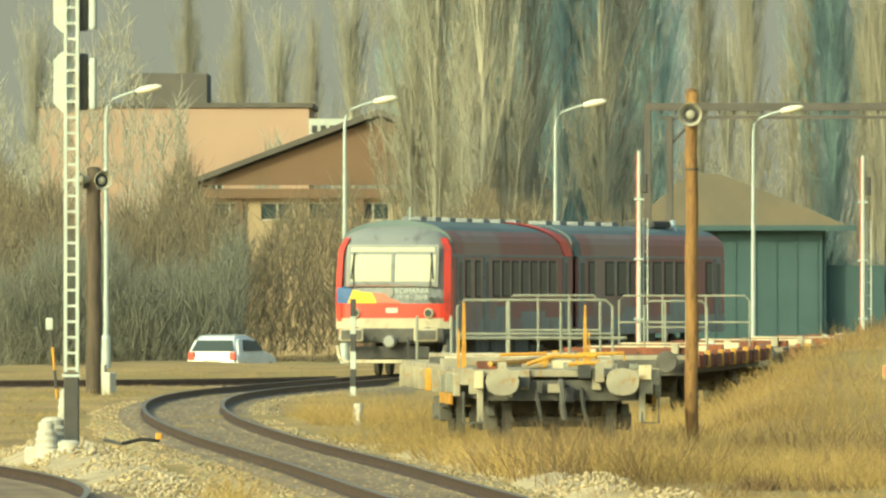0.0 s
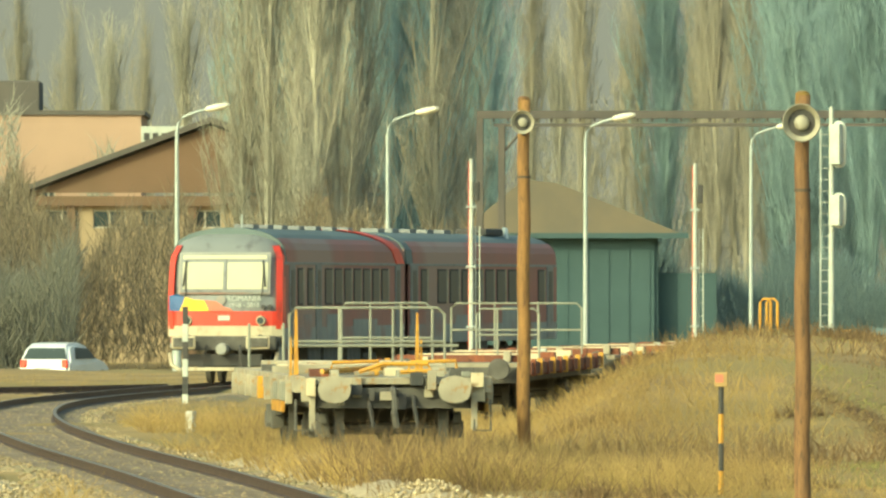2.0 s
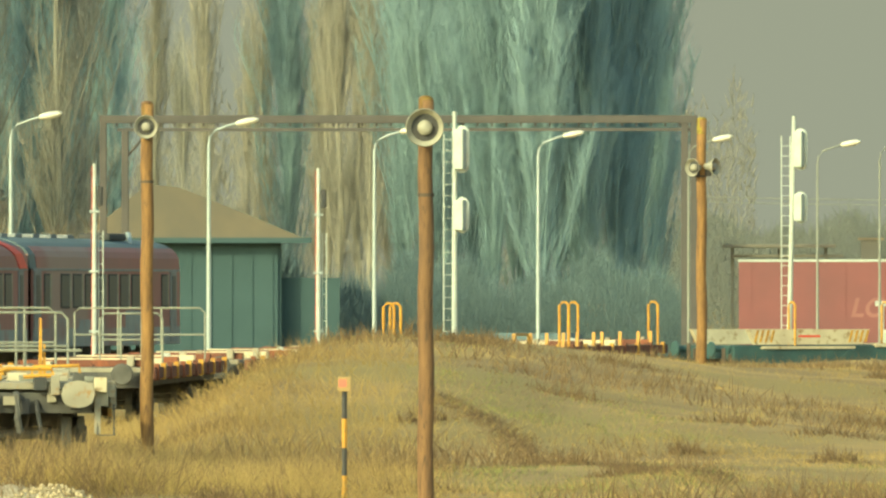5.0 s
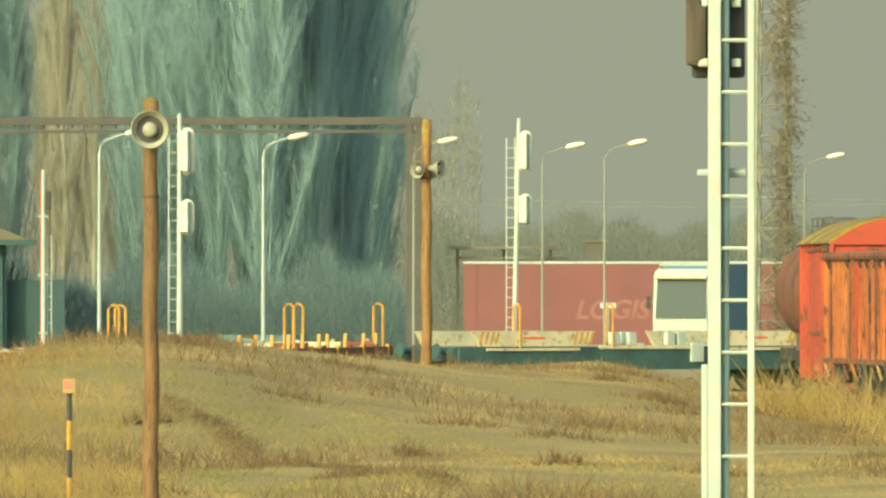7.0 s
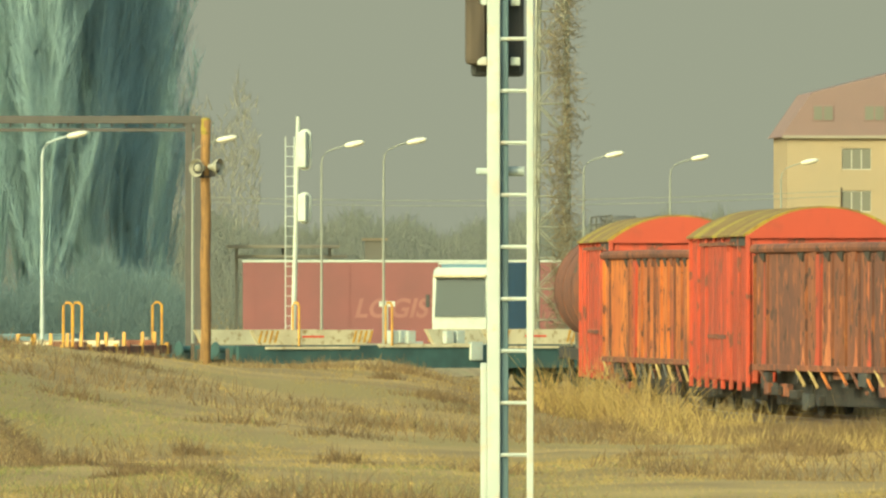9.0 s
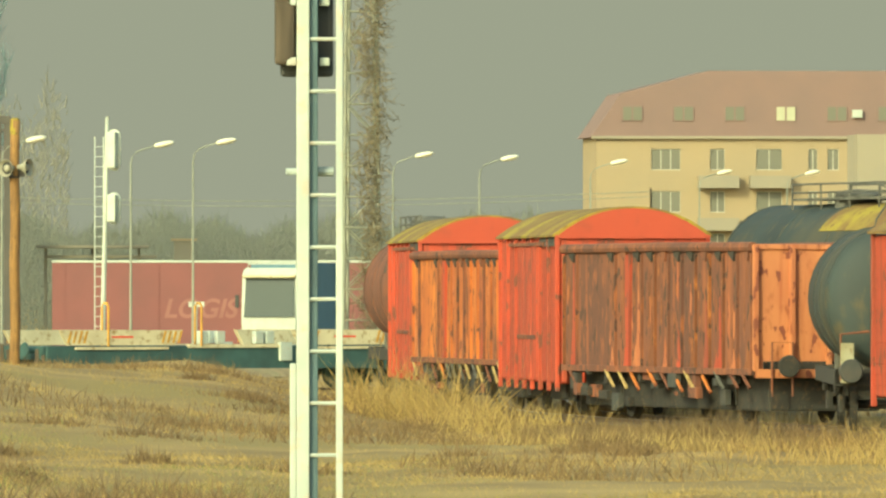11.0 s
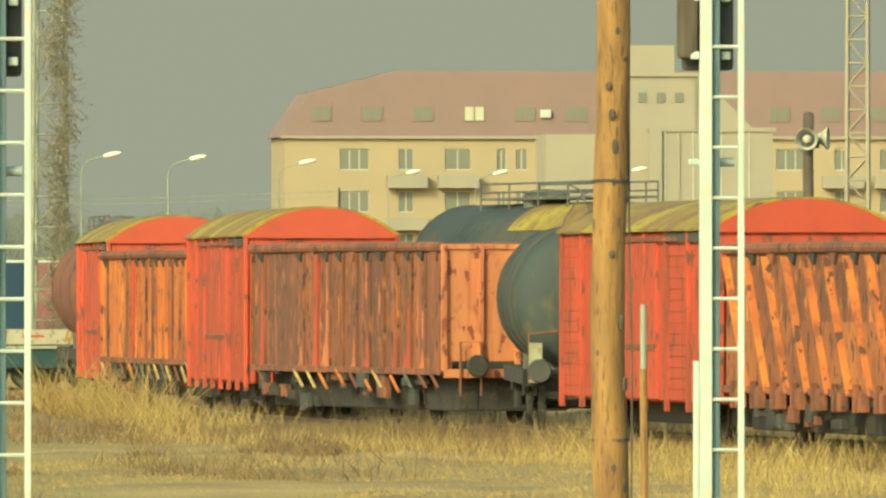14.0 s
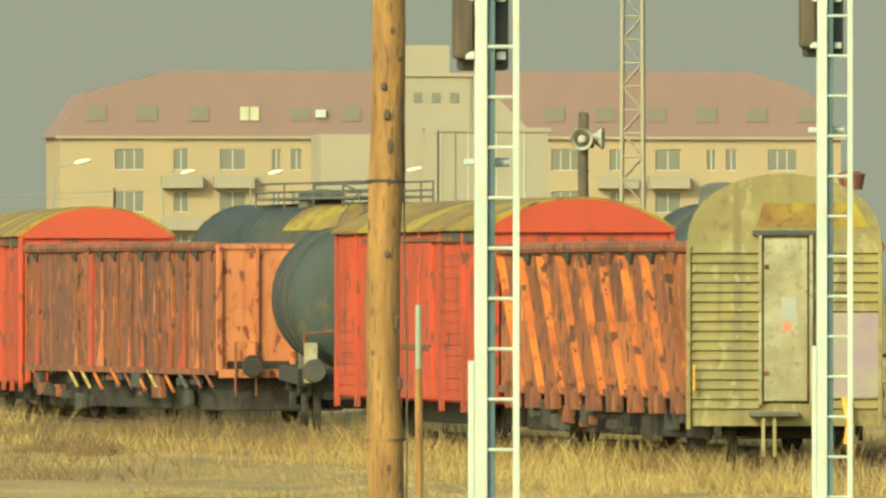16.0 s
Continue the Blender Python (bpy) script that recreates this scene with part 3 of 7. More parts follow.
    part("plough_plate", Box((0, -0.1, 0.58), (1.9, 0.05, 0.3), 0.02), "black", top)
    part("front_lamp", Lathe([(0, 0.06), (0.04, 0.06)], (0.98, -0.07, 1.9), "y", 12), "black", top)
    part("front_lamp", Lathe([(0, 0.06), (0.04, 0.06)], (1.14, -0.05, 1.9), "y", 12), "black", top)
    # sides of the first car
    wy = [3.2, 4.9]
    side_windows(top, w, wy, 0.75, 1.98, 2.82)
    side_windows(top, w, [8.2 + 1.75 * k for k in range(7)], 1.12, 1.98, 2.82)
    side_windows(top, -w, [8.2 + 1.75 * k for k in range(7)], 1.12, 1.98, 2.82)
    for y in (1.75, 6.4, 21.2):
        d = part("door", Box((w + 0.012, y, 1.95), (0.05, 0.95, 2.0), 0.01), "train_grey", top)
        part("door_pane", Box((w + 0.035, y, 2.35), (0.02, 0.55, 0.95)), "glass", d)
    for y, z, a, b in ((9.5, 1.45, 3.2, 0.5), (15.0, 1.38, 4.5, 0.35), (4.5, 1.4, 1.4, 0.6)):
        part("overpaint_patch", Box((w + 0.006, y, z), (0.02, a, b), 0.005), "graf", top, "patch of grey overpaint")
    bogie(top, 3.6, 1.9)
    bogie(top, 18.6, 1.9)
    for y, ln in ((7.0, 2.2), (10.2, 3.0), (14.2, 2.4)):
        part("underfloor_box", Box((0, y, 0.66), (2.5, ln, 0.56), 0.03), "under", top)
    part("skirt_panel", Box((w - 0.1, 1.0, 0.72), (0.05, 1.5, 0.5), 0.02), "graf", top)
    for y in (3, 5.5, 8, 11, 14, 17, 20):
        part("roof_vent", Box((0.1, y, 3.9), (0.5, 0.9, 0.12), 0.03), "train_grey", top)
    part("horn_mast", Tube([(0.2, 1.6, 3.8), (0.2, 1.6, 4.2)], 0.025, 6), "galv", top)
    # red band that climbs over the roof at the inner end
    outline = []
    for k in range(13):
        a = k / 12 * math.pi
        outline.append((1.465 * math.cos(a), 3.0 + 0.91 * math.sin(a) ** 0.62))
    bm = bmesh.new()
    prev = None
    for k, (x, z) in enumerate(outline):
        y = L - 1.7 - 9.0 * (k / 12)
        ring = [bm.verts.new(p) for p in ((x, y, z), (x, y + 1.5, z), (x * 0.96, y + 1.5, z - 0.03), (x * 0.96, y, z - 0.03))]
        if prev:
            for j in range(4):
                bm.faces.new((prev[j], prev[(j + 1) % 4], ring[(j + 1) % 4], ring[j]))
        prev = ring
    bmesh.ops.recalc_face_normals(bm, faces=bm.faces)
    part("red_roof_band", bm, "ltred", top, "bright red band over the roof")
    # second car, turned by the curve
    p2 = Matrix.Translation((0.0, L + 0.55, 0)) @ Matrix.Rotation(-radians(h2 - h1), 4, "Z")
    before = set(top.children)
    car_shell(top, 0.0, L, False)
    part("end_wall", Box((0, 0.1, 2.2), (2.7, 0.12, 2.4)), "train_dull", top)
    part("far_end_wall", Box((0, L - 0.1, 2.2), (2.7, 0.12, 2.4)), "train_dull", top)
    side_windows(top, w, [2.4], 0.7, 1.98, 2.82)
    side_windows(top, w, [5.0 + 1.75 * k for k in range(8)], 1.12, 1.98, 2.82)
    side_windows(top, w, [20.0], 0.8, 1.98, 2.82)
    for y in (1.0, 21.4):
        d = part("door", Box((w + 0.012, y, 1.95), (0.05, 0.95, 2.0), 0.01), "train_grey", top)
        part("door_pane", Box((w + 0.035, y, 2.35), (0.02, 0.55, 0.95)), "glass", d)
    for y, z, a, b in ((4.0, 1.4, 2.4, 0.55), (9.0, 1.42, 4.0, 0.4), (15.5, 1.5, 3.0, 0.7)):
        part("overpaint_patch", Box((w + 0.006, y, z), (0.02, a, b), 0.005), "graf", top, "patch of grey overpaint")
    bogie(top, 3.8, 1.9)
    bogie(top, 18.8, 1.9)
    for y, ln in ((7.0, 2.2), (11.2, 3.0)):
        part("underfloor_box", Box((0, y, 0.66), (2.5, ln, 0.56), 0.03), "under", top)
    for y in (2, 4, 6.5, 9, 11.5):
        part("roof_vent", Box((0.1, y, 3.9), (0.5, 0.9, 0.12), 0.03), "train_grey", top)
    part("exhaust_hood", Box((0.3, 16.5, 3.92), (0.9, 2.6, 0.2), 0.06), "black", top)
    part("exhaust_pipe", Tube([(0.9, 17.5, 3.7), (0.7, 18.4, 4.0), (0.5, 19.2, 4.0)], 0.07, 8), "galv", top)
    part("gangway", Box((0, -0.3, 2.1), (1.2, 0.55, 2.2), 0.05), "rubber", top)
    for o in set(top.children) - before:
        o.matrix_basis = p2 @ o.matrix_basis


build_railcar()


# ---- street lamps ----
def build_lamp(place, hgt, heading=0.0, mt="galv", k=1.0):
    top = thing("street_lamp", place, heading, "tall grey steel lamp post with a pale arm-mounted head", "street lamp", "lamps along the yard")
    part("post", Tube([(0, 0, -1.5), (0, 0, 3.0), (0, 0, hgt - 0.95)], [0.095 * k, 0.075 * k, 0.055 * k], 10), mt, top)
    part("base_sleeve", Lathe([(-0.5, 0.14), (0.9, 0.14), (1.0, 0.1)], (0, 0, 0), "z", 12), mt, top)
    part("arm", Tube([(0, 0, hgt - 1.0), (0.04, 0, hgt - 0.72), (0.2, 0, hgt - 0.52), (0.5, 0, hgt - 0.4), (0.95, 0, hgt - 0.26)], 0.04 * k, 8), mt, top)
    bm = Lathe([(0, 0.05), (0.06, 0.12), (0.35, 0.16), (0.62, 0.13), (0.76, 0.05)], (0, 0, 0), "x", 12)
    bmesh.ops.scale(bm, vec=(1, 1, 0.72), verts=bm.verts)
    hd = part("lamp_head", bm, "lamp", top, "pale lamp housing", smooth=True)
    hd.matrix_local = Matrix.Translation((0.88, 0, hgt - 0.29)) @ Matrix.Rotation(-radians(11), 4, "Y")
    bm = Lathe([(0.12, 0.04), (0.3, 0.11), (0.55, 0.1), (0.7, 0.03)], (0, 0, -0.05), "x", 12)
    bmesh.ops.scale(bm, vec=(1, 1, 0.7), verts=bm.verts)
    part("lens", bm, "blind", hd)
    return top


LAMPS = [(188, 330), (610, 347), (983, 357), (1333, 366), (1626, 390), (1916, 400), (2182, 412), (2410, 425), (2520, 425), (2874, 455), (3027, 468), (3223, 490)]
lamp = None
for b, d in LAMPS:
    p = site(b, d)
    p.z = height(p.x, p.y)
    hgt = 8.15 - p.z
    # far posts take the haze-toned grey
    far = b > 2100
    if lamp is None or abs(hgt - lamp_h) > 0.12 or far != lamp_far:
        lamp, lamp_h, lamp_far = build_lamp(p, hgt, mt="hazed_galv" if far else "galv", k=0.7 if far else 1.0), hgt, far
    else:
        copy_thing(lamp, Matrix.Translation(p))
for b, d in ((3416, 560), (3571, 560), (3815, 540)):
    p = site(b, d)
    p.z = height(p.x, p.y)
    build_lamp(p, up({3416: 213, 3571: 212, 3815: 218}[b], d) - p.z, mt="hazed_galv", k=0.7)


# ---- loudspeaker poles ----
def build_speaker(place, hgt, d=0.24, horn=0.5, mat="wood", face=0.0, lab="weathered round wooden pole with a grey horn loudspeaker", horns=((0, 0),), cap=0.35):
    top = thing("loudspeaker_pole", place, 0, lab, "loudspeaker pole")
    n = 12
    pts = [(0.012 * math.sin(k * 1.7), 0.01 * math.cos(k * 2.3), -0.6 + (hgt + 0.6) * k / n) for k in range(n + 1)]
    part("pole", Tube(pts, [d / 2 * (1.06 - 0.16 * k / n) for k in range(n + 1)], 14), mat, top, smooth=True)
    for turn, dz in horns:
        z = hgt - cap + dz
        r = horn / 2
        bm = Lathe([(-0.36 * horn, r), (-0.34 * horn, r * 1.04), (-0.3 * horn, r * 0.98), (0.0, r * 0.55), (0.2 * horn, r * 0.36), (0.5 * horn, r * 0.32)], (0, 0, 0), "y", 24)
        bm.faces.ensure_lookup_table()
        bmesh.ops.delete(bm, geom=[f for f in bm.faces if len(f.verts) > 4 and f.calc_center_median().y < 0], context="FACES")
        hb = part("horn", bm, "horn", top, "grey bell of the loudspeaker", smooth=True)
        m = Matrix.Rotation(-radians(turn), 4, "Z") @ Matrix.Translation((0.0, -d / 2 - 0.3 * horn, z))
        hb.matrix_local = m
        part("horn_core", Lathe([(-0.3 * horn, r * 0.22), (-0.25 * horn, r * 0.4), (0.0, r * 0.42), (0.05 * horn, r * 0.1)], (0, 0, 0), "y", 16), "horn", hb, smooth=True)
        part("throat", Lathe([(-0.13 * horn, r * 0.74), (-0.11 * horn, r * 0.72)], (0, 0, 0), "y", 20), "black", hb, "dark throat of the bell")
        part("bracket", Box((0, 0.4 * horn, -0.1), (0.05, 0.3, 0.2), 0.01), "black", hb)
    part("mossy_cap", Lathe([(-0.3, d / 2 * 0.93), (0.02, d / 2 * 0.9), (0.05, d / 2 * 0.5)], (0, 0, hgt), "z", 12), mat if mat == "darkwood" else "moss", top)
    part("strap", Lathe([(0, d / 2 * 1.03), (0.04, d / 2 * 1.03)], (0, 0, hgt - 1.2), "z", 14), "darkwood", top)
    return top


p = site(1224, 172)
build_speaker((p.x, p.y, 0.1), up(324, 172) - 0.1, 0.2, 0.35)
p = site(1717, 140)
build_speaker((p.x, p.y, -0.2), up(332, 140) + 0.2, 0.2, 0.46, "polebrown")
p = site(2205, 235)
build_speaker((p.x, p.y, -0.1), up(297, 235) + 0.1, 0.22, 0.36, lab="leaning weathered wooden pole with a small grey horn", cap=1.0, horns=((35, 0), (-60, 0.02)))
p = site(166, 250)
build_speaker((p.x, p.y, -0.3), up(187, 250) + 0.3, 0.34, 0.42, "darkwood", lab="dark tarred pole with a pair of small horns", horns=((-35, 0), (50, 0.02)), cap=0.25)
p = site(4160, 235)
build_speaker((p.x, p.y, -0.3), up(307, 235) + 0.3, 0.24, 0.45, "darkwood", lab="short wooden pole with two grey horns above the wagons", horns=((10, 0), (-75, 0.02)), cap=0.52)


def build_plain_pole():
    p = site(3810, 80)
    top = thing("wooden_pole", (p.x, p.y, -0.25), 0, "thick knotty yellow-brown wooden pole bound with wire", "utility pole")
    n = 22
    pts = [(0.022 * math.sin(k * 0.5), 0.015 * math.cos(k * 1.3), -0.5 + 7.0 * k / n) for k in range(n + 1)]
    part("pole", Tube(pts, [0.131 - 0.0009 * k + 0.004 * math.sin(k * 2.1) for k in range(n + 1)], 20), "wood", top, smooth=True)
    for z in (3.27 - 0.02 + 0.25, 1.42 + 0.25):
        bm = bmesh.new()
        for dz in (0, 0.012):
            tube(bm, [(0.135 * math.cos(a * 0.3), 0.135 * math.sin(a * 0.3), z + dz + 0.004 * math.sin(a)) for a in range(22)], 0.005, 5)
        part("wire_binding", bm, "black", top)
    rnd = random.Random(4)
    for k in range(26):
        z, a = 0.8 + 0.24 * k + rnd.uniform(-0.08, 0.08), rnd.uniform(3.3, 6.1)
        kn = part("knot", Lathe([(-0.01, 0.03), (0.008, 0.022), (0.012, 0.008)], (0, 0, 0), "x", 8), "darkwood", top)
        kn.matrix_local = Matrix.Translation((0.123 * math.cos(a), 0.123 * math.sin(a), z)) @ Matrix.Rotation(a, 4, "Z") @ Matrix.Diagonal((1, 0.8, rnd.uniform(0.8, 2.4), 1))
    part("cable", Tube([(0.14, -0.03, 0.2), (0.15, -0.04, 2.2), (0.13, -0.03, 3.2), (0.13, -0.03, 6.2)], 0.008, 6), "darkwood", top)
    q = site(3868, 88)
    st = thing("marker_stake", (q.x, q.y, -0.25), 0, "thin pale wooden stake beside the thick pole", "stake")
    part("stake", Tube([(0, 0, -0.3), (0.01, 0, 1.0), (0, 0, 2.12)], 0.03, 8), "wood", st)
    part("stake_cap", Tube([(0, 0, 1.8), (0, 0, 2.62)], 0.026, 8), "railgrey", st)


build_plain_pole()


# ---- signals ----
def build_ladder(top, x, y, z0, z1, wid, rung, r=0.016, mat="white"):
    ld = part("ladder_rail", Box((x - wid / 2, y, (z0 + z1) / 2), (2 * r, 2.4 * r, z1 - z0), 0.004), mat, top)
    part("ladder_rail", Box((x + wid / 2, y, (z0 + z1) / 2), (2 * r, 2.4 * r, z1 - z0), 0.004), mat, top)
    k = 0
    z = z0 + 0.15
    while z < z1:
        part("rung", Tube([(x - wid / 2, y, z), (x + wid / 2, y, z)], r * 0.7, 6), mat, top)
        z += rung


def build_head(top, x, y, z, wid, hgt, mat, face=180, lobes=True):
    """A colour-light head: a board with rounded ends, a lamp case and hoods."""
    bm = bmesh.new()
    pts = []
    for k in range(24):
        a = k * math.tau / 24
        pts.append((wid / 2 * math.cos(a), (hgt / 2 - wid / 2) * (1 if math.sin(a) >= 0 else -1) + wid / 2 * math.sin(a)))
    prism(bm, pts, -0.03, 0.03)
    hd = part("signal_board", bm, mat, top)
    hd.matrix_local = Matrix.Translation((x, y, z)) @ Matrix.Rotation(radians(face), 4, "Z")
    part("lamp_case", Box((0, 0.16, 0), (wid * 0.62, 0.26, hgt * 0.86), 0.03), "white", hd)
    n = 3
    for k in range(n):
        zz = (k - (n - 1) / 2) * hgt * 0.28
        part("hood", Lathe([(-0.22, 0.085), (0.0, 0.09)], (0, -0.02, zz), "y", 14), "black", hd)


def build_near_signal(b, d, hgt, label, head_z, cable=True):
    """Mast of two channel bars with a ladder beside it."""
    p = site(b, d)
    top = thing("railway_signal", (p.x, p.y, -0.25), 0, label, "railway signal", "ladder signals")
    part("mast_channel", Box((-0.0765, 0, hgt / 2), (0.077, 0.09, hgt), 0.008), "white", top)
    # this channel and the web get the mast's shaded side as a colour
    part("mast_channel", Box((-0.012, 0.02, hgt / 2), (0.05, 0.06, hgt), 0.008), "mastshade_vangrey", top)
    part("mast_web", Box((-0.02, 0.09, hgt / 2), (0.06, 0.05, hgt)), "mastshade_vangrey", top)
    part("ladder_rail", Box((0.142, -0.02, hgt / 2 + 0.1), (0.04, 0.05, hgt - 0.6), 0.006), "white", top)
    z = 0.5
    while z < hgt:
        part("rung", Tube([(-0.055, -0.02, z), (0.13, -0.02, z)], 0.0125, 6), "white", top)
        z += 0.312
    part("conduit", Box((-0.135, -0.01, 1.15), (0.04, 0.06, 2.3), 0.01), "white", top)
    part("foot", Box((0, 0, 0.1), (0.5, 0.5, 0.3), 0.03), "concrete", top)
    z = head_z
    hd = part("signal_back", Box((-0.05, 0.18, z + 0.6), (0.32, 0.1, 1.3), 0.03), "black", top, "dark signal background board")
    part("lamp_case", Box((-0.185, 0.05, z + 0.62), (0.12, 0.2, 1.2), 0.03), "darkwood", top)
    for dz in (0.04, 0.4):
        for cx in (-0.145, 0.055):
            part("clamp", Box((cx, 0.1 if cx > 0 else 0.0, z + dz), (0.06, 0.1, 0.05), 0.01), "white", top)
    part("cable_clip", Box((-0.145, 0.02, z - 0.62), (0.07, 0.05, 0.04), 0.01), "galv", top)
    part("bolt_lamp", Lathe([(-0.05, 0.03), (0.05, 0.03)], (0.06, 0.1, z - 0.62), "x", 10), "galv", top)
    return top


build_near_signal(2737, 67.8, 7.5, "white ladder signal mast seen from behind, dark head", 4.07)
build_near_signal(4000, 70, 7.5, "white ladder signal mast beside the wooden pole", 4.15)
build_near_signal(4599, 88, 7.5, "white ladder signal mast before the cream van", 4.6)


def build_tall_signal(b, d, top_v, label, ladder=True, lean=0.0, heads=2, board=0.42):
    p = site(b, d)
    g = height(p.x, p.y)
    hgt = up(top_v, d) - g
    top = thing("railway_signal", (p.x, p.y, g), 0, label, "railway signal")
    part("mast", Tube([(0, 0, -0.3), (lean, 0, hgt)], [0.09, 0.06], 10), "white", top)
    if ladder:
        build_ladder(top, -0.16 + lean / 2, 0.02, 0.3, hgt - 0.6, 0.26, 0.3, 0.018)
    for k in range(heads):
        z = hgt - 1.0 - k * 1.75
        build_head(top, lean + 0.2, 0, z, board, 1.25 - 0.3 * k, "white", 160)
    part("foot", Box((0, 0, 0.05), (0.6, 0.6, 0.4), 0.04), "concrete", top)
    return top


build_tall_signal(1768, 300, 311, "white tubular signal with two oval boards and a ladder")
build_tall_signal(2358, 340, 303, "white leaning signal with two oval boards and a ladder", lean=0.18)


def build_mast(b, d, top_v):
    p = site(b, d)
    g = height(p.x, p.y)
    hgt = up(top_v, d) - g
    top = thing("signal_mast", (p.x, p.y, g), 0, "slender white and red signal mast seen edge-on", "railway signal", "edge-on masts")
    part("mast", Tube([(0, 0, -0.3), (0, 0, hgt)], [0.065, 0.045], 10), "white", top)
    part("red_strip", Box((-0.065, 0.04, hgt / 2), (0.012, 0.05, hgt * 0.98)), "ltred", top)
    build_ladder(top, 0.14, 0.1, 0.2, hgt * 0.72, 0.1, 0.32, 0.014)
    part("lamp_case", Box((0.13, -0.05, hgt - 0.75), (0.12, 0.3, 0.45), 0.03), "black", top)
    for k in range(3):
        part("clamp", Box((0.0, -0.03, hgt * (0.3 + 0.25 * k)), (0.24, 0.1, 0.05), 0.01), "galv", top)
    part("foot_ring", Lathe([(0, 0.3), (0.12, 0.3)], (0, 0, 0.05), "z", 14), "yellow", top)


build_mast(1131, 262, 219)
build_mast(1527, 275, 211)


def build_left_signal():
    d = 162
    p = site(127, d)
    top = thing("railway_signal", (p.x, p.y, -0.2), 0, "tall white ladder signal on pale concrete blocks", "railway signal")
    hgt = up(560, d) + 0.2
    z0 = up(-178, d) + 0.2
    for x in (-0.085, 0.085):
        part("mast_channel", Box((x, 0, (z0 + hgt) / 2), (0.05, 0.08, hgt - z0), 0.01), "white", top)
    z = z0 + 0.1
    while z < hgt:
        part("rung", Box((0, -0.02, z), (0.14, 0.04, 0.035)), "white", top)
        z += 0.225
    part("mast_foot", Box((0.0, 0, z0 / 2 + 0.05), (0.21, 0.14, z0), 0.01), "black", top, "black-painted foot of the mast")
    part("cross_plate", Box((0.0, -0.05, z0), (0.26, 0.06, 0.04)), "white", top)
    for x, y, z, a, b2, c in ((-0.05, 0.0, 0.06, 0.62, 0.5, 0.3), (-0.46, 0.1, 0.1, 0.42, 0.4, 0.3), (0.26, -0.2, 0.1, 0.16, 0.3, 0.42)):
        part("concrete_block", Box((x, y, z), (a, b2, c), 0.04), "concrete", top)
    for x, y, z, r in ((-0.32, 0.45, 0.3, 0.24), (-0.36, -0.05, 0.25, 0.17), (0.0, -0.32, -0.02, 0.24), (0.28, -0.35, -0.1, 0.16), (-0.16, 0.5, 0.7, 0.1)):
        part("cable_cup", Lathe([(-0.3, r * 0.9), (0.0, r), (0.04, r * 0.86), (0.1, r * 0.95), (0.14, r * 0.8), (0.2, r * 0.86), (0.24, r * 0.66), (0.32, r * 0.7), (0.36, r * 0.4)], (x, y, z), "z", 16), "concrete", top, "ribbed pale cable cup")
    for v0, v1 in ((395, 289), (547, 429)):
        za, zb = up(v1, d) + 0.2, up(v0, d) + 0.2
        w0, w1, cut = -0.27, 0.0, 0.12
        part("signal_board", Prism([(w0, za + cut), (w0 + cut, za), (w1, za), (w1, zb), (w0 + cut, zb), (w0, zb - cut)], 0.06, 0.12), "white", top)
        part("lamp_case", Box((0.13, 0.2, (za + zb) / 2), (0.16, 0.22, (zb - za) * 0.95), 0.04), "black", top)
        part("side_board", Box((0.30, 0.1, (za + zb) / 2 - 0.03), (0.09, 0.3, (zb - za) * 0.86), 0.03), "white", top)


build_left_signal()


# ---- wagons ----
def buffers(top, y, z=1.06, mat="flatgrey", face=-1):
    for x in (-0.875, 0.875):
        b = part("buffer", Lathe([(0.0, 0.09), (0.35, 0.09)] if face < 0 else [(-0.35, 0.09), (0.0, 0.09)], (x, y - (0.35 if face < 0 else -0.35), z), "y", 14), mat, top)
        part("buffer_plate", Lathe([(-0.04, 0.19), (0.0, 0.21), (0.03, 0.16)], (x, y + face * 0.38, z), "y", 20), mat, b)
    part("coupling_hook", Tube([(0, y, z), (0, y + face * 0.3, z), (0, y + face * 0.36, z - 0.25)], 0.04, 6), "under", top)


def underframe(top, L, w=2.4, z=1.0, mat="gear", two_axle=True):
    part("sole_bar", Box((-w / 2, L / 2, z), (0.12, L, 0.26), 0.01), mat, top)
    part("sole_bar", Box((w / 2, L / 2, z), (0.12, L, 0.26), 0.01), mat, top)
    for y in (0.06, L - 0.06):
        part("headstock", Box((0, y, z), (w + 0.1, 0.12, 0.3), 0.01), mat, top)
    ys = (L * 0.2, L * 0.8)
    if two_axle:
        for y in ys:
            wheel_set(top, y, 0.46, mat)
            for x in (-w / 2 + 0.12, w / 2 - 0.12):
                part("axle_guard", Box((x, y, 0.62), (0.08, 0.7, 0.6), 0.02), mat, top)
                for k in range(3):
                    part("spring_leaf", Box((x * 1.06, y, 0.78 - 0.05 * k), (0.09, 1.2 - 0.25 * k, 0.04)), mat, top)
    else:
        for y in ys:
            bogie(top, y, 1.8, 0.44, mat)


def near_left(x, y, h, w, lab, name, cat, group="freight wagons in the yard"):
    """A wagon whose near left corner stands at (x, y)."""
    a = radians(h)
    return thing(name, (x + w / 2 * math.cos(a), y - w / 2 * math.sin(a), 0), h, lab, cat, group)


def vault(w, z0, z1, n=14, over=0.0):
    """An arched outline above z0, flat chord below."""
    return [(-w / 2 - over, z0)] + [((w / 2 + over) * u, z0 + 0.04 + (z1 - z0) * (1 - abs(u) ** 2.2)) for u in (-1 + 2 * k / n for k in range(n + 1))] + [(w / 2 + over, z0)]


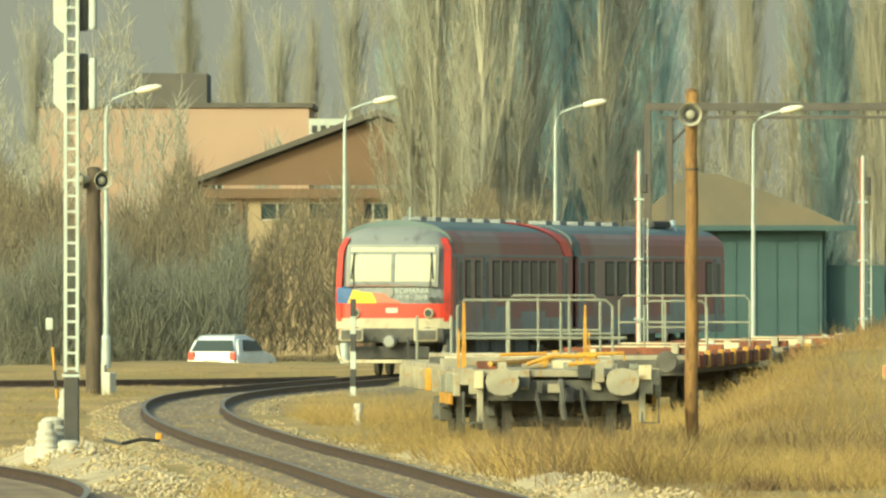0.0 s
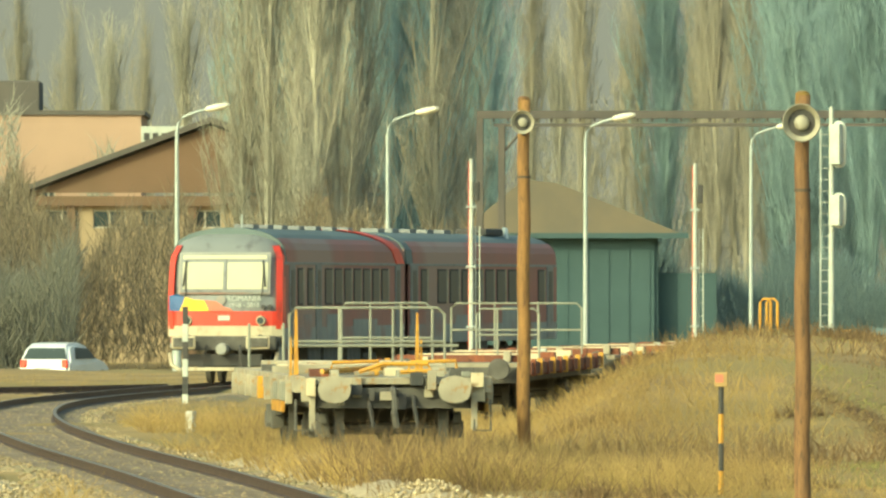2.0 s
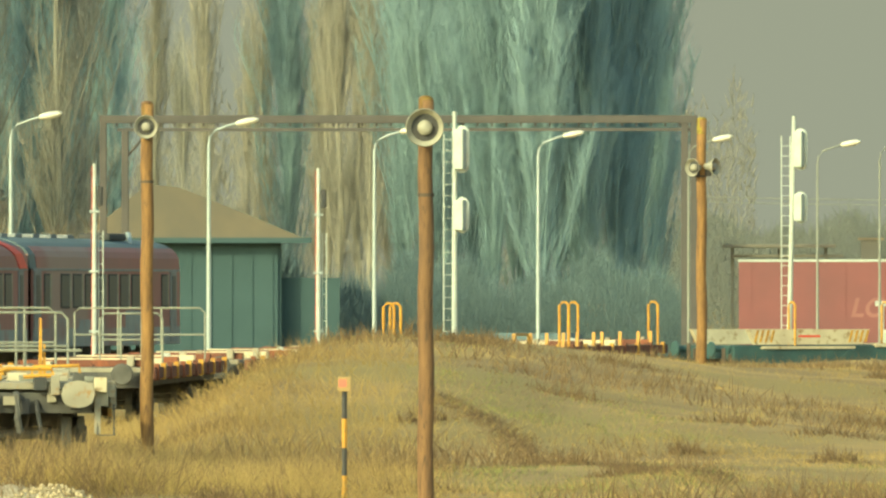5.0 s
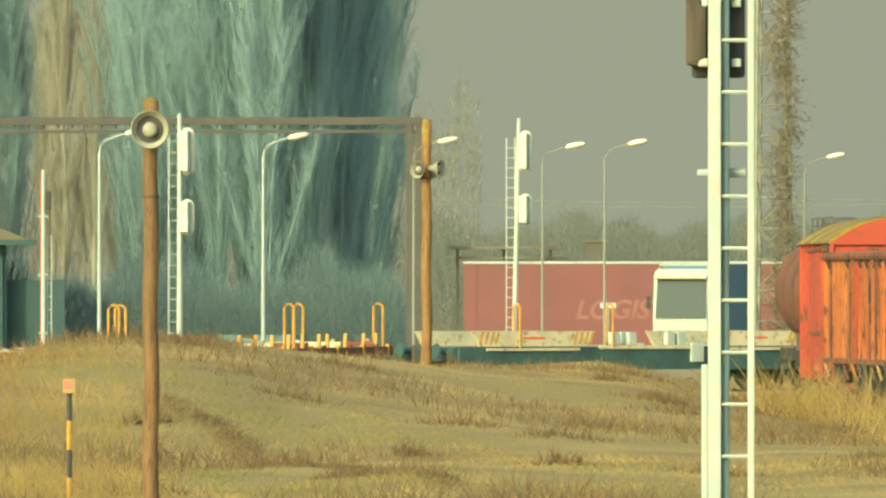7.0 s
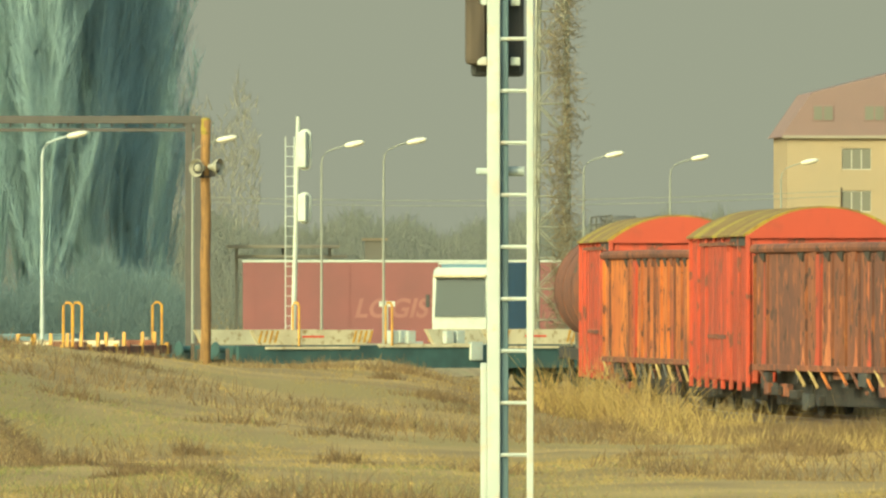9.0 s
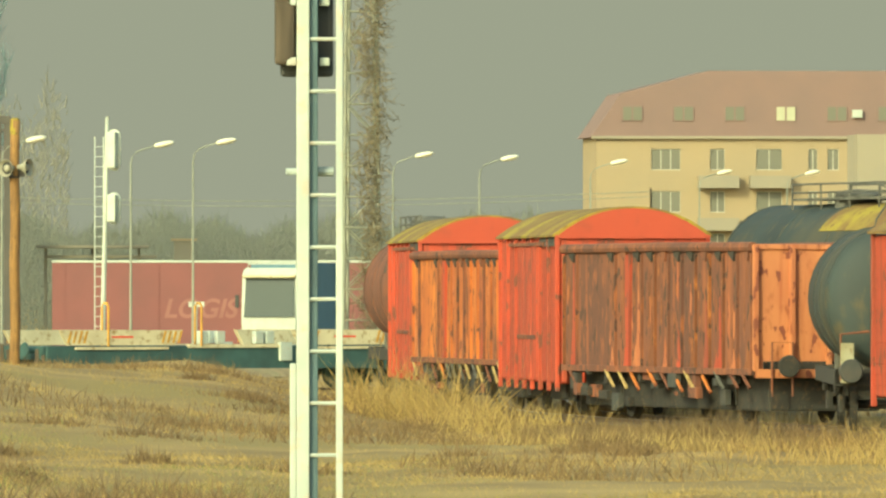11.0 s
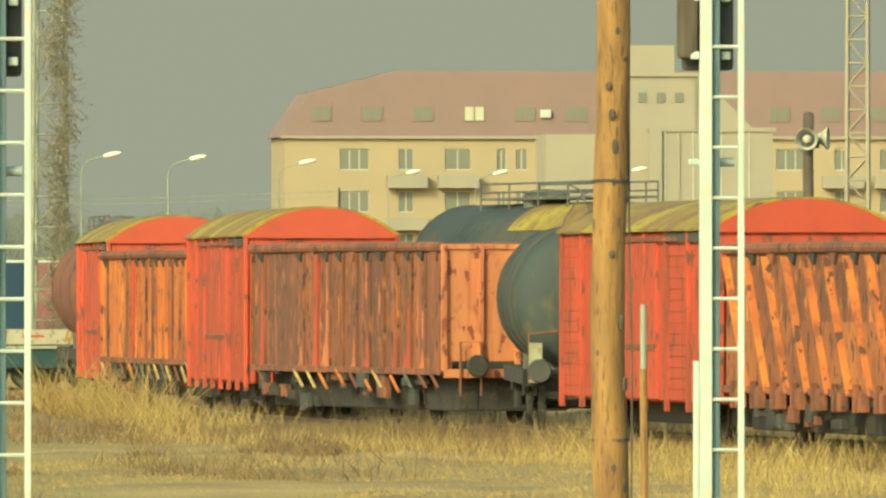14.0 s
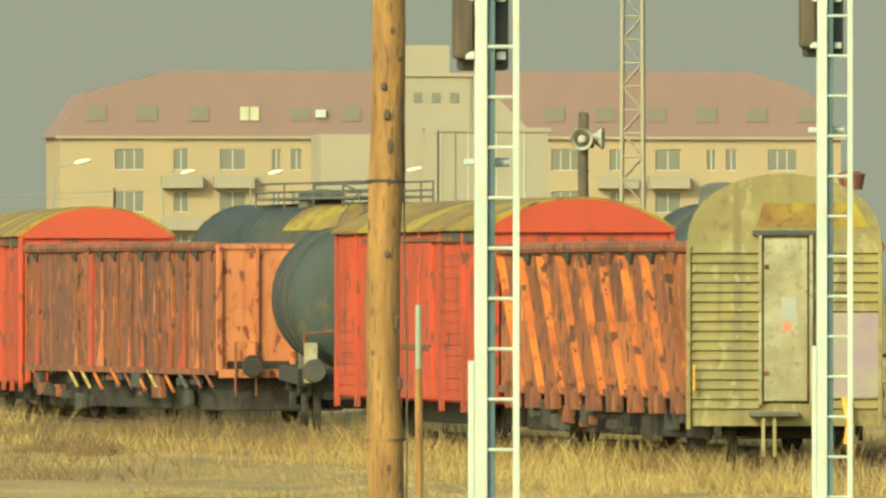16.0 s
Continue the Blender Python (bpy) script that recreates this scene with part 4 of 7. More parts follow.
def build_covered(x, y, h, L, w, eave, ridge, lab, roof="moss", bottom=0.62):
    top = near_left(x, y, h, w, lab, "covered_wagon", "freight wagon")
    underframe(top, L)
    # black box stands in for the gear and shadow below the body
    part("brake_gear", Box((0, L / 2, 0.45), (w - 1.5, L * 0.86, 0.42), 0.05), "black", top)
    part("body", Box((0, L / 2, (bottom + eave) / 2), (w - 0.12, L - 0.1, eave - bottom)), "wagon_red", top)
    for s in (-1, 1):
        n = 15
        step = (eave - bottom - 0.06) / n
        for k in range(n):
            part("side_plank", Box((s * (w / 2 - 0.035), L / 2, bottom + 0.03 + step * (k + 0.5)), (0.05 + 0.008 * ((k * 7) % 3), L - 0.2, step - 0.007), 0.004), "wagon_red", top)
        for k in range(2):
            yy = L / 2 + (k - 0.5) * 1.9
            part("sliding_door", Box((s * (w / 2 + 0.01), yy, (bottom + eave) / 2 - 0.06), (0.07, 1.8, eave - bottom - 0.2), 0.012), "wagon_red", top)
            part("door_brace", Box((s * (w / 2 + 0.055), yy, bottom + 0.9), (0.03, 1.7, 0.09), 0.008), "rust", top)
        for k in range(8):
            yy = 0.08 + (L - 0.16) * k / 7
            part("side_post", Box((s * (w / 2 + 0.015), yy, (bottom + eave) / 2 - 0.05), (0.09, 0.11, eave - bottom + 0.2), 0.012), "wagon_red", top)
        # solid black strip for the dark of the cavity under the eave
        part("door_gap", Box((s * (w / 2 + 0.0), 1.9, eave - 0.09), (0.09, 3.0, 0.17), 0.01), "black", top, "black strip standing in for the shaded gap under the eave")
        part("door_rail", Box((s * (w / 2 + 0.05), L / 2, eave - 0.12), (0.06, L * 0.6, 0.07)), "rust", top)
    part("roof", Prism([(a * 1.03, b + 0.012) for a, b in vault(w, eave, ridge, over=0.06)], 0.06, L + 0.03), roof, top, "sheet roof covered in yellow moss" if roof == "moss" else "")
    part("gable", Prism(vault(w * 0.985, eave + 0.02, ridge - 0.03), -0.015, 0.10), "gable_red", top, "smooth red arched gable")
    part("gable_lip", Prism([(-w / 2, eave - 0.02), (w / 2, eave - 0.02), (w / 2, eave + 0.025), (-w / 2, eave + 0.025)], -0.035, 0.1), "gable_red", top)
    for k in range(9):
        part("end_rib", Box((-w / 2 + 0.12 + (w - 0.24) * k / 8, -0.01, (bottom + eave) / 2 - 0.22), (0.1, 0.12, eave - bottom - 0.5), 0.01), "wagon_red", top)
    buffers(top, 0.0)
    return top


def build_gondola(x, y, h, L, w, rim, lab, side_mat, end_mat, slant=0.0, bottom=0.97, bays=14, sets=("rust", "wagon_red"), two_axle=True, share=0.42):
    """An open wagon: plate sides between ribs, a tube rim, ribbed ends and a gap-toothed underframe."""
    top = near_left(x, y, h, w, lab, "open_wagon", "freight wagon")
    underframe(top, L, two_axle=two_axle)
    rnd = random.Random(int(x * 10))
    zc = (bottom + rim) / 2
    # dark box added as the shadowed cavity behind the struts
    part("hopper_gear", Box((0, L / 2, bottom / 2 + 0.12), (w - 0.8, L * 0.96, bottom - 0.2), 0.05), "gear", top)
    for k in range(44):
        part("gear_block", Box((rnd.choice((-1, 1)) * (w / 2 - rnd.uniform(0.0, 0.2)), rnd.uniform(0.3, L - 0.3), rnd.uniform(0.3, bottom - 0.05)), (0.12, rnd.uniform(0.15, 0.7), rnd.uniform(0.08, 0.34)), 0.02), rnd.choice(("gear", "black", "rust", "gear")), top)
    part("floor", Box((0, L / 2, bottom + 0.3), (w - 0.2, L - 0.2, 0.1)), "rust", top)
    for s in (-1, 1):
        part("side_plate", Box((s * (w / 2 - 0.06), L / 2, zc), (0.05, L - 0.1, rim - bottom)), side_mat, top)
        if slant:
            part("lower_plate", Box((s * (w / 2 - 0.05), L / 2, bottom + 0.55), (0.06, L - 0.14, 1.05), 0.006), "brown_plate", top, "paler rusted lower plate")
        part("rim", Tube([(s * (w / 2 - 0.02), 0, rim), (s * (w / 2 - 0.02), L / 2, rim + 0.015), (s * (w / 2 - 0.02), L, rim)], 0.095, 8), "rust", top)
        for k in range(bays + 1):
            rw = rnd.uniform(0.035, 0.05) if slant else rnd.uniform(0.03, 0.06)
            door = not slant and k == 9
            if not slant and k in (11, 12):
                continue
            if door:
                rw = 0.2
            inset = 0.08 + slant * (rim - bottom) / 2
            yy = inset + (L - 2 * inset) * k / bays
            m = "wagon_red" if door else sets[rnd.random() < share]
            def lean(u, z):
                return (yy + u + slant * (z - zc), z)
            part("rib", Prism([lean(-0.4 * rw - 0.01, bottom - 0.05), lean(0.4 * rw + 0.01, bottom - 0.05), lean(rw, rim - 0.12), lean(-rw, rim - 0.12)], s * (w / 2 - 0.09), s * (w / 2 + (0.08 if slant else 0.015)), "x"), m, top)
            if k < bays:
                part("rim_hook", Prism([(yy + 0.1, rim - 0.06), (yy + 0.55, rim - 0.06), (yy + 0.5, rim - 0.14), (yy + 0.2, rim - 0.26)], s * (w / 2 - 0.03), s * (w / 2 + 0.02), "x"), "gear" if k % 3 else "rust", top)
            if k < bays and not slant:
                e = rnd.choice((0.4, 0.6, 0.75, 1.4, 2.1))
                part("rust_flare", Prism([(yy + 0.15, bottom), (yy + rnd.uniform(0.42, 0.72), bottom), (yy + 0.36, bottom + 0.35 * e), (yy + 0.30, bottom + e)], s * (w / 2 - 0.03) - 0.006, s * (w / 2 - 0.03) + 0.006, "x"), rnd.choice((sets[1], "wagon_red", "wagon_pink")), top)
            if slant:
                part("hinge_block", Box((s * (w / 2 + 0.05), yy - slant * (rim - bottom) / 2 + 0.3, bottom - 0.16), (0.14, 0.26, 0.3), 0.02), "rust", top)
                part("hinge_arm", Box((s * (w / 2 + 0.06), yy - slant * (rim - bottom) / 2 + 0.75, bottom - 0.1), (0.1, 0.1, 0.44), 0.015), "rust", top)
            elif k < bays:
                part("door_strut", Prism([(-0.33, bottom - 0.34), (-0.27, bottom - 0.37), (0.33, bottom - 0.05), (0.28, bottom - 0.02)], -0.02, 0.02, "x"), rnd.choice(("strut", "strut", "wagon_orange", "rust", "under")), top).matrix_local = Matrix.Translation((s * (w / 2 + 0.02), yy + rnd.uniform(0.1, 0.4), rnd.uniform(-0.08, 0.05)))
            for _ in range(3 if k < bays else 0):
                a, b, c, e = yy + rnd.uniform(0.1, 0.8), rnd.uniform(bottom + 0.05, rim - 0.9), rnd.uniform(0.03, 0.09), rnd.uniform(0.2, 0.9)
                part("flaked_streak", Prism([(a, b), (a + c, b + 0.15 * e), (a + 0.6 * c, b + e), (a - 0.5 * c, b + 0.6 * e)], s * (w / 2 - 0.034) - 0.006, s * (w / 2 - 0.034) + 0.006, "x"), sets[1] if rnd.random() < 0.7 else "wagon_pink", top)
        part("lower_sill", Box((s * (w / 2 - 0.01), L / 2, bottom - 0.02), (0.09, L, 0.12), 0.01), "rust", top)
    for y_ in (0.04, L - 0.04):
        part("end_plate", Box((0, y_, zc), (w - 0.1, 0.06, rim - bottom)), end_mat, top)
        part("end_rim", Box((0, y_, rim), (w, 0.14, 0.1), 0.02), end_mat, top)
    for k in range(5):
        part("end_rib", Box((-w / 2 + 0.06 + (w - 0.12) * k / 4, -0.03, zc), (0.1, 0.1, rim - bottom), 0.01), end_mat, top)
    part("step_ladder", Tube([(-w / 2 + 0.35, -0.12, 0.5), (-w / 2 + 0.35, -0.12, 1.5), (-w / 2 + 0.75, -0.12, 1.5), (-w / 2 + 0.75, -0.12, 0.5)], 0.022, 6), "rust", top)
    part("end_sill", Box((0, 0.0, bottom - 0.05), (w * 0.96, 0.16, 0.16), 0.01), end_mat, top)
    buffers(top, 0.0, mat="gear")
    return top


def build_tank(x, y, h, L, r, zc, lab, walkway=True, dome=0.35, mat="tank"):
    top = near_left(x, y, h, 2 * r, lab, "tank_wagon", "tank wagon")
    underframe(top, L, 2.2, 0.95, "gear")
    prof = [(0.12, 0.02), (0.14, r * 0.5), (0.22, r * 0.82), (0.36, r * 0.96), (0.5, r), (L - 0.5, r), (L - 0.36, r * 0.96), (L - 0.22, r * 0.82), (L - 0.12, 0.02)]
    part("tank_barrel", Lathe(prof, (0, 0, zc), "y", 32), mat, top, smooth=True)
    for y_ in (0.55, L * 0.35, L * 0.65, L - 0.55):
        part("tank_strap", Lathe([(-0.05, r + 0.012), (0.05, r + 0.012)], (0, y_, zc), "y", 32), mat, top)
    if dome:
        part("dome", Lathe([(-0.2, 0.5), (dome, 0.48), (dome + 0.08, 0.3), (dome + 0.1, 0.05)], (0, L / 2, zc + r), "z", 20), "under", top)
    for y_ in (1.4, L - 1.4):
        part("saddle", Box((0, y_, zc - r * 0.9), (r * 1.3, 0.3, 0.5), 0.03), "under", top)
    if walkway:
        part("walkway", Box((0.1, L * 0.4, zc + r + 0.1), (1.3, L * 0.7, 0.05)), "under", top)
        for xx in (-0.55, 0.75):
            for k in range(5):
                yy = L * 0.05 + L * 0.7 * k / 4
                part("walkway_post", Tube([(xx, yy, zc + r - 0.2), (xx, yy, zc + r + 0.42)], 0.022, 5), "under", top)
            for z in (0.24, 0.42):
                part("handrail", Tube([(xx, L * 0.05, zc + r + z), (xx, L * 0.75, zc + r + z)], 0.022, 5), "under", top)
        part("moss_patch", Prism([(1.0 * r * math.cos(a), r * math.sin(a)) for a in [radians(96 + 6 * q) for q in range(9)]] + [((r + 0.015) * math.cos(a), (r + 0.015) * math.sin(a)) for a in [radians(144 - 6 * q) for q in range(9)]], 0.6, L * 0.42), "moss", top, "yellow moss on the barrel").matrix_local = Matrix.Translation((0, 0, zc))
        for k in range(0, 6, 2):
            part("walkway_post", Tube([(-0.55 + 0.26 * k, L * 0.05, zc + r - 0.1), (-0.55 + 0.26 * k, L * 0.05, zc + r + 0.42)], 0.02, 5), "under", top)
        part("arched_rail", Tube([(-0.55, 0.6, zc + r + 0.3), (-0.9, 0.6, zc + r + 0.12), (-1.25, 0.6, zc + r - 0.35), (-1.4, 0.6, zc + r - 0.9)], 0.022, 5), "under", top)
        part("end_handrail", Tube([(-0.75, L * 0.2, zc + r + 0.42), (-0.75, L * 0.1, zc + r + 0.25), (-0.7, 0.6, zc + r - 0.25)], 0.02, 5), "under", top)
    part("end_ladder", Tube([(-0.5, 0.02, 0.9), (-0.5, 0.02, zc)], 0.025, 5), "under", top)
    part("brake_stand", Box((-r * 0.72, -0.02, 1.2), (0.24, 0.2, 0.7), 0.02), "peel", top)
    part("platform_rail", Tube([(-1.05, -0.1, 0.9), (-1.05, -0.1, 1.7), (-0.55, -0.1, 1.75)], 0.025, 5), "rust", top)
    buffers(top, 0.0, mat="black")
    return top


def build_reefer(x, y, h, L, w):
    top = near_left(x, y, h, w, "stained cream refrigerator van with slatted end and door", "refrigerator_wagon", "freight wagon")
    underframe(top, L)
    bottom, eave, ridge = 0.55, 3.12, 4.12
    body = [(-w / 2, bottom), (w / 2, bottom), (w / 2, eave)] + [(w / 2 * math.cos(math.pi * k / 16), eave + (ridge - eave) * math.sin(math.pi * k / 16) ** 0.85) for k in range(1, 16)] + [(-w / 2, eave)]
    part("body", Prism(body, 0.0, L), "reefer", top)
    rib = [(a, b) for a, b in body[2:]]
    # slats of the end wall either side of the door
    for s in (-1, 1):
        n = 17
        for k in range(n):
            z = 0.86 + 2.2 * k / (n - 1)
            x0, x1 = (-w / 2 + 0.03, -0.36) if s < 0 else (0.42, w / 2 - 0.03)
            part("slat", Prism([(-0.05, z - 0.062), (-0.028, z - 0.07), (-0.0, z + 0.062), (0.02, z + 0.06)], x0, x1, "x"), "reefer", top)
        part("corner_post", Box((s * (w / 2 - 0.02), -0.03, 1.8), (0.06, 0.09, 2.6), 0.01), "reefer", top)
    d = part("door", Box((0.02, -0.03, 2.05), (0.62, 0.07, 2.3), 0.02), "peel", top, "pale peeling end door")
    for z in (1.3, 2.8):
        part("door_hinge", Box((-0.28, -0.08, z), (0.12, 0.03, 0.06)), "rust", d)
    part("paper_label", Box((0.06, -0.07, 2.2), (0.2, 0.01, 0.34)), "graf", d)
    part("red_label", Box((0.04, -0.07, 1.95), (0.12, 0.01, 0.12)), "flagred", d)
    part("door_frame", Box((-0.34, -0.05, 2.05), (0.05, 0.1, 2.4), 0.01), "peel", top)
    part("door_frame", Box((0.38, -0.05, 2.05), (0.05, 0.1, 2.4), 0.01), "peel", top)
    part("lintel", Box((0.1, -0.05, 3.28), (1.1, 0.1, 0.07), 0.01), "black", top)
    part("mossy_panel", Prism([(-0.4, 3.36), (1.2, 3.36), (1.0, 3.7), (-0.3, 3.7)], -0.012, 0.0), "moss", top, "yellow moss above the door")
    part("grab_handle", Tube([(-w / 2 + 0.1, -0.1, 1.0), (-w / 2 + 0.1, -0.14, 1.05), (-w / 2 + 0.1, -0.14, 1.35), (-w / 2 + 0.1, -0.1, 1.4)], 0.02, 6), "yellow", top)
    part("end_step", Box((-0.15, -0.2, 0.72), (0.7, 0.4, 0.06), 0.01), "under", top)
    for x_ in (-0.3, -0.14):
        part("step_hanger", Box((x_, -0.3, 0.42), (0.05, 0.05, 0.6)), "reefer", top)
    part("hose", Tube([(0.85, -0.15, 0.95), (0.92, -0.25, 0.6), (0.88, -0.2, 0.3)], 0.05, 8), "yellow", top)
    part("roof_vent", Lathe([(0, 0.16), (0.12, 0.18), (0.22, 0.2), (0.26, 0.1)], (0.95, 1.0, 3.9), "z", 16), "rust", top)
    part("graffiti_patch", Box((0.95, -0.055, 1.55), (0.75, 0.01, 1.2), 0.004), material("mauve_graffiti", (0.22, 0.16, 0.19), (0.25, 0.22, 0.15), 3.0, 0.8), top)


build_tank(6.75, 260, -2, 11, 1.3, 2.45, "far rusty tank wagon with a dome, half hidden", mat="rust")
build_covered(7.1, 247.5, -2, 11, 2.95, 3.5, 4.05, "far red covered wagon with an arched end")
build_gondola(8.46, 234.5, -7.6, 12, 2.95, 3.2, "faded orange open wagon behind the covered one", "wagon_orange", "wagon_orange", sets=("wagon_orange", "rust"))
build_covered(9.07, 222, -3.6, 11.5, 2.95, 3.50, 4.06, "red covered wagon with a mossy arched roof")
build_gondola(12.08, 208.2, -13, 13.2, 2.95, 3.26, "rusted brown open wagon with a faded pink end", "rust", "wagon_pink", sets=("rust", "rust_orange"), share=0.4)
build_tank(12.64, 195.7, 2, 11.5, 1.30, 2.32, "dark grey tank wagon between red wagons", walkway=False, dome=0)
build_covered(14.97, 182, -7.6, 12.2, 3.05, 3.42, 3.93, "red planked covered wagon with a yellow mossy roof")
build_gondola(17.0, 169.3, -9.0, 12.2, 2.95, 3.12, "orange rusted open wagon with slanted ribs", "rust_orange", "wagon_orange", slant=0.7, bays=8, bottom=0.9, sets=("wagon_orange", "rust_orange"), share=0.08)
build_reefer(15.9, 159.0, 6.2, 9.4, 2.75)
# two more tank wagons on the track behind
build_tank(15.9, 230, -13, 12, 1.42, 2.85, "black tank wagon with a railed walkway on top", dome=0.2)
build_tank(22.2, 225, 2, 12, 1.42, 2.85, "dark blue-grey tank wagon with a dark dome", walkway=False, dome=0.3)


def on_yard(dist):
    p, h = along(YARD, dist)
    q, _ = along(YARD, dist + 10)
    h = math.degrees(math.atan2(q.x - p.x, q.y - p.y))
    return p, h


def hoop(top, x, y, z0, z1, wid=0.25):
    part("yellow_hoop", Tube([(x - wid / 2, y, z0), (x - wid / 2, y, z1 - 0.08), (x - wid / 2 + 0.08, y, z1), (x + wid / 2 - 0.08, y, z1), (x + wid / 2, y, z1 - 0.08), (x + wid / 2, y, z0)], 0.035, 6), "yellow", top)


def railing(top, x0, x1, y, z0, z1, mat="railgrey"):
    w_ = x1 - x0
    part("railing", Tube([(x0, y, z0), (x0, y, z1 - 0.1), (x0 + 0.1, y, z1), (x1 - 0.1, y, z1), (x1, y, z1 - 0.1), (x1, y, z0)], 0.022, 6), mat, top)
    part("mid_rail", Tube([(x0, y, (z0 + z1) / 2), (x1, y, (z0 + z1) / 2)], 0.022, 6), mat, top)
    for k in range(1, 3):
        part("rail_post", Tube([(x0 + w_ * k / 3, y, z0), (x0 + w_ * k / 3, y, z1)], 0.022, 6), mat, top)


def build_near_flat(dist, L):
    p, h = on_yard(dist)
    top = thing("flat_wagon", (p.x - 0.15, p.y, -0.1), h - 2.6, "dusty grey flat wagon with yellow fittings and grey railings", "flat wagon", "flat wagons on the yard track")
    w = 2.9
    underframe(top, L, 2.3, 0.92, "under", two_axle=False)
    bogie(top, 1.7, 1.8, 0.46)
    part("deck", Box((0, L / 2, 1.17), (w - 0.5, L, 0.1), 0.01), "flatgrey", top)
    for s in (-1, 1):
        part("side_beam", Box((s * (w / 2 - 0.09), L / 2, 1.12), (0.16, L, 0.24), 0.015), "flatgrey", top)
        for k in range(9):
            part("stake_pocket", Box((s * (w / 2 + 0.02), 0.9 + (L - 1.8) * k / 8, 1.0), (0.1, 0.22, 0.34), 0.015), "yellow" if k == 4 else "flatgrey", top)
        part("end_plate", Box((s * 1.24, -0.03, 1.04), (0.2, 0.1, 0.34), 0.015), "flatgrey", top)
        part("end_plate", Box((s * 0.52, -0.03, 1.08), (0.13, 0.1, 0.3), 0.015), "flatgrey", top)
        part("drop_bar", Box((s * 1.18, -0.06, 0.72), (0.09, 0.08, 0.5), 0.012), "flatgrey", top)
        part("yellow_strip", Box((s * (w / 2 + 0.05), 3.2, 0.78), (0.06, 2.6, 0.16), 0.01), "yellow", top)
        part("side_frame", Box((s * (w / 2 - 0.02), 3.0, 0.98), (0.07, 3.6, 0.3), 0.015), "under", top)
        for k in range(6):
            part("side_slat", Box((s * (w / 2 + 0.04), 1.5 + 0.55 * k, 1.0), (0.05, 0.3, 0.26), 0.01), "railgrey", top)
    for s in (-1, 1):
        # large dished buffers
        b = part("buffer", Lathe([(-0.36, 0.10), (0.0, 0.12)], (s * 0.875, 0, 1.05), "y", 16), "flatgrey", top)
        part("buffer_plate", Prism([(0.27 * math.cos(a * math.tau / 16) * (1 if abs(math.cos(a * math.tau / 16)) < 0.8 else 0.9), 0.2 * math.sin(a * math.tau / 16)) for a in range(16)], -0.05, 0.0), "flatgrey", b).matrix_local = Matrix.Translation((s * 0.875, -0.36, 1.05))
        part("foot_step", Tube([(s * 1.18, -0.05, 0.9), (s * 1.18, -0.1, 0.45), (s * 1.42, -0.1, 0.45), (s * 1.42, -0.05, 0.9)], 0.022, 6), "under", top)
    part("coupling_hook", Tube([(0, 0, 1.05), (0, -0.3, 1.02), (0.0, -0.34, 0.7), (0.04, -0.3, 0.5)], 0.05, 7), "under", top)
    for x in (-0.35, 0.3):
        part("brake_hose", Tube([(x, 0, 0.95), (x, -0.2, 0.8), (x + 0.05, -0.25, 0.5)], 0.03, 6), "black", top)
    part("release_handle", Tube([(-0.5, -0.08, 1.3), (-0.15, -0.12, 1.42), (0.5, -0.12, 1.42), (0.55, -0.12, 1.32), (0.1, -0.12, 1.3)], 0.035, 6), "yellow", top)
    rnd = random.Random(11)
    for k in range(44):
        x, y, c = rnd.uniform(-1.2, 1.2), rnd.uniform(0.4, L - 0.5), rnd.choice(("yellow", "flatgrey", "flatcream", "under", "flatgrey", "railgrey", "rust"))
        part("deck_fitting", Box((x, y, 1.26 + rnd.uniform(0, 0.04)), (rnd.uniform(0.1, 0.5), rnd.uniform(0.1, 0.7), rnd.uniform(0.06, 0.18)), 0.015), c, top)
    for x, y, z, t in ((-1.3, 2.0, 2.2, 0.035), (-1.42, 1.2, 1.8, 0.022), (0.62, 4.0, 2.15, 0.03), (0.7, 4.3, 1.75, 0.025)):
        part("stanchion", Prism([(x - 1.1 * t, 1.1), (x + 1.1 * t, 1.1), (x + 0.5 * t, z), (x - 0.5 * t, z)], y, y + 0.08), "yellow", top)
    for k in range(12):
        x = -1.2 + 0.22 * k
        part("headstock_fitting", Box((x, -0.1 - 0.04 * rnd.random(), rnd.uniform(0.86, 1.2)), (rnd.uniform(0.06, 0.2), 0.1, rnd.uniform(0.08, 0.3)), 0.01), rnd.choice(("flatgrey", "black", "flatcream", "yellow", "under", "black")), top)
    for k in range(5):
        part("deck_beam", Box((0.1 * (k % 2), 5.5 + 2.3 * k, 1.3), (2.3, 0.22, 0.14), 0.02), "flatcream" if k % 2 else "flatgrey", top)
    for x0, y0 in ((-0.75, 2.6), (0.45, 3.4)):
        part("deck_loop", Tube([(x0, y0, 1.3), (x0 + 0.02, y0, 1.42), (x0 + 0.7, y0, 1.44), (x0 + 0.72, y0, 1.3)], 0.03, 6), "yellow", top)
    part("cable_run", Tube([(-1.0, 0.6, 1.3), (-0.2, 3.0, 1.33), (0.5, 7.0, 1.31), (0.9, 12, 1.32)], 0.04, 6), "yellow", top)
    railing(top, -1.15, 1.2, 6.5, 1.2, 2.22)
    railing(top, -0.1, 1.35, 11.5, 1.2, 2.28)
    part("low_rail", Tube([(-1.25, 4.2, 1.2), (-1.25, 4.2, 1.66), (1.25, 4.2, 1.66)], 0.026, 6), "railgrey", top)
    for x in (-1.25, -0.7, 1.2):
        part("tall_post", Tube([(x, L - 1.0, 1.2), (x, L - 1.0, 1.95)], 0.025, 6), "railgrey", top)


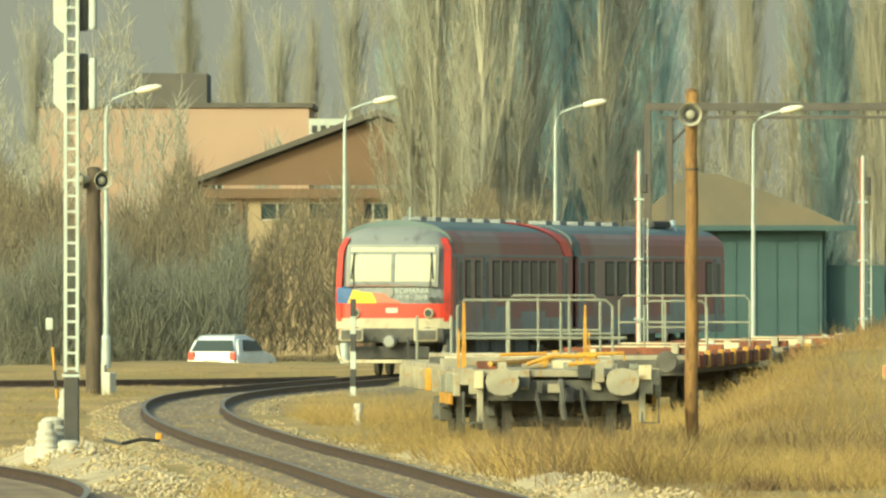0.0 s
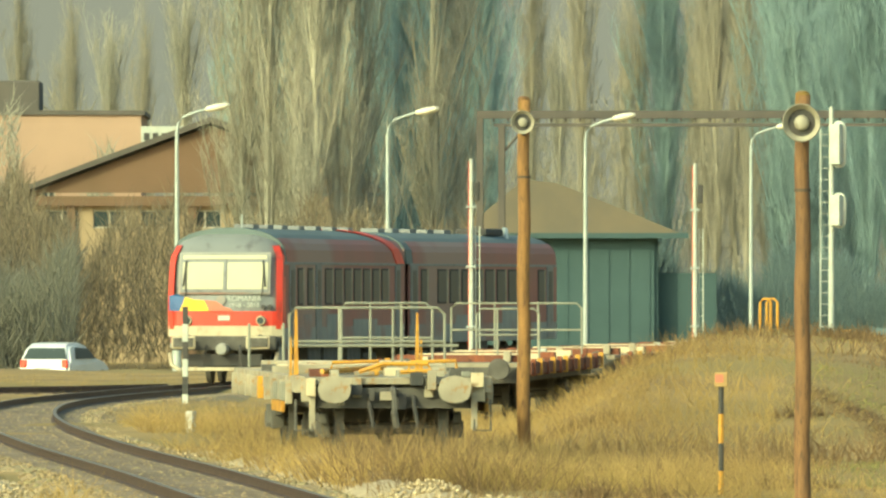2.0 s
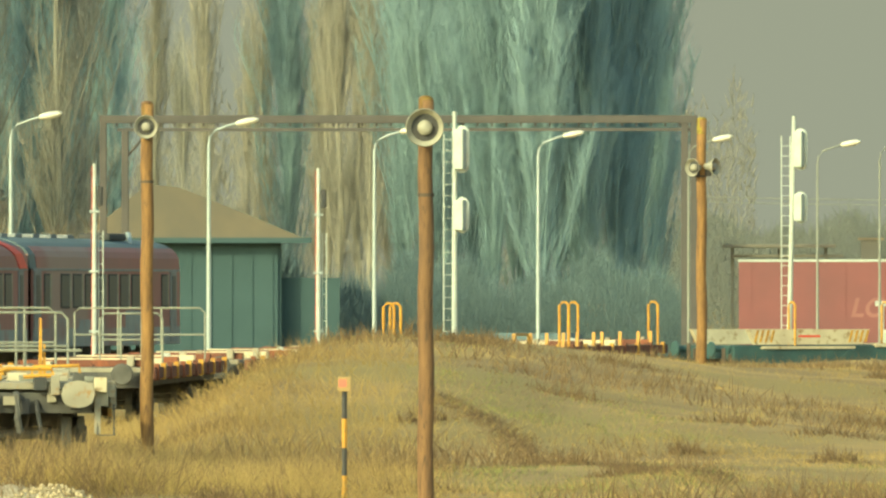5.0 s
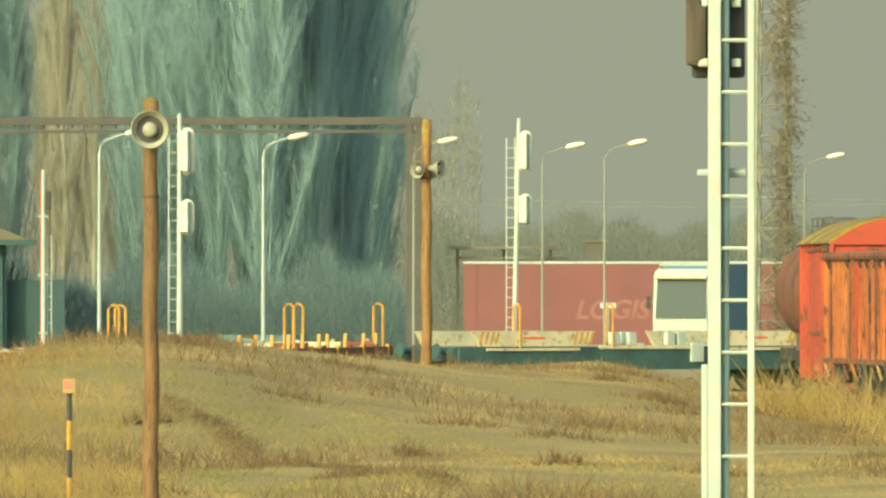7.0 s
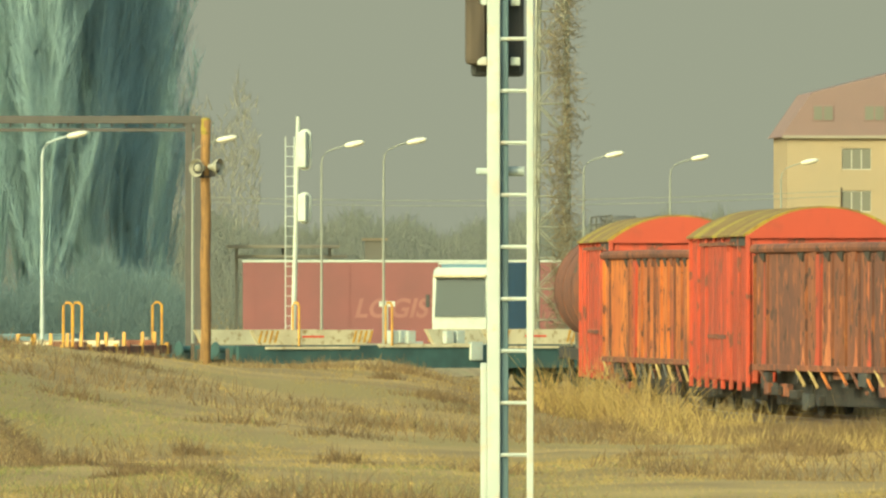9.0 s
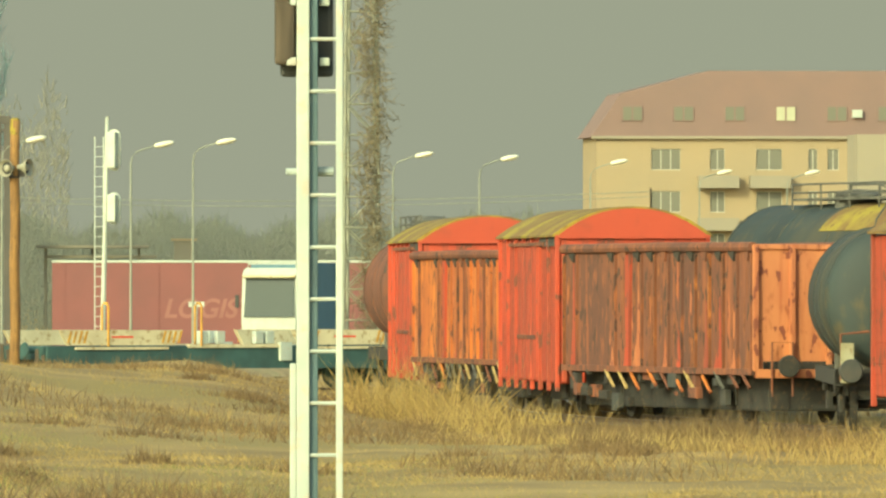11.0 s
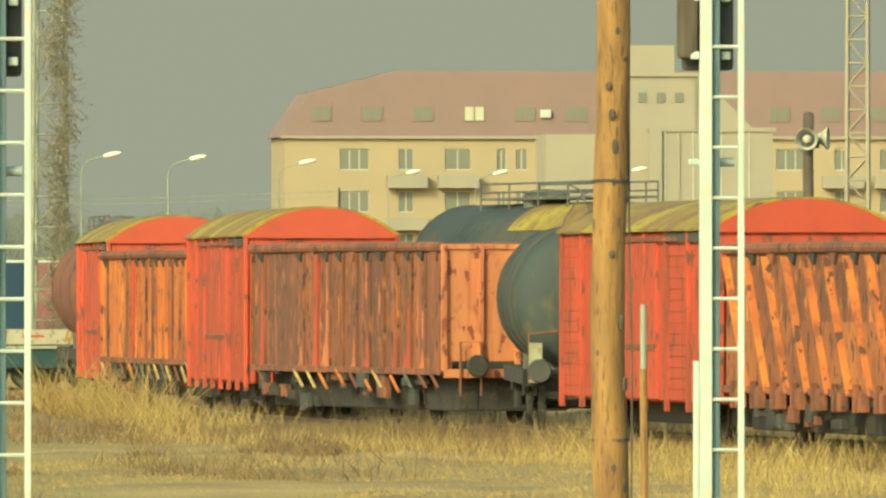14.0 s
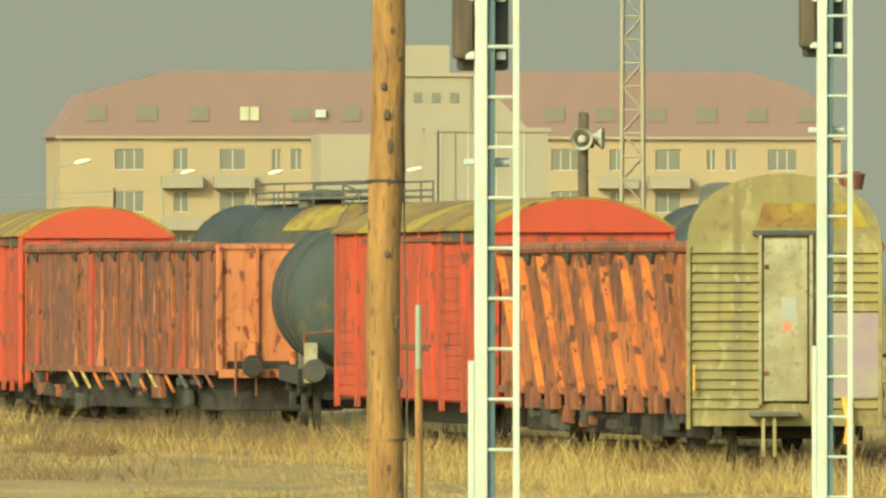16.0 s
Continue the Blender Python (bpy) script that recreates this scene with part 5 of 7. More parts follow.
def build_mid_flat(dist, L, cream, rails=False, hoops=()):
    p, h = on_yard(dist)
    top = thing("flat_wagon", (p.x, p.y, -0.2), h, ("cream-framed container wagon with striped ends and yellow hoops" if cream else "low rusty flat wagon with yellow hoops and stake pockets"), "flat wagon", "flat wagons on the yard track")
    w = 2.8
    underframe(top, L, 2.3, 0.95, "teal" if cream else "under", two_axle=False)
    part("deck", Box((0, L / 2, 1.14), (w - 0.4, L, 0.08), 0.01), "teal" if cream else "flatgrey", top)
    body = "flatcream"
    for s in (-1, 1):
        if cream:
            # deep side girder: raised platforms at both ends and a drop centre
            out = [(0.1, 1.0), (0.1, 1.42), (L * 0.27, 1.42), (L * 0.31, 1.12), (L * 0.69, 1.12), (L * 0.73, 1.42), (L - 0.1, 1.42), (L - 0.1, 1.0), (L * 0.74, 0.62), (L * 0.26, 0.62)]
            part("side_girder", Prism(out, s * (w / 2) - 0.06, s * (w / 2) + 0.06, "x"), "teal", top)
            for a, b in ((0.1, L * 0.27), (L * 0.73, L - 0.1)):
                part("cream_fascia", Box((s * (w / 2 + 0.03), (a + b) / 2, 1.33), (0.14, b - a, 0.2), 0.02), body, top)
                for k in range(2):
                    part("warning_stripe", Prism([(a + 0.15 + 0.3 * k, 1.24), (a + 0.3 + 0.3 * k, 1.24), (a + 0.4 + 0.3 * k, 1.42), (a + 0.25 + 0.3 * k, 1.42)], s * (w / 2 + 0.11), s * (w / 2 + 0.115), "x"), "ltred", top)
            part("drop_rail", Box((s * (w / 2 + 0.02), L / 2, 1.12), (0.14, L * 0.38, 0.08), 0.01), body, top)
        else:
            part("side_beam", Box((s * (w / 2), L / 2, 1.08), (0.14, L, 0.22), 0.01), "rust", top)
            for k in range(12):
                part("stake_pocket", Box((s * (w / 2 + 0.06), 0.6 + (L - 1.2) * k / 11, 1.1), (0.1, 0.16, 0.32), 0.01), "yellow" if k % 2 else "rust", top)
    if not cream:
        part("deck_rail", Box((-0.6, L / 2, 1.24), (0.14, L * 0.96, 0.12), 0.01), "flatcream", top)
        for k in range(5):
            part("load_bolster", Box((0, 1 + (L - 2) * k / 4, 1.26), (2.4, 0.3, 0.14), 0.02), "flatcream" if k % 2 else "rust", top)
    for k in range(5):
        part("twist_lock", Box((0.95, 0.8 + (L - 1.6) * k / 4, 1.5 if cream else 1.3), (0.14, 0.18, 0.2), 0.02), "white" if k == 2 else "flatgrey", top)
    for y, x in hoops:
        hoop(top, x, y, 1.15, 2.32)
    if rails:
        railing(top, 0.2, 1.4, 3.0, 1.2, 2.2)
        railing(top, -1.3, 1.35, 16.0, 1.2, 2.28)
    buffers(top, 0.0, mat="under")
    return top


def build_container_wagon(dist, L, frames):
    """A deep pocket wagon: dark green girder, raised cream frames with hatched ends, yellow hoops."""
    p, h = on_yard(dist)
    top = thing("container_wagon", (p.x, p.y, -0.2), h, "dark green container wagon with cream frames and hatched ends", "container wagon", "flat wagons on the yard track")
    w = 2.7
    underframe(top, L, 2.3, 0.95, "teal", two_axle=False)
    part("deck", Box((0, L / 2, 1.12), (w - 0.3, L, 0.08), 0.01), "teal", top)
    for s in (-1, 1):
        part("side_girder", Prism([(0.0, 0.75), (0.6, 0.55), (L - 0.6, 0.55), (L, 0.75), (L, 1.14), (0.0, 1.14)], s * w / 2 - 0.05, s * w / 2 + 0.05, "x"), "teal", top)
        for a, b in frames:
            fr = part("cream_frame", Prism([(a + 0.25, 1.18), (b - 0.25, 1.18), (b, 1.58), (a, 1.58)], s * w / 2 - 0.05, s * w / 2 + 0.1, "x"), "flatcream", top)
            for k in range(4):
                for c, sg in ((a + 0.18, 1), (b - 0.18, -1)):
                    y0 = c + sg * 0.17 * k
                    part("hatch_bar", Prism([(y0, 1.24), (y0 + 0.07, 1.24), (y0 + 0.17, 1.56), (y0 + 0.1, 1.56)], s * (w / 2 + 0.104) - 0.004, s * (w / 2 + 0.104) + 0.004, "x"), "yellow", fr)
            part("red_mark", Box((s * (w / 2 + 0.104), (a + b) / 2, 1.4), (0.01, 0.7, 0.05)), "ltred", fr)
            part("lower_rail", Box((s * (w / 2 + 0.04), (a + b) / 2, 1.1), (0.12, b - a - 0.9, 0.07), 0.01), "flatcream", top)
            part("frame_gusset", Prism([(b - 0.9, 0.8), (b - 0.1, 0.8), (b - 0.1, 1.16), (b - 0.5, 1.16)], s * w / 2 - 0.06, s * w / 2 + 0.07, "x"), "teal", top)
        part("drop_rail", Box((s * (w / 2 + 0.03), (frames[0][1] + frames[1][0]) / 2, 1.15), (0.13, frames[1][0] - frames[0][1] - 0.4, 0.09), 0.01), "flatcream", top)
        for y in (frames[0][1] + 0.7, frames[0][1] + 1.25, frames[1][0] - 1.1, frames[1][0] - 0.75):
            part("corner_cone", Box((s * w / 2, y, 1.38), (0.2, 0.26, 0.34), 0.03), "white", top)
        part("junction_box", Box((s * (w / 2 + 0.06), frames[1][0] - 0.25, 1.0), (0.16, 0.4, 0.5), 0.03), "white", top)
    for y, x in ((1.9, 1.3), (4.9, 1.3), (11.0, 1.3)):
        hoop(top, x, y, 1.15, 2.3, 0.3)
    buffers(top, 0.0, mat="teal")


def low_loop(top, y, L=1.6):
    part("low_loop", Tube([(1.3, y, 1.2), (1.3, y, 1.45), (1.3, y + 0.1, 1.52), (1.3, y + L - 0.1, 1.52), (1.3, y + L, 1.45), (1.3, y + L, 1.2)], 0.035, 6), "yellow", top)


build_near_flat(3.0, 17.5)
build_mid_flat(52, 21, False, rails=True)
build_mid_flat(75, 21, False)
wag = build_mid_flat(98, 20, False, hoops=((4.8, 1.2), (5.9, 1.2)))
low_loop(wag, 17.4)
wag = build_mid_flat(120, 19, False, hoops=((7.3, 1.2), (8.4, 1.2), (18.4, 1.2)))
low_loop(wag, 1.0)
rnd = random.Random(5)
for k in range(10):
    part("yellow_tip", Prism([(-0.1, 1.1), (0.1, 1.1), (0.0, 1.55)], -0.04, 0.04, "x"), "yellow", wag).matrix_local = Matrix.Translation((1.3 + rnd.uniform(-0.1, 0.1), 0.8 + 1.85 * k, 0))
build_container_wagon(141, 13.4, ((0.4, 4.3), (7.9, 11.3)))
build_mid_flat(156, 18, True, hoops=((0.4, 1.2), (17.0, 1.2)))


# ---- buildings ----
def wall_with_windows(name, top, x0, x1, y, z0, z1, mat, wins, thick=0.3, glass="glass"):
    """A wall along local x made of piers and spandrels round real openings, panes set back. wins: (x, z, w, h), in one or more rows."""
    rows = sorted({(round(z, 2), hh) for _, z, _, hh in wins})

    def piece(nm, xa, xb, za, zb):
        part(nm, Box(((xa + xb) / 2, y, (za + zb) / 2), (xb - xa, thick, zb - za)), mat, top)
    zc = z0
    for z, hh in rows:
        piece(name, x0, x1, zc, z)
        a = x0
        for x, w_ in sorted((x, w_) for x, zz, w_, h_ in wins if round(zz, 2) == z):
            piece("wall_pier", a, x - w_ / 2, z, z + hh)
            a = x + w_ / 2
        piece("wall_pier", a, x1, z, z + hh)
        zc = z + hh
    piece(name, x0, x1, zc, z1)
    for x, z, w_, hh in wins:
        wf = part("window", Box((x, y + 0.02, z + hh / 2), (w_, 0.08, hh)), "concrete", top)
        n = 2 if w_ < 2.5 else 3
        for k in range(n):
            part("pane", Box((x - w_ / 2 + w_ * (k + 0.5) / n, y - 0.03, z + hh / 2), (w_ / n - 0.1, 0.03, hh - 0.16)), glass, wf)


def build_apartments():
    d = 1000
    p = site(3233, d)
    top = thing("apartment_block", (p.x, p.y, -1.2), -3.0, "long cream apartment block with a red mansard roof", "apartment building")
    L, eave, ridge = 70, up(267, d) + 1.2, up(385, d) + 1.2
    wins = []
    for r in range(5):
        z = eave - 2.9 - 3.75 * r
        if z < 0.5:
            break
        x = 6.2
        while x < L - 3:
            for dx, w_ in ((0, 2.6), (4.6, 1.3), (9.2, 2.3), (13.1, 0.8), (14.9, 1.0)):
                if x + dx < L - 2:
                    wins.append((x + dx, z, w_, 1.9))
            x += 19.5
    wall_with_windows("front_wall", top, 0, L, 0, 0, eave, "cream_wall", wins, glass="pale_glass")
    part("side_wall", Box((0.15, 6, eave / 2), (0.3, 12, eave)), "cream_wall", top)
    part("side_wall", Box((L - 0.15, 6, eave / 2), (0.3, 12, eave)), "cream_wall", top)
    part("back_wall", Box((L / 2, 12, eave / 2), (L, 0.3, eave)), "cream_wall", top)
    part("mansard_roof", Prism([(-0.5, eave), (L + 0.5, eave), (L - 3, eave + 4.2), (L - 8, ridge), (10, ridge), (2.2, eave + 3.9)], -0.4, 12.4), "red_roof", top)
    part("cornice", Box((L / 2, -0.3, eave), (L + 0.8, 0.6, 0.25)), "buff_wall", top)
    for k in range(15):
        x = 3.2 + 4.55 * k
        dm = part("dormer_window", Box((x, -0.42, eave + 2.1), (1.9, 0.1, 1.4), 0.02), "red_roof", top)
        for s in (-0.45, 0.45):
            part("pane", Box((x + s, -0.47, eave + 2.1), (0.75, 0.05, 1.2)), "blind" if k == 3 else "pale_glass", dm)
    for k, x in enumerate((10.8, 15.4, 30.3, 34.9, 49.8, 54.4)):
        for r in range(3):
            z = eave - 4.4 - 3.75 * r
            if z > 1:
                b = part("balcony", Box((x, -0.8, z), (3.6, 1.3, 0.2)), "buff_wall", top)
                part("balcony_front", Box((x, -1.4, z + 0.55), (3.6, 0.1, 0.9)), "buff_wall", b)
                part("balcony_side", Box((x - 1.75, -0.8, z + 0.55), (0.1, 1.2, 0.9)), "buff_wall", b)
                part("balcony_side", Box((x + 1.75, -0.8, z + 0.55), (0.1, 1.2, 0.9)), "buff_wall", b)
    part("air_conditioner", Box((23.2, -0.6, eave + 2.1), (0.9, 0.4, 0.7), 0.04), "white", top)


build_apartments()


def build_silo():
    d = 800
    p = site(3837, d)
    g = -1.2
    k = d / F
    top = thing("grain_silo", (p.x, p.y, g), -3, "pale buff concrete silo building with stepped blocks", "industrial building")

    def z(y0):
        return up(DATUM - y0, d) - g
    part("tower", Box((2.6, 3, z(112) / 2), (5.2, 6, z(112))), "buff_wall", top)
    part("tower_head", Box((1.6, 3, (z(112) + z(57)) / 2), (3.8, 5.4, z(57) - z(112))), "buff_wall", top)
    part("ledge", Box((2.6, 3, z(112) + 0.1), (5.6, 6.4, 0.25)), "buff_wall", top)
    part("low_block", Box((6.0, 2, z(207) / 2), (8.6, 7, z(207))), "buff_wall", top)
    part("low_ledge", Box((6.0, 2, z(207)), (9.0, 7.3, 0.3)), "buff_wall", top)
    part("shoulder", Prism([(4.9, z(207)), (9.2, z(207)), (6.9, z(150)), (6.3, z(118)), (4.9, z(118))], 0, 5), "buff_wall", top)
    part("downpipe_bay", Box((1.9, -1.62, z(207) / 2), (0.9, 0.3, z(207))), "buff_wall", top)
    part("panel_joint", Box((3.6, -1.55, z(207) / 2), (0.12, 0.1, z(207))), "buff_wall", top)
    for i in range(4):
        part("panel_joint", Box((2.6 + 2.0 * i, -1.53, z(207) / 2), (0.07, 0.06, z(207))), "concrete", top)
    for i in range(3):
        part("window", Box((1.2 + 1.3 * i, -0.03, z(150)), (0.6, 0.08, 0.7)), "pale_glass", top)
    part("shed_wing", Box((-2.9, 3, z(215) / 2), (5.6, 6, z(215))), "buff_wall", top)


build_silo()


def build_warehouse():
    d = 520
    k = d / F
    p = site(670, d)
    top = thing("gabled_warehouse", (p.x, p.y, -1.2), -4.8, "old brown gabled warehouse with a cream lower band", "warehouse")
    w = 330 * k
    zr, ze, zb = up(283, d) + 1.2, up(159, d) + 1.2, up(148, d) + 1.2
    part("gable_wall", Prism([(-w * 0.97, ze), (w * 0.97, ze), (0, zr - 0.15)], 0, 0.4), "brown_wall", top)
    part("roof", Prism([(-w - 0.4, ze - 0.1), (0, zr), (w + 0.4, ze - 0.1), (w + 0.4, ze + 0.15), (0, zr + 0.28), (-w - 0.4, ze + 0.15)], -0.5, 24), "dark_roof", top)
    part("brown_band", Box((0, -0.1, zb - 0.1), (2 * w * 0.96, 0.5, 0.45)), "brown_wall", top)
    wins = [(-w * 0.8 + 2.2 * i, zb - 1.35, 1.5, 0.85) for i in range(7) if i not in (4,)]
    wall_with_windows("front_wall", top, -w * 0.95, w * 0.95, 0.2, 0, zb - 0.3, "cream_wall", wins)
    for s in (-1, 1):
        part("side_wall", Box((s * w * 0.94, 12, ze / 2), (0.3, 23, ze)), "cream_wall", top)
    for x in (-w * 0.75, -w * 0.1, w * 0.5):
        part("pilaster", Box((x, -0.05, zb / 2), (0.4, 0.3, zb)), "brown_wall", top)
    d2 = 620
    k = d2 / F
    q = site(200, d2)
    b = thing("pale_pink_hall", (q.x, q.y, -1.2), -4, "long pale pink rendered hall with a dark low roof", "industrial building")
    L, h = 347 * k, up(297, d2) + 1.2
    wins = [(115 * k + 34 * k * i, up(195, d2) - 1.2, 0.75, 1.6) for i in range(3)]
    wall_with_windows("front_wall", b, -4, L, 0, 0, h, "pink_wall", wins)
    part("side_wall", Box((L - 0.15, 8, h / 2), (0.3, 16, h)), "pink_wall", b)
    part("roof", Box((L / 2 - 2, 8, h + 0.1), (L + 4.4, 16.6, 0.25)), "dark_roof", b)
    part("penthouse", Box((L * 0.26, 8, h + 1.0), (L * 0.42, 7, 1.9), 0.1), "dark_roof", b)
    s = site(586, d2 - 4)
    sg = thing("roof_sign", (s.x, s.y, up(245, d2)), -4, "white sign board with dark unreadable lettering", "sign")
    part("board", Box((0, 0, 0.45), (78 * k, 0.1, 0.95), 0.02), "white", sg)
    for i in range(5):
        part("letter_bar", Box((-0.9 + 0.48 * i, -0.07, 0.36), (0.3, 0.03, 0.4)), "black", sg)
    for x in (-1, 1):
        part("sign_post", Box((x, 0.1, -5.0), (0.12, 0.12, 11.6)), "black", sg)


build_warehouse()


def build_shed():
    d = 470
    k = d / F
    p = site(1300, d)
    top = thing("dark_shed", (p.x, p.y, -1.2), -3, "shed with walls coloured as teal shade and a low brown gabled roof", "shed")

    def z(y0):
        return up(DATUM - y0, d) + 1.2
    x0, x1 = -170 * k, 155 * k
    wall_with_windows("front_wall", top, x0, x1, 0, 0, z(402), "shed", [])
    part("roof", Prism([(x0 - 0.6, z(403)), (215 * k, z(406)), (120 * k, z(366)), (-20 * k, z(310)), (-75 * k, z(305))], -0.8, 16), "shed_roof", top)
    for i in range(9):
        x = x0 + 0.6 + (x1 - x0) * i / 9
        part("wall_board", Box((x, -0.17, z(402) * 0.5), (0.12, 0.05, z(402) * 0.96)), "shed", top)
    part("eave_board", Box(((x0 + 215 * k) / 2, -0.85, z(404)), (215 * k - x0, 0.1, 0.22)), "shed", top)
    part("side_wall", Box((x1, 8, z(402) / 2), (0.3, 16, z(402))), "shed", top)
    part("dark_lean_to", Box((210 * k, 4, z(470) / 2), (110 * k, 6, z(470))), "shed", top)


build_shed()


def build_gantry():
    d = 430
    k = d / F
    g = -1.1
    p = site(1668, d)
    top = thing("gantry_beam", (p.x, p.y, g), 0, "brown steel gantry with a long latticed beam", "gantry")
    half = 528 * k
    zt = up(304, d) - g
    zl = up(279, d) - g
    part("top_chord", Box((0, 0, zt - 0.14), (2 * half, 0.35, 0.3), 0.02), "beam", top)
    part("bottom_chord", Box((15 * k, 0, zl), (2 * half - 30 * k, 0.2, 0.12), 0.01), "beam", top)
    n = 40
    for i in range(n + 1):
        x = -half + 30 * k + (2 * half - 34 * k) * i / n
        part("lattice_bar", Box((x, 0, (zt + zl) / 2), (0.07, 0.1, zt - zl - 0.25)), "beam", top)
    for x, zz in ((-half + 0.12, zt), (-half + 0.95, zl), (half - 0.1, zt), (half - 0.45, zt)):
        part("leg", Box((x, 0, zz / 2), (0.26, 0.3, zz), 0.02), "beam", top)
    part("knee_brace", Tube([(-half + 0.95, 0, zl - 1.1), (-half + 1.9, 0, zl)], 0.06, 6), "beam", top)


build_gantry()


# ---- vehicles ----
def build_car():
    p = site(375, 364)
    top = thing("hatchback_car", (p.x, p.y, height(p.x, p.y) - 0.12), 13, "silver-white hatchback car seen from behind", "car")
    side = [(0.0, 0.35), (0.02, 0.75), (0.12, 0.95), (0.35, 1.36), (0.6, 1.47), (1.6, 1.5), (2.3, 1.38), (3.0, 0.98), (3.9, 0.86), (4.15, 0.7), (4.2, 0.35)]
    bm = bmesh.new()
    prism(bm, side, -0.85, 0.85, "x")
    bmesh.ops.bevel(bm, geom=[e for e in bm.edges if abs(e.verts[0].co.x - e.verts[1].co.x) < 0.01], offset=0.1, segments=3, affect="EDGES")
    for v in bm.verts:
        if v.co.z > 0.97:
            v.co.x *= 1 - 0.42 * (v.co.z - 0.97)
    body = part("body", bm, "car", top, smooth=False)
    part("rear_window", Prism([(-0.74, 0), (0.74, 0), (0.6, 0.4), (-0.6, 0.4)], -0.02, 0.02), "glass", top).matrix_local = Matrix.Translation((0, 0.13, 0.97)) @ Matrix.Rotation(-radians(29), 4, "X")
    for s in (-1, 1):
        sw = part("side_window", Prism([(0.75, 0.0), (2.65, 0.0), (2.2, 0.33), (0.95, 0.38)], -0.012, 0.012, "x"), "glass", top)
        sw.matrix_local = Matrix.Translation((s * 0.862, 0, 0.98)) @ Matrix.Rotation(-s * radians(19), 4, "Y")
        part("tail_light", Box((s * 0.7, 0.02, 0.82), (0.2, 0.1, 0.26), 0.03), "ltred", top)
        for y in (0.8, 3.4):
            wh = part("wheel", Lathe([(-0.1, 0.29), (-0.08, 0.31), (0.08, 0.31), (0.1, 0.29)], (s * 0.78, y, 0.31), "x", 20), "rubber", top)
            part("rim", Lathe([(-0.01, 0.2), (0.01, 0.2)], (s * 0.885, y, 0.31), "x", 16), "galv", wh)
    part("bumper", Box((0, 0.0, 0.45), (1.6, 0.14, 0.26), 0.05), "car", top)
    part("number_plate", Box((0, -0.08, 0.66), (0.5, 0.02, 0.11)), "white", top)


build_car()


def build_van():
    """A grey van on the road behind the flat wagons."""
    p = site(1880, 425)
    top = thing("panel_van", (p.x, p.y, height(p.x, p.y)), -78, "dull blue-grey panel van on the road behind the wagons", "van")
    bm = Prism([(-2.3, 0.4), (2.35, 0.4), (2.4, 0.95), (1.55, 1.15), (0.95, 1.9), (0.7, 2.02), (-2.2, 2.02), (-2.32, 1.8)], -0.92, 0.92, "x")
    bmesh.ops.bevel(bm, geom=[e for e in bm.edges if abs(e.verts[0].co.x - e.verts[1].co.x) < 0.01], offset=0.09, segments=3, affect="EDGES")
    part("body", bm, "mastshade_vangrey", top)
    part("windscreen", Prism([(-0.8, 0), (0.8, 0), (0.7, 0.8), (-0.7, 0.8)], -0.015, 0.015), "glass", top).matrix_local = Matrix.Translation((0, 1.55, 1.2)) @ Matrix.Rotation(radians(38), 4, "X")
    for sd in (-1, 1):
        part("side_window", Prism([(0.2, 1.25), (1.3, 1.25), (0.85, 1.8), (0.2, 1.8)], sd * 0.925 - 0.008, sd * 0.925 + 0.008, "x"), "glass", top)
        part("bumper_corner", Box((sd * 0.6, 2.38, 0.5), (0.6, 0.12, 0.2), 0.04), "black", top)
        for y in (-1.5, 1.5):
            wh = part("wheel", Lathe([(-0.1, 0.3), (-0.08, 0.33), (0.08, 0.33), (0.1, 0.3)], (sd * 0.84, y, 0.33), "x", 18), "rubber", top)
            part("rim", Lathe([(-0.11, 0.2), (0.11, 0.2)], (sd * 0.845, y, 0.33), "x", 14), "galv", wh)


build_van()


def build_trailer():
    d = 470
    k = d / F
    p = site(2271, d)
    top = thing("lorry_trailer", (p.x, p.y, -1.1), 0, "long red curtain-sided lorry trailer with a pale roof edge", "trailer")
    L, h = 569 * k, up(47, d) + 1.1
    part("curtain_side", Box((L / 2, 0, (h + 1.0) / 2), (L, 2.5, h - 1.0), 0.03), "trailer", top)
    part("roof_edge", Box((L / 2, 0, h), (L + 0.05, 2.56, 0.1), 0.02), "white", top)
    part("side_skirt", Box((L / 2, 0, 0.85), (L, 2.3, 0.3), 0.02), "black", top)
    for x in (0.5, L - 0.5, L * 0.33, L * 0.66):
        part("curtain_pole", Box((x, -1.26, (h + 1.0) / 2), (0.06, 0.03, h - 1.1)), "trailer", top)
    for x in (1.2, 2.4, L - 1.5):
        wh = part("wheel", Lathe([(-0.15, 0.46), (-0.12, 0.5), (0.12, 0.5), (0.15, 0.46)], (x, -1.0, 0.5), "y", 20), "rubber", top)
        part("rim", Lathe([(-0.17, 0.28), (0.0, 0.28)], (x, -1.05, 0.5), "y", 16), "galv", wh)
    text_part("LOGISTIK", 1.1, "pale_red", top, Matrix.Translation((L * 0.52, -1.27, 2.72)) @ pose(0, 0, 0, 90, 0, 0), slope=0.25, heavy=0.03)


build_trailer()


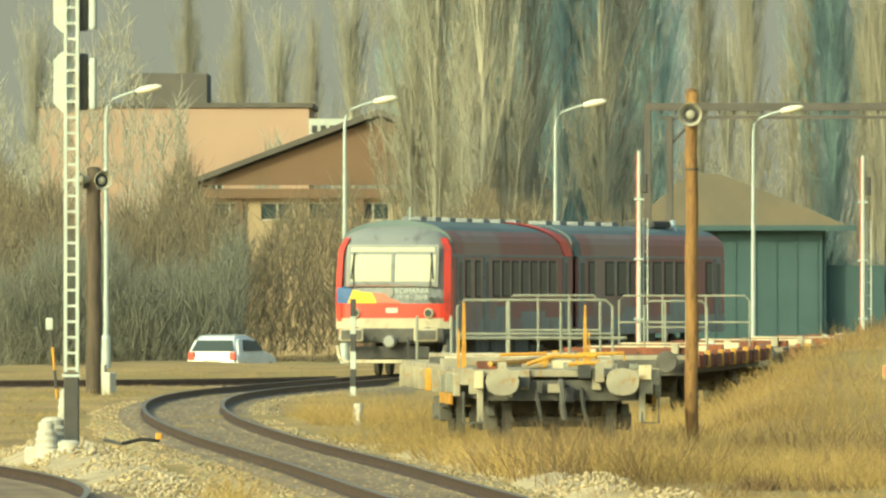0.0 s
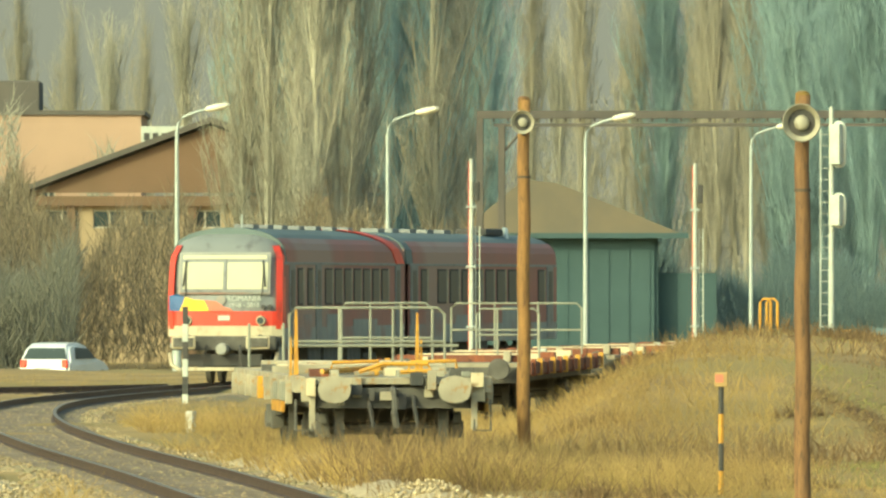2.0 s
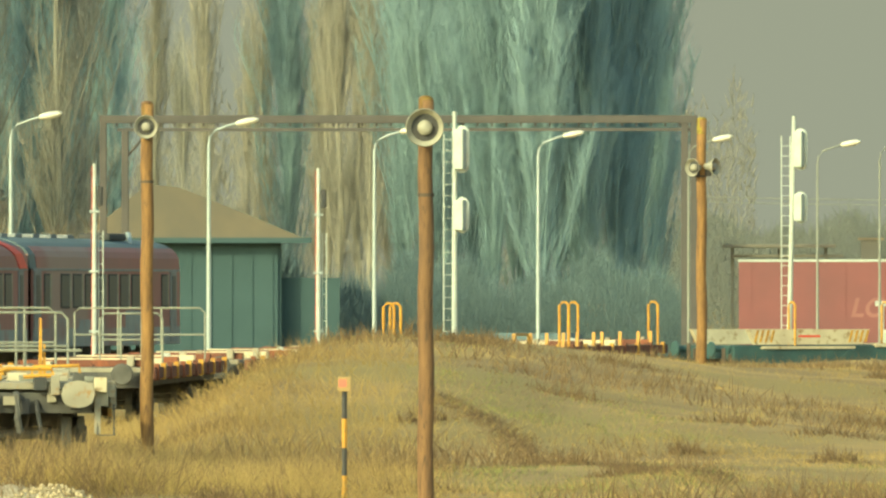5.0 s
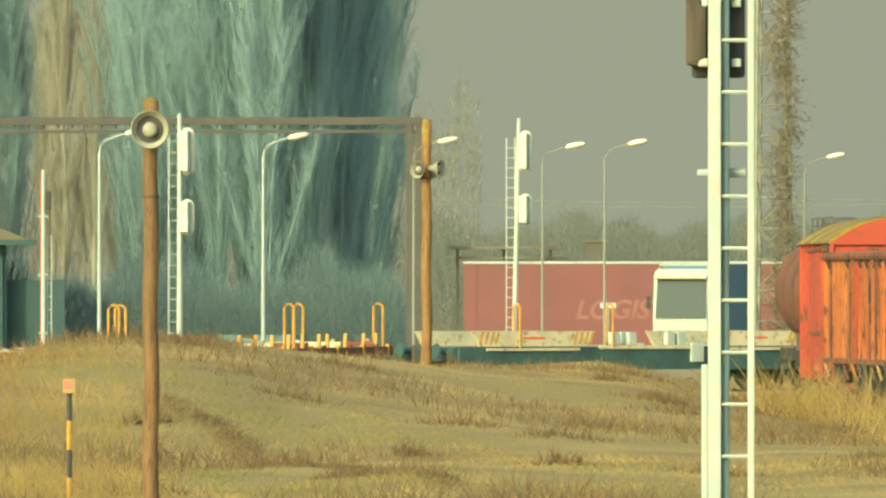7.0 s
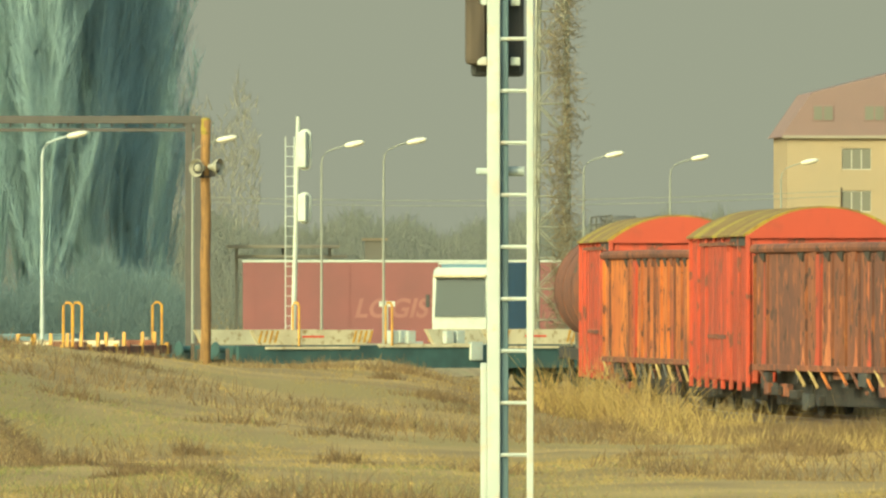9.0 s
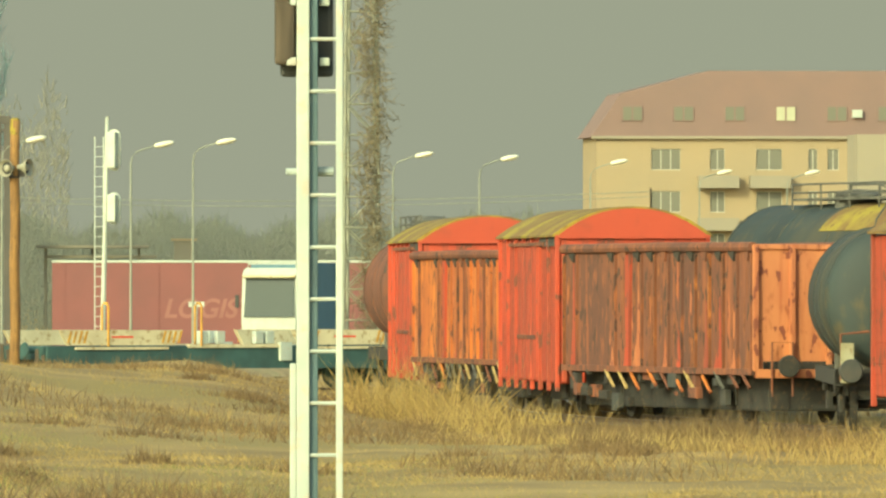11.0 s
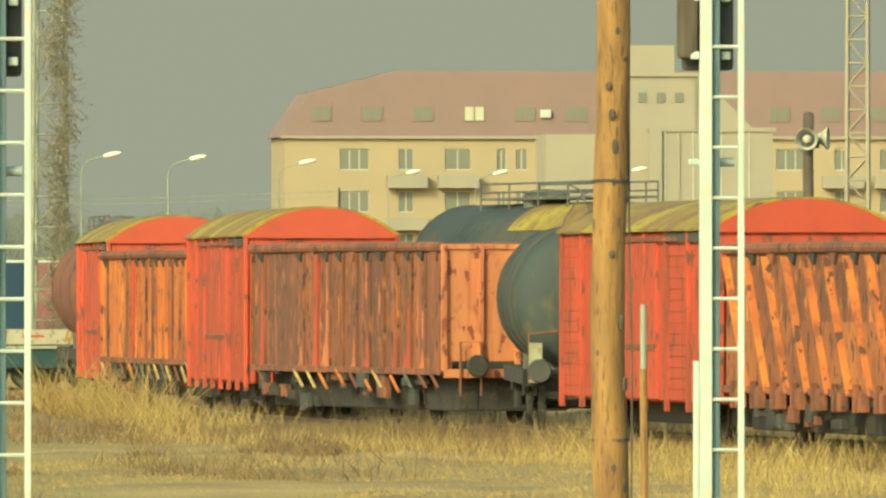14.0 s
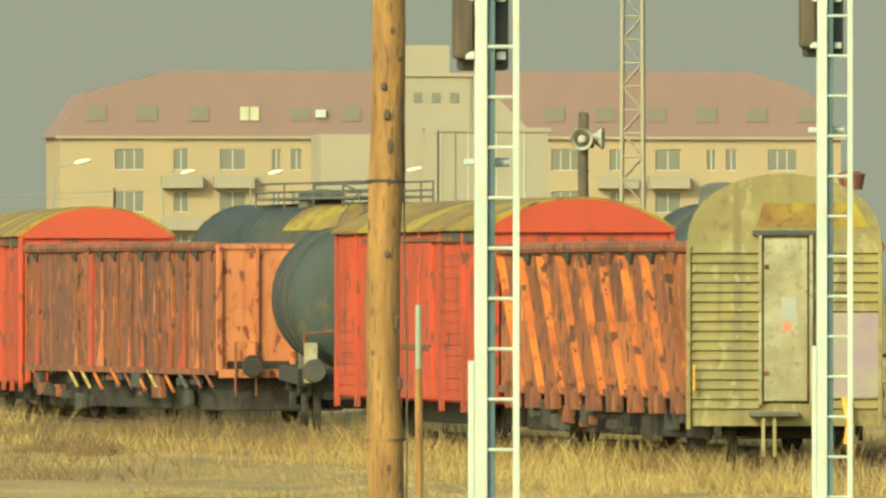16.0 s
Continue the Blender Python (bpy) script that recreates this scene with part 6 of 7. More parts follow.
def build_lorry():
    """A cream lorry with a blue box body, seen from the front over the flat wagons."""
    d = 440
    p = site(2655, d)
    top = thing("lorry", (p.x, p.y, height(p.x, p.y)), 12, "cream lorry with a dark windscreen and a blue box body", "lorry")
    h = up(36, d) - height(p.x, p.y)
    bm = Prism([(0.1, 0.6), (2.1, 0.6), (2.1, h - 0.1), (0.45, h), (0.2, h - 0.25), (0.0, h * 0.55)], -1.12, 1.12, "x")
    bmesh.ops.bevel(bm, geom=[e for e in bm.edges if abs(e.verts[0].co.x - e.verts[1].co.x) < 0.01], offset=0.08, segments=3, affect="EDGES")
    part("cab", bm, "white", top)
    ws = part("windscreen", Prism([(-1.0, h * 0.56), (1.0, h * 0.56), (0.95, h - 0.42), (-0.95, h - 0.42)], -0.03, 0.03), "glass", top)
    ws.matrix_local = Matrix.Translation((0, -0.045, h * 0.55)) @ Matrix.Rotation(-radians(7), 4, "X") @ Matrix.Translation((0, 0, -h * 0.55))
    part("sun_visor", Box((0, 0.0, h - 0.33), (2.1, 0.3, 0.1), 0.03), "flatcream", top)
    part("roof_rail", Tube([(-0.95, 0.6, h - 0.05), (-0.95, 0.5, h + 0.16), (0.95, 0.5, h + 0.16), (0.95, 0.6, h - 0.05)], 0.04, 6), "white", top)
    part("grille", Box((0, 0.0, h * 0.38), (1.3, 0.06, 0.5), 0.02), "black", top)
    part("bumper", Box((0, -0.06, 0.62), (2.3, 0.25, 0.45), 0.05), "flatcream", top)
    for sd in (-1, 1):
        part("headlight", Box((sd * 0.85, -0.03, h * 0.3), (0.35, 0.08, 0.25), 0.03), "white", top)
        part("mirror", Box((sd * 1.3, 0.1, h * 0.7), (0.16, 0.1, 0.5), 0.03), "black", top)
        part("side_glass", Box((sd * 1.115, 0.9, h * 0.72), (0.03, 0.9, 0.7), 0.01), "glass", top)
        for y in (1.1, 6.8):
            wh = part("wheel", Lathe([(-0.15, 0.46), (-0.12, 0.5), (0.12, 0.5), (0.15, 0.46)], (sd * 0.98, y, 0.5), "x", 20), "rubber", top)
            part("rim", Lathe([(-0.16, 0.26), (0.16, 0.26)], (sd * 0.99, y, 0.5), "x", 14), "galv", wh)
    part("chassis", Box((0, 4.8, 0.85), (0.9, 7.0, 0.25), 0.02), "black", top)
    part("box_body", Box((0, 5.5, (h + 1.3) / 2), (2.4, 6.4, h - 0.9), 0.05), "truck_blue", top, "faded blue box body")


build_lorry()


def build_far_bits():
    """Low pale roofs beyond the road, and the cables strung over it."""
    d = 570
    k = d / F
    p = site(2242, d)
    c = thing("far_canopy", (p.x, p.y, -1.2), 0, "long low pale canopy roof beyond the road", "canopy")
    L = 200 * k
    z = up(73, d) + 1.2
    part("roof", Box((L / 2, 0, z), (L, 3, 0.16), 0.02), "buff_wall", c)
    part("lower_roof", Box((L / 2 + 0.4, 0.5, z - 0.5), (L, 3, 0.14), 0.02), "buff_wall", c)
    for x in (0.5, L / 2, L - 0.5):
        part("post", Box((x, 0, z / 2), (0.14, 0.14, z)), "buff_wall", c)
    q = site(2504, d)
    h = thing("far_hut", (q.x, q.y, -1.2), 0, "small cream hut with a flat roof beyond the road", "hut")
    zt = up(89, d) + 1.2
    part("wall", Box((0, 0, zt / 2 - 0.1), (1.0, 1.0, zt - 0.2)), "buff_wall", h)
    part("roof", Box((0, 0, zt - 0.1), (1.3, 1.3, 0.14), 0.02), "cream_wall", h)
    for y0, r in ((324, 0.022), (333, 0.02)):
        a, b = site(2100, 620, up(DATUM - y0, 620)), site(3330, 620, up(DATUM - y0 + 8, 620))
        w = thing("overhead_cable", a, 0, "thin dark overhead cable across the road", "cable", "cables over the road")
        pts = [(b - a) * (i / 12) + Vector((0, 0, -1.0 * math.sin(math.pi * i / 12) * 0.4)) for i in range(13)]
        part("cable", Tube(pts, r, 5), "railgrey", w)
        for t in (0, 12):
            part("cable_post", Tube([(pts[t].x, pts[t].y, -a.z - 1.4), (pts[t].x, pts[t].y, pts[t].z + 0.2)], 0.06, 6), "darkwood", w)


build_far_bits()


# ---- small railside things ----
def build_marker():
    p = site(1573, 147)
    top = thing("marker_post", (p.x, p.y, height(p.x, p.y)), 0, "slim yellow and black striped post with an orange-white lamp box", "marker post")
    z, bands = -0.2, ((0.56, "yellow"), (0.36, "black"), (0.38, "yellow"), (0.36, "black"))
    for h, m in bands:
        part("band", Tube([(0, 0, z), (0, 0, z + h)], 0.035, 8), m, top)
        z += h
    bx = part("lamp_box", Box((0, 0, z + 0.09), (0.17, 0.14, 0.19), 0.012), "strut", top)
    part("red_face", Box((-0.02, -0.075, z + 0.1), (0.1, 0.012, 0.1)), "flagred", bx)


build_marker()


def build_striped_post():
    p = site(625, 245)
    top = thing("striped_post", (p.x, p.y, height(p.x, p.y)), 0, "black and white banded wooden railside post", "marker post")
    z = -0.2
    for k in range(6):
        part("band", Box((0, 0, z + 0.19), (0.12, 0.1, 0.38), 0.008), "white" if k % 2 == 0 else "black", top)
        z += 0.38


build_striped_post()


def build_board_post():
    p = site(97, 245)
    top = thing("board_post", (p.x, p.y, height(p.x, p.y)), 0, "leaning yellow and black post with a small white board", "marker post")
    z, x = -0.3, 0.08
    for h, m in ((0.5, "yellow"), (0.4, "black"), (0.5, "yellow"), (0.4, "black")):
        part("band", Tube([(x, 0, z), (x - 0.09 * h, 0, z + h)], 0.035, 8), m, top)
        z, x = z + h, x - 0.09 * h
    part("board", Box((x - 0.03, -0.03, z + 0.1), (0.16, 0.04, 0.26), 0.02), "white", top)


build_board_post()
for b, d, r, h in ((635, 200, 0.08, 0.3), (1027, 134, 0.12, 0.1), (190, 250, 0.16, 0.4), (180, 252, 0.1, 0.5)):
    p = site(b, d)
    st = thing("marker_stone", (p.x, p.y, height(p.x, p.y)), b % 40, "small pale concrete railside marker stone", "marker stone", "marker stones")
    part("stone", Box((0, 0, h / 2), (2 * r, 1.6 * r, h + 0.2), 0.03), "concrete", st)
for b, d in ((2186, 290), (2248, 293)):
    p = site(b, d)
    st = thing("sleeper_stump", (p.x, p.y, height(p.x, p.y)), 0, "dark upright old sleeper stumps in the grass", "stump", "sleeper stumps")
    part("stump", Box((-0.06, 0, 0.25), (0.1, 0.2, 0.9), 0.02), "darkwood", st)
    part("stump", Box((0.1, 0.05, 0.15), (0.09, 0.2, 0.8), 0.02), "darkwood", st)
p = site(2526, 430)
st = thing("lamp_sign", (p.x, p.y, height(p.x, p.y)), 0, "small white board on a thin post", "sign")
part("post", Tube([(0, 0, -0.3), (0, 0, 3.0)], 0.04, 8), "galv", st)
part("board", Box((0, -0.06, 2.9), (0.6, 0.04, 0.2), 0.01), "white", st)
cable = thing("loose_cable", (0, 0, 0), 0, "black cable lying over the ballast", "cable")
part("cable", Tube([site(185, 168, 0.05), site(215, 166, 0.02), site(250, 168, 0.06), site(280, 172, -0.02)], 0.03, 6), "black", cable)
p = site(281, 171)
part("yellow_plug", Box((p.x, p.y, 0.06), (0.1, 0.1, 0.1), 0.02), "yellow", cable)


def build_pylon(b, d, w, hgt, mat, lab, step):
    p = site(b, d)
    top = thing("lattice_mast", (p.x, p.y, height(p.x, p.y)), 8, lab, "lattice mast")
    for sx in (-1, 1):
        for sy in (-1, 1):
            part("leg", Tube([(sx * w / 2, sy * w / 2, -0.5), (sx * w / 2 * 0.8, sy * w / 2 * 0.8, hgt)], 0.055, 5), mat, top)
    n = int(hgt / step)
    for k in range(n):
        z0, z1 = k * step, (k + 1) * step
        q0, q1 = w / 2 * (1 - 0.2 * z0 / hgt), w / 2 * (1 - 0.2 * z1 / hgt)
        a, c = (-1, 1) if k % 2 else (1, -1)
        for sy in (-1, 1):
            part("brace", Tube([(a * q0, sy * q0, z0), (c * q1, sy * q1, z1)], 0.022, 4), mat, top)
            part("brace", Tube([(sy * q0, a * q0, z0), (sy * q1, c * q1, z1)], 0.022, 4), mat, top)
        part("cross_bar", Tube([(-q1, -q1, z1), (q1, -q1, z1)], 0.03, 4), mat, top)
    return top


PYL = build_pylon(2818, 330, 0.98, 13.5, "railgrey", "grey lattice mast overgrown with dry creeper", 0.9)
build_pylon(4247, 300, 0.62, 14, "buff_wall", "slim pale lattice mast behind the wagons", 0.62)


# ---- plants: twig clouds made with numpy ----
def twig_mesh(name, starts, dirs, lens, radii, bend, mat, segs=3):
    """Many thin tapered three-sided twigs as one mesh. All arguments are arrays, one row a twig."""
    n = len(starts)
    dirs = dirs / np.linalg.norm(dirs, axis=1, keepdims=True)
    ref = np.tile([0.31, 0.87, 0.21], (n, 1))
    a = np.cross(dirs, ref)
    a /= np.linalg.norm(a, axis=1, keepdims=True)
    b = np.cross(dirs, a)
    rings = []
    for k in range(segs + 1):
        t = k / segs
        c = starts + dirs * (lens * t)[:, None] + bend * (lens * t * t)[:, None]
        if k == segs:
            rings.append(c)
            break
        r = radii * (1 - 0.8 * t)
        for j in range(3):
            ang = j * math.tau / 3
            rings.append(c + (a * math.cos(ang) + b * math.sin(ang)) * r[:, None])
    v = np.stack(rings, axis=1).reshape(-1, 3)
    per = 3 * segs + 1
    f = []
    for k in range(segs - 1):
        for j in range(3):
            p, q = k * 3 + j, k * 3 + (j + 1) % 3
            f += [(p, q, q + 3), (p, q + 3, p + 3)]
    f += [(3 * segs - 3 + j, 3 * segs - 3 + (j + 1) % 3, 3 * segs) for j in range(3)]
    faces = (np.array(f)[None] + (np.arange(n) * per)[:, None, None]).reshape(-1, 3)
    me = bpy.data.meshes.new(name)
    me.vertices.add(len(v))
    me.vertices.foreach_set("co", v.astype(np.float32).ravel())
    me.loops.add(faces.size)
    me.loops.foreach_set("vertex_index", faces.astype(np.int32).ravel())
    me.polygons.add(len(faces))
    me.polygons.foreach_set("loop_start", np.arange(0, faces.size, 3, dtype=np.int32))
    me.update(calc_edges=True)
    me.materials.append(M[mat])
    return me


def build_poplar(seed, hgt, rad, mat, lab, limbs=60, twigs=16, thick=1.0):
    """A bare columnar poplar: trunk, steep limbs that hug the trunk, and sprays of upright twigs."""
    rng = np.random.default_rng(seed)
    top = thing("poplar_tree", (0, 0, 0), 0, lab, "tree", "poplars behind the yard")
    n = 9
    part("trunk", Tube([(0.15 * math.sin(k + seed), 0.12 * math.cos(1.3 * k + seed), -0.5 + hgt * 0.92 * k / n) for k in range(n + 1)], [0.2 * (1 - 0.9 * k / n) + 0.02 for k in range(n + 1)], 8), mat, top)
    az = rng.uniform(0, math.tau, limbs)
    z0 = rng.uniform(0.04, 0.7, limbs) * hgt
    ln = rng.uniform(0.16, 0.4, limbs) * hgt * (1 - 0.3 * z0 / hgt)
    out = rng.uniform(0.06, 0.3, limbs) * rad / 2.2
    st = np.stack([0.1 * np.cos(az), 0.1 * np.sin(az), z0], 1)
    dr = np.stack([np.cos(az) * out, np.sin(az) * out, np.ones(limbs)], 1)
    bend = np.stack([-0.08 * np.cos(az), -0.08 * np.sin(az), np.zeros(limbs)], 1) * rng.uniform(-0.6, 1.4, (limbs, 1))
    lm = twig_mesh("limbs", st, dr, ln, 0.05 * thick * rng.uniform(0.5, 1.3, limbs), bend, mat, 5)
    o = tagged(new("branchwork", lm), kind="stuff")
    o.parent = top
    # sprays
    m = int(limbs * twigs * 2.4)
    i = rng.integers(0, limbs, m)
    t = rng.uniform(0.12, 1.0, m)
    dn = dr / np.linalg.norm(dr, axis=1, keepdims=True)
    base = st[i] + dn[i] * (ln[i] * t)[:, None] + bend[i] * (ln[i] * t * t)[:, None]
    a2 = rng.uniform(0, math.tau, m)
    sp = rng.uniform(0.15, 0.75, m)
    d2 = np.stack([np.cos(a2) * sp, np.sin(a2) * sp, np.ones(m)], 1)
    l2 = rng.uniform(0.7, 2.3, m)
    b2 = np.stack([-0.2 * np.cos(a2) * sp, -0.2 * np.sin(a2) * sp, rng.uniform(0, 0.2, m)], 1)
    me = twig_mesh("crown", base, d2, l2, 0.0125 * thick * rng.uniform(0.7, 1.5, m), b2, mat, 2)
    o = tagged(new("crown", me), kind="stuff")
    o.parent = top
    # fine ends
    k = m * 3
    i = rng.integers(0, m, k)
    t = rng.uniform(0.3, 1.0, k)
    d2n = d2 / np.linalg.norm(d2, axis=1, keepdims=True)
    base = base[i] + d2n[i] * (l2[i] * t)[:, None] + b2[i] * (l2[i] * t * t)[:, None]
    a3 = rng.uniform(0, math.tau, k)
    sp = rng.uniform(0.3, 1.1, k)
    me = twig_mesh("fine_twigs", base, np.stack([np.cos(a3) * sp, np.sin(a3) * sp, np.ones(k)], 1), rng.uniform(0.4, 1.3, k), np.full(k, 0.0085 * thick), np.zeros((k, 3)), mat, 1)
    o = tagged(new("twig_spray", me), kind="stuff")
    o.parent = top
    return top


def plant(kinds, spots, g=-1.2):
    """Puts copies of the kinds at (bearing, range, scale) spots."""
    used = set()
    rnd = random.Random(8)
    for n_, (b, d, s, kd) in enumerate(spots):
        p = site(b, d, g)
        m = Matrix.Translation(p) @ Matrix.Rotation(rnd.uniform(0, 6.28), 4, "Z")
        src = kinds[kd]
        if kd not in used:
            src.matrix_world = m
            src.scale = (s, s, s)
            used.add(kd)
        else:
            c = copy_thing(src, m)
            c.scale = (s, s, s)


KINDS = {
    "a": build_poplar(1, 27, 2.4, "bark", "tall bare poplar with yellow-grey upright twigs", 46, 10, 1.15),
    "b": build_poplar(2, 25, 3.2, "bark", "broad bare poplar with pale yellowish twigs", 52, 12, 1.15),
    "c": build_poplar(3, 28, 2.0, "bark_shade", "tall bare poplar of dense upright twigs coloured as teal shade", 80, 22),
    "d": build_poplar(4, 27, 2.6, "bark_shade", "bare poplar with twigs in the blue-grey of hazy shade", 80, 20),
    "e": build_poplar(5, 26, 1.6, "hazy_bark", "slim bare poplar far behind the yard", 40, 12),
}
rnd = random.Random(21)
SPOTS = []
# clumps along the yard's far edge: first bearing, last bearing, how many, range, the kinds in turn
# the teal row at range 548 fills the gaps between pale crowns with shade colour
for b0, b1, n_, d, ks in ((735, 935, 6, 505, "babaab"), (955, 1040, 3, 524, "cdc"), (1068, 1112, 2, 512, "ba"), (1145, 1146, 1, 530, "c"), (750, 1130, 7, 548, "cdcddcd"),
                          (1240, 1425, 3, 645, "eee"), (1470, 1471, 1, 640, "d"), (1540, 1650, 5, 640, "eeeee"), (1672, 1750, 3, 558, "dcd"),
                          (1790, 2086, 8, 544, "cdcdcdcd"), (1815, 2065, 4, 574, "dccc"), (2125, 2126, 1, 560, "d"),
                          (60, 330, 2, 800, "ae"), (420, 690, 5, 805, "eaeae"), (1290, 1520, 3, 880, "aea")):
    for i in range(n_):
        b = b0 + (b1 - b0) * i / max(1, n_ - 1)
        SPOTS.append((b + rnd.uniform(-6, 6), d + rnd.uniform(-8, 8), rnd.uniform(0.93, 1.06), ks[i % len(ks)]))
plant(KINDS, SPOTS)


def build_scrub(name, n, bearing, rng_d, hgt, mat, lab, seed, z=-1.3, thick=0.03, steep=1.0, tall_var=0.6):
    """Bare bushes as one cloud of twigs standing over a stretch of ground."""
    rng = np.random.default_rng(seed)
    b = rng.uniform(*bearing, n)
    d = rng.uniform(*rng_d, n)
    a = (b - MID) / F
    # uneven tops: low frequency waves of the bearing
    wave = 1 + tall_var * 0.5 * (np.sin(b * 0.021 + seed) + 0.6 * np.sin(b * 0.057 + 2 * seed)) * 0.6
    zz = rng.uniform(0, 1, n) ** 0.8 * hgt * wave
    st = np.stack([d * np.sin(a), d * np.cos(a), z + zz], 1)
    az = rng.uniform(0, math.tau, n)
    sp = rng.uniform(0.1, 1.0, n)
    dr = np.stack([np.cos(az) * sp, np.sin(az) * sp, np.full(n, steep)], 1)
    me = twig_mesh(name, st, dr, rng.uniform(0.5, 1.8, n), np.full(n, thick) * rng.uniform(0.6, 1.4, n), rng.uniform(-0.15, 0.15, (n, 3)), mat, 2)
    return tagged(new(name, me), lab, "bushes", kind="stuff")


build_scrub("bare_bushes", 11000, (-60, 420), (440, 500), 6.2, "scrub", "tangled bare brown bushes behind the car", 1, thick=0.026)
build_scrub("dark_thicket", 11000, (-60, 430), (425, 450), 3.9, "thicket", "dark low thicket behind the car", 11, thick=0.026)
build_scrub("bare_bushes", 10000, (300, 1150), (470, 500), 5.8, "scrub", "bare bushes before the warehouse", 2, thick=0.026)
build_scrub("bare_bushes", 16000, (1440, 2170), (480, 530), 3.9, "shade_twig", "bare bushes under the poplars, coloured as teal shade", 3, thick=0.02)
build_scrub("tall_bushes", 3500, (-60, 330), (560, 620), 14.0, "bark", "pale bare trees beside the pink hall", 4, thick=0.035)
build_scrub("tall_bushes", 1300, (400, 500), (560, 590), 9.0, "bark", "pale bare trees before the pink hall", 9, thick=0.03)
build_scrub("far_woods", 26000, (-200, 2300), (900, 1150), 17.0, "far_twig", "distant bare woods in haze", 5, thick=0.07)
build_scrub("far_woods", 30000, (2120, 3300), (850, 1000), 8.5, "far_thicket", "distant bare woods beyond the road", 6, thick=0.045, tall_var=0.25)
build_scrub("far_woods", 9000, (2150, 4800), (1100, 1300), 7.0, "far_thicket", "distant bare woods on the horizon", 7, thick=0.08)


def build_creeper():
    """Dry creeper that has climbed the right side of the lattice mast."""
    rng = np.random.default_rng(12)
    n = 3000
    p = site(2836, 329)
    z = rng.uniform(0, 13.5, n)
    st = np.stack([p.x + rng.normal(0, 0.24, n) + 0.1 * np.sin(z * 1.7), p.y + rng.normal(0, 0.4, n), z - 0.6], 1)
    dr = rng.normal(0, 1, (n, 3)) + np.array([0.25, 0, -0.25])
    me = twig_mesh("dry_creeper", st, dr, rng.uniform(0.15, 0.55, n), np.full(n, 0.015), np.zeros((n, 3)), "scrub", 2)
    tagged(new("dry_creeper", me), "dry brown creeper hanging on the lattice mast", "creeper", kind="stuff")


build_creeper()


# ---- grass ----
def dist_to(line, x, y):
    """Arrays: the least distance to a line's points."""
    best = np.full(len(x), 1e9)
    for p in line[::2]:
        best = np.minimum(best, (x - p.x) ** 2 + (y - p.y) ** 2)
    return np.sqrt(best)


def patch(x, y, f, k):
    """Smooth patchiness between 0 and 1."""
    return 0.5 + 0.25 * (np.sin(x * f + 1.3 * k + 2 * np.sin(y * f * 0.31)) + np.sin(y * f * 0.47 + x * f * 0.6 + k))


def grass(name, n, d0, d1, b0, b1, hgt, mat, lab, seed, lean=0.35, rad=0.008, keep=None, clump=0.0):
    rng = np.random.default_rng(seed)
    d = d0 * (d1 / d0) ** rng.uniform(0, 1, n)
    b = rng.uniform(b0, b1, n)
    a = (b - MID) / F
    x, y = d * np.sin(a), d * np.cos(a)
    if clump:
        x, y = x + rng.normal(0, 0.1, n), y + rng.normal(0, 0.1, n)
    ok = dist_to(MAIN, x, y) > 2.1
    ok &= (dist_to(BRANCH, x, y) > 1.6) & (dist_to(LEFT, x, y) > 1.9)
    if b0 > 300 and b1 < 4000:
        # thins out towards both ends
        ok &= rng.uniform(0, 1, n) < np.clip(np.minimum((b - b0) / 120, (b1 - b) / 420), 0, 1)
    if keep:
        ok &= keep(x, y, rng)
    x, y = x[ok], y[ok]
    n = len(x)
    z = np.array([height(float(p), float(q)) for p, q in zip(x, y)])
    st = np.stack([x, y, z - 0.03], 1)
    tall = hgt * rng.uniform(0.35, 1.0, n) * (0.55 + 0.9 * patch(x, y, 0.45, seed))
    az = rng.uniform(0, math.tau, n)
    sp = rng.uniform(0.05, lean, n)
    dr = np.stack([np.cos(az) * sp, np.sin(az) * sp, np.ones(n)], 1)
    bend = np.stack([np.cos(az) * 0.25, np.sin(az) * 0.25, -0.08 * np.ones(n)], 1) * rng.uniform(0, 1, (n, 1))
    me = twig_mesh(name, st, dr, tall, rad * rng.uniform(0.6, 1.5, n), bend, mat, 1 if hgt < 0.3 else 2)
    return tagged(new(name, me), lab, "grass", kind="stuff")


grass("dry_grass", 260000, 124, 330, 0, 4760, 0.17, "grass", "short matted dry yellow winter grass", 1, rad=0.009, lean=2.4)
grass("tall_grass", 52000, 128, 215, 380, 1800, 0.6, "grass", "tall dry grass round the flat wagons", 2, lean=1.3, rad=0.0062, keep=lambda x, y, r: patch(x, y, 0.3, 5) > 0.32)
grass("tall_grass", 14000, 135, 215, 2950, 4760, 0.42, "straw", "tall straw-coloured grass before the freight wagons", 3, lean=0.6, rad=0.011, keep=lambda x, y, r: dist_to(FREIGHT, x, y) < 7)
grass("brown_weeds", 30000, 140, 300, 1000, 3500, 0.5, "weed", "patches of dead brown weeds", 4, lean=0.9, rad=0.012, keep=lambda x, y, r: patch(x, y, 0.38, 2) > 0.7)
grass("brown_weeds", 4500, 170, 250, 2650, 3900, 0.45, "weed", "dead brown weeds round the freight wagons", 14, lean=0.9, rad=0.012, keep=lambda x, y, r: (dist_to(FREIGHT, x, y) < 8) & (patch(x, y, 0.5, 3) > 0.45))
grass("tall_weeds", 60000, 178, 214, 3080, 3640, 0.75, "weed", "olive-brown weeds along the freight track", 45, lean=0.9, rad=0.009, keep=lambda x, y, r: (dist_to(FREIGHT, x, y) < 3.8) & (dist_to(FREIGHT, x, y) > 1.2) & (patch(x, y, 0.7, 4) > 0.3))
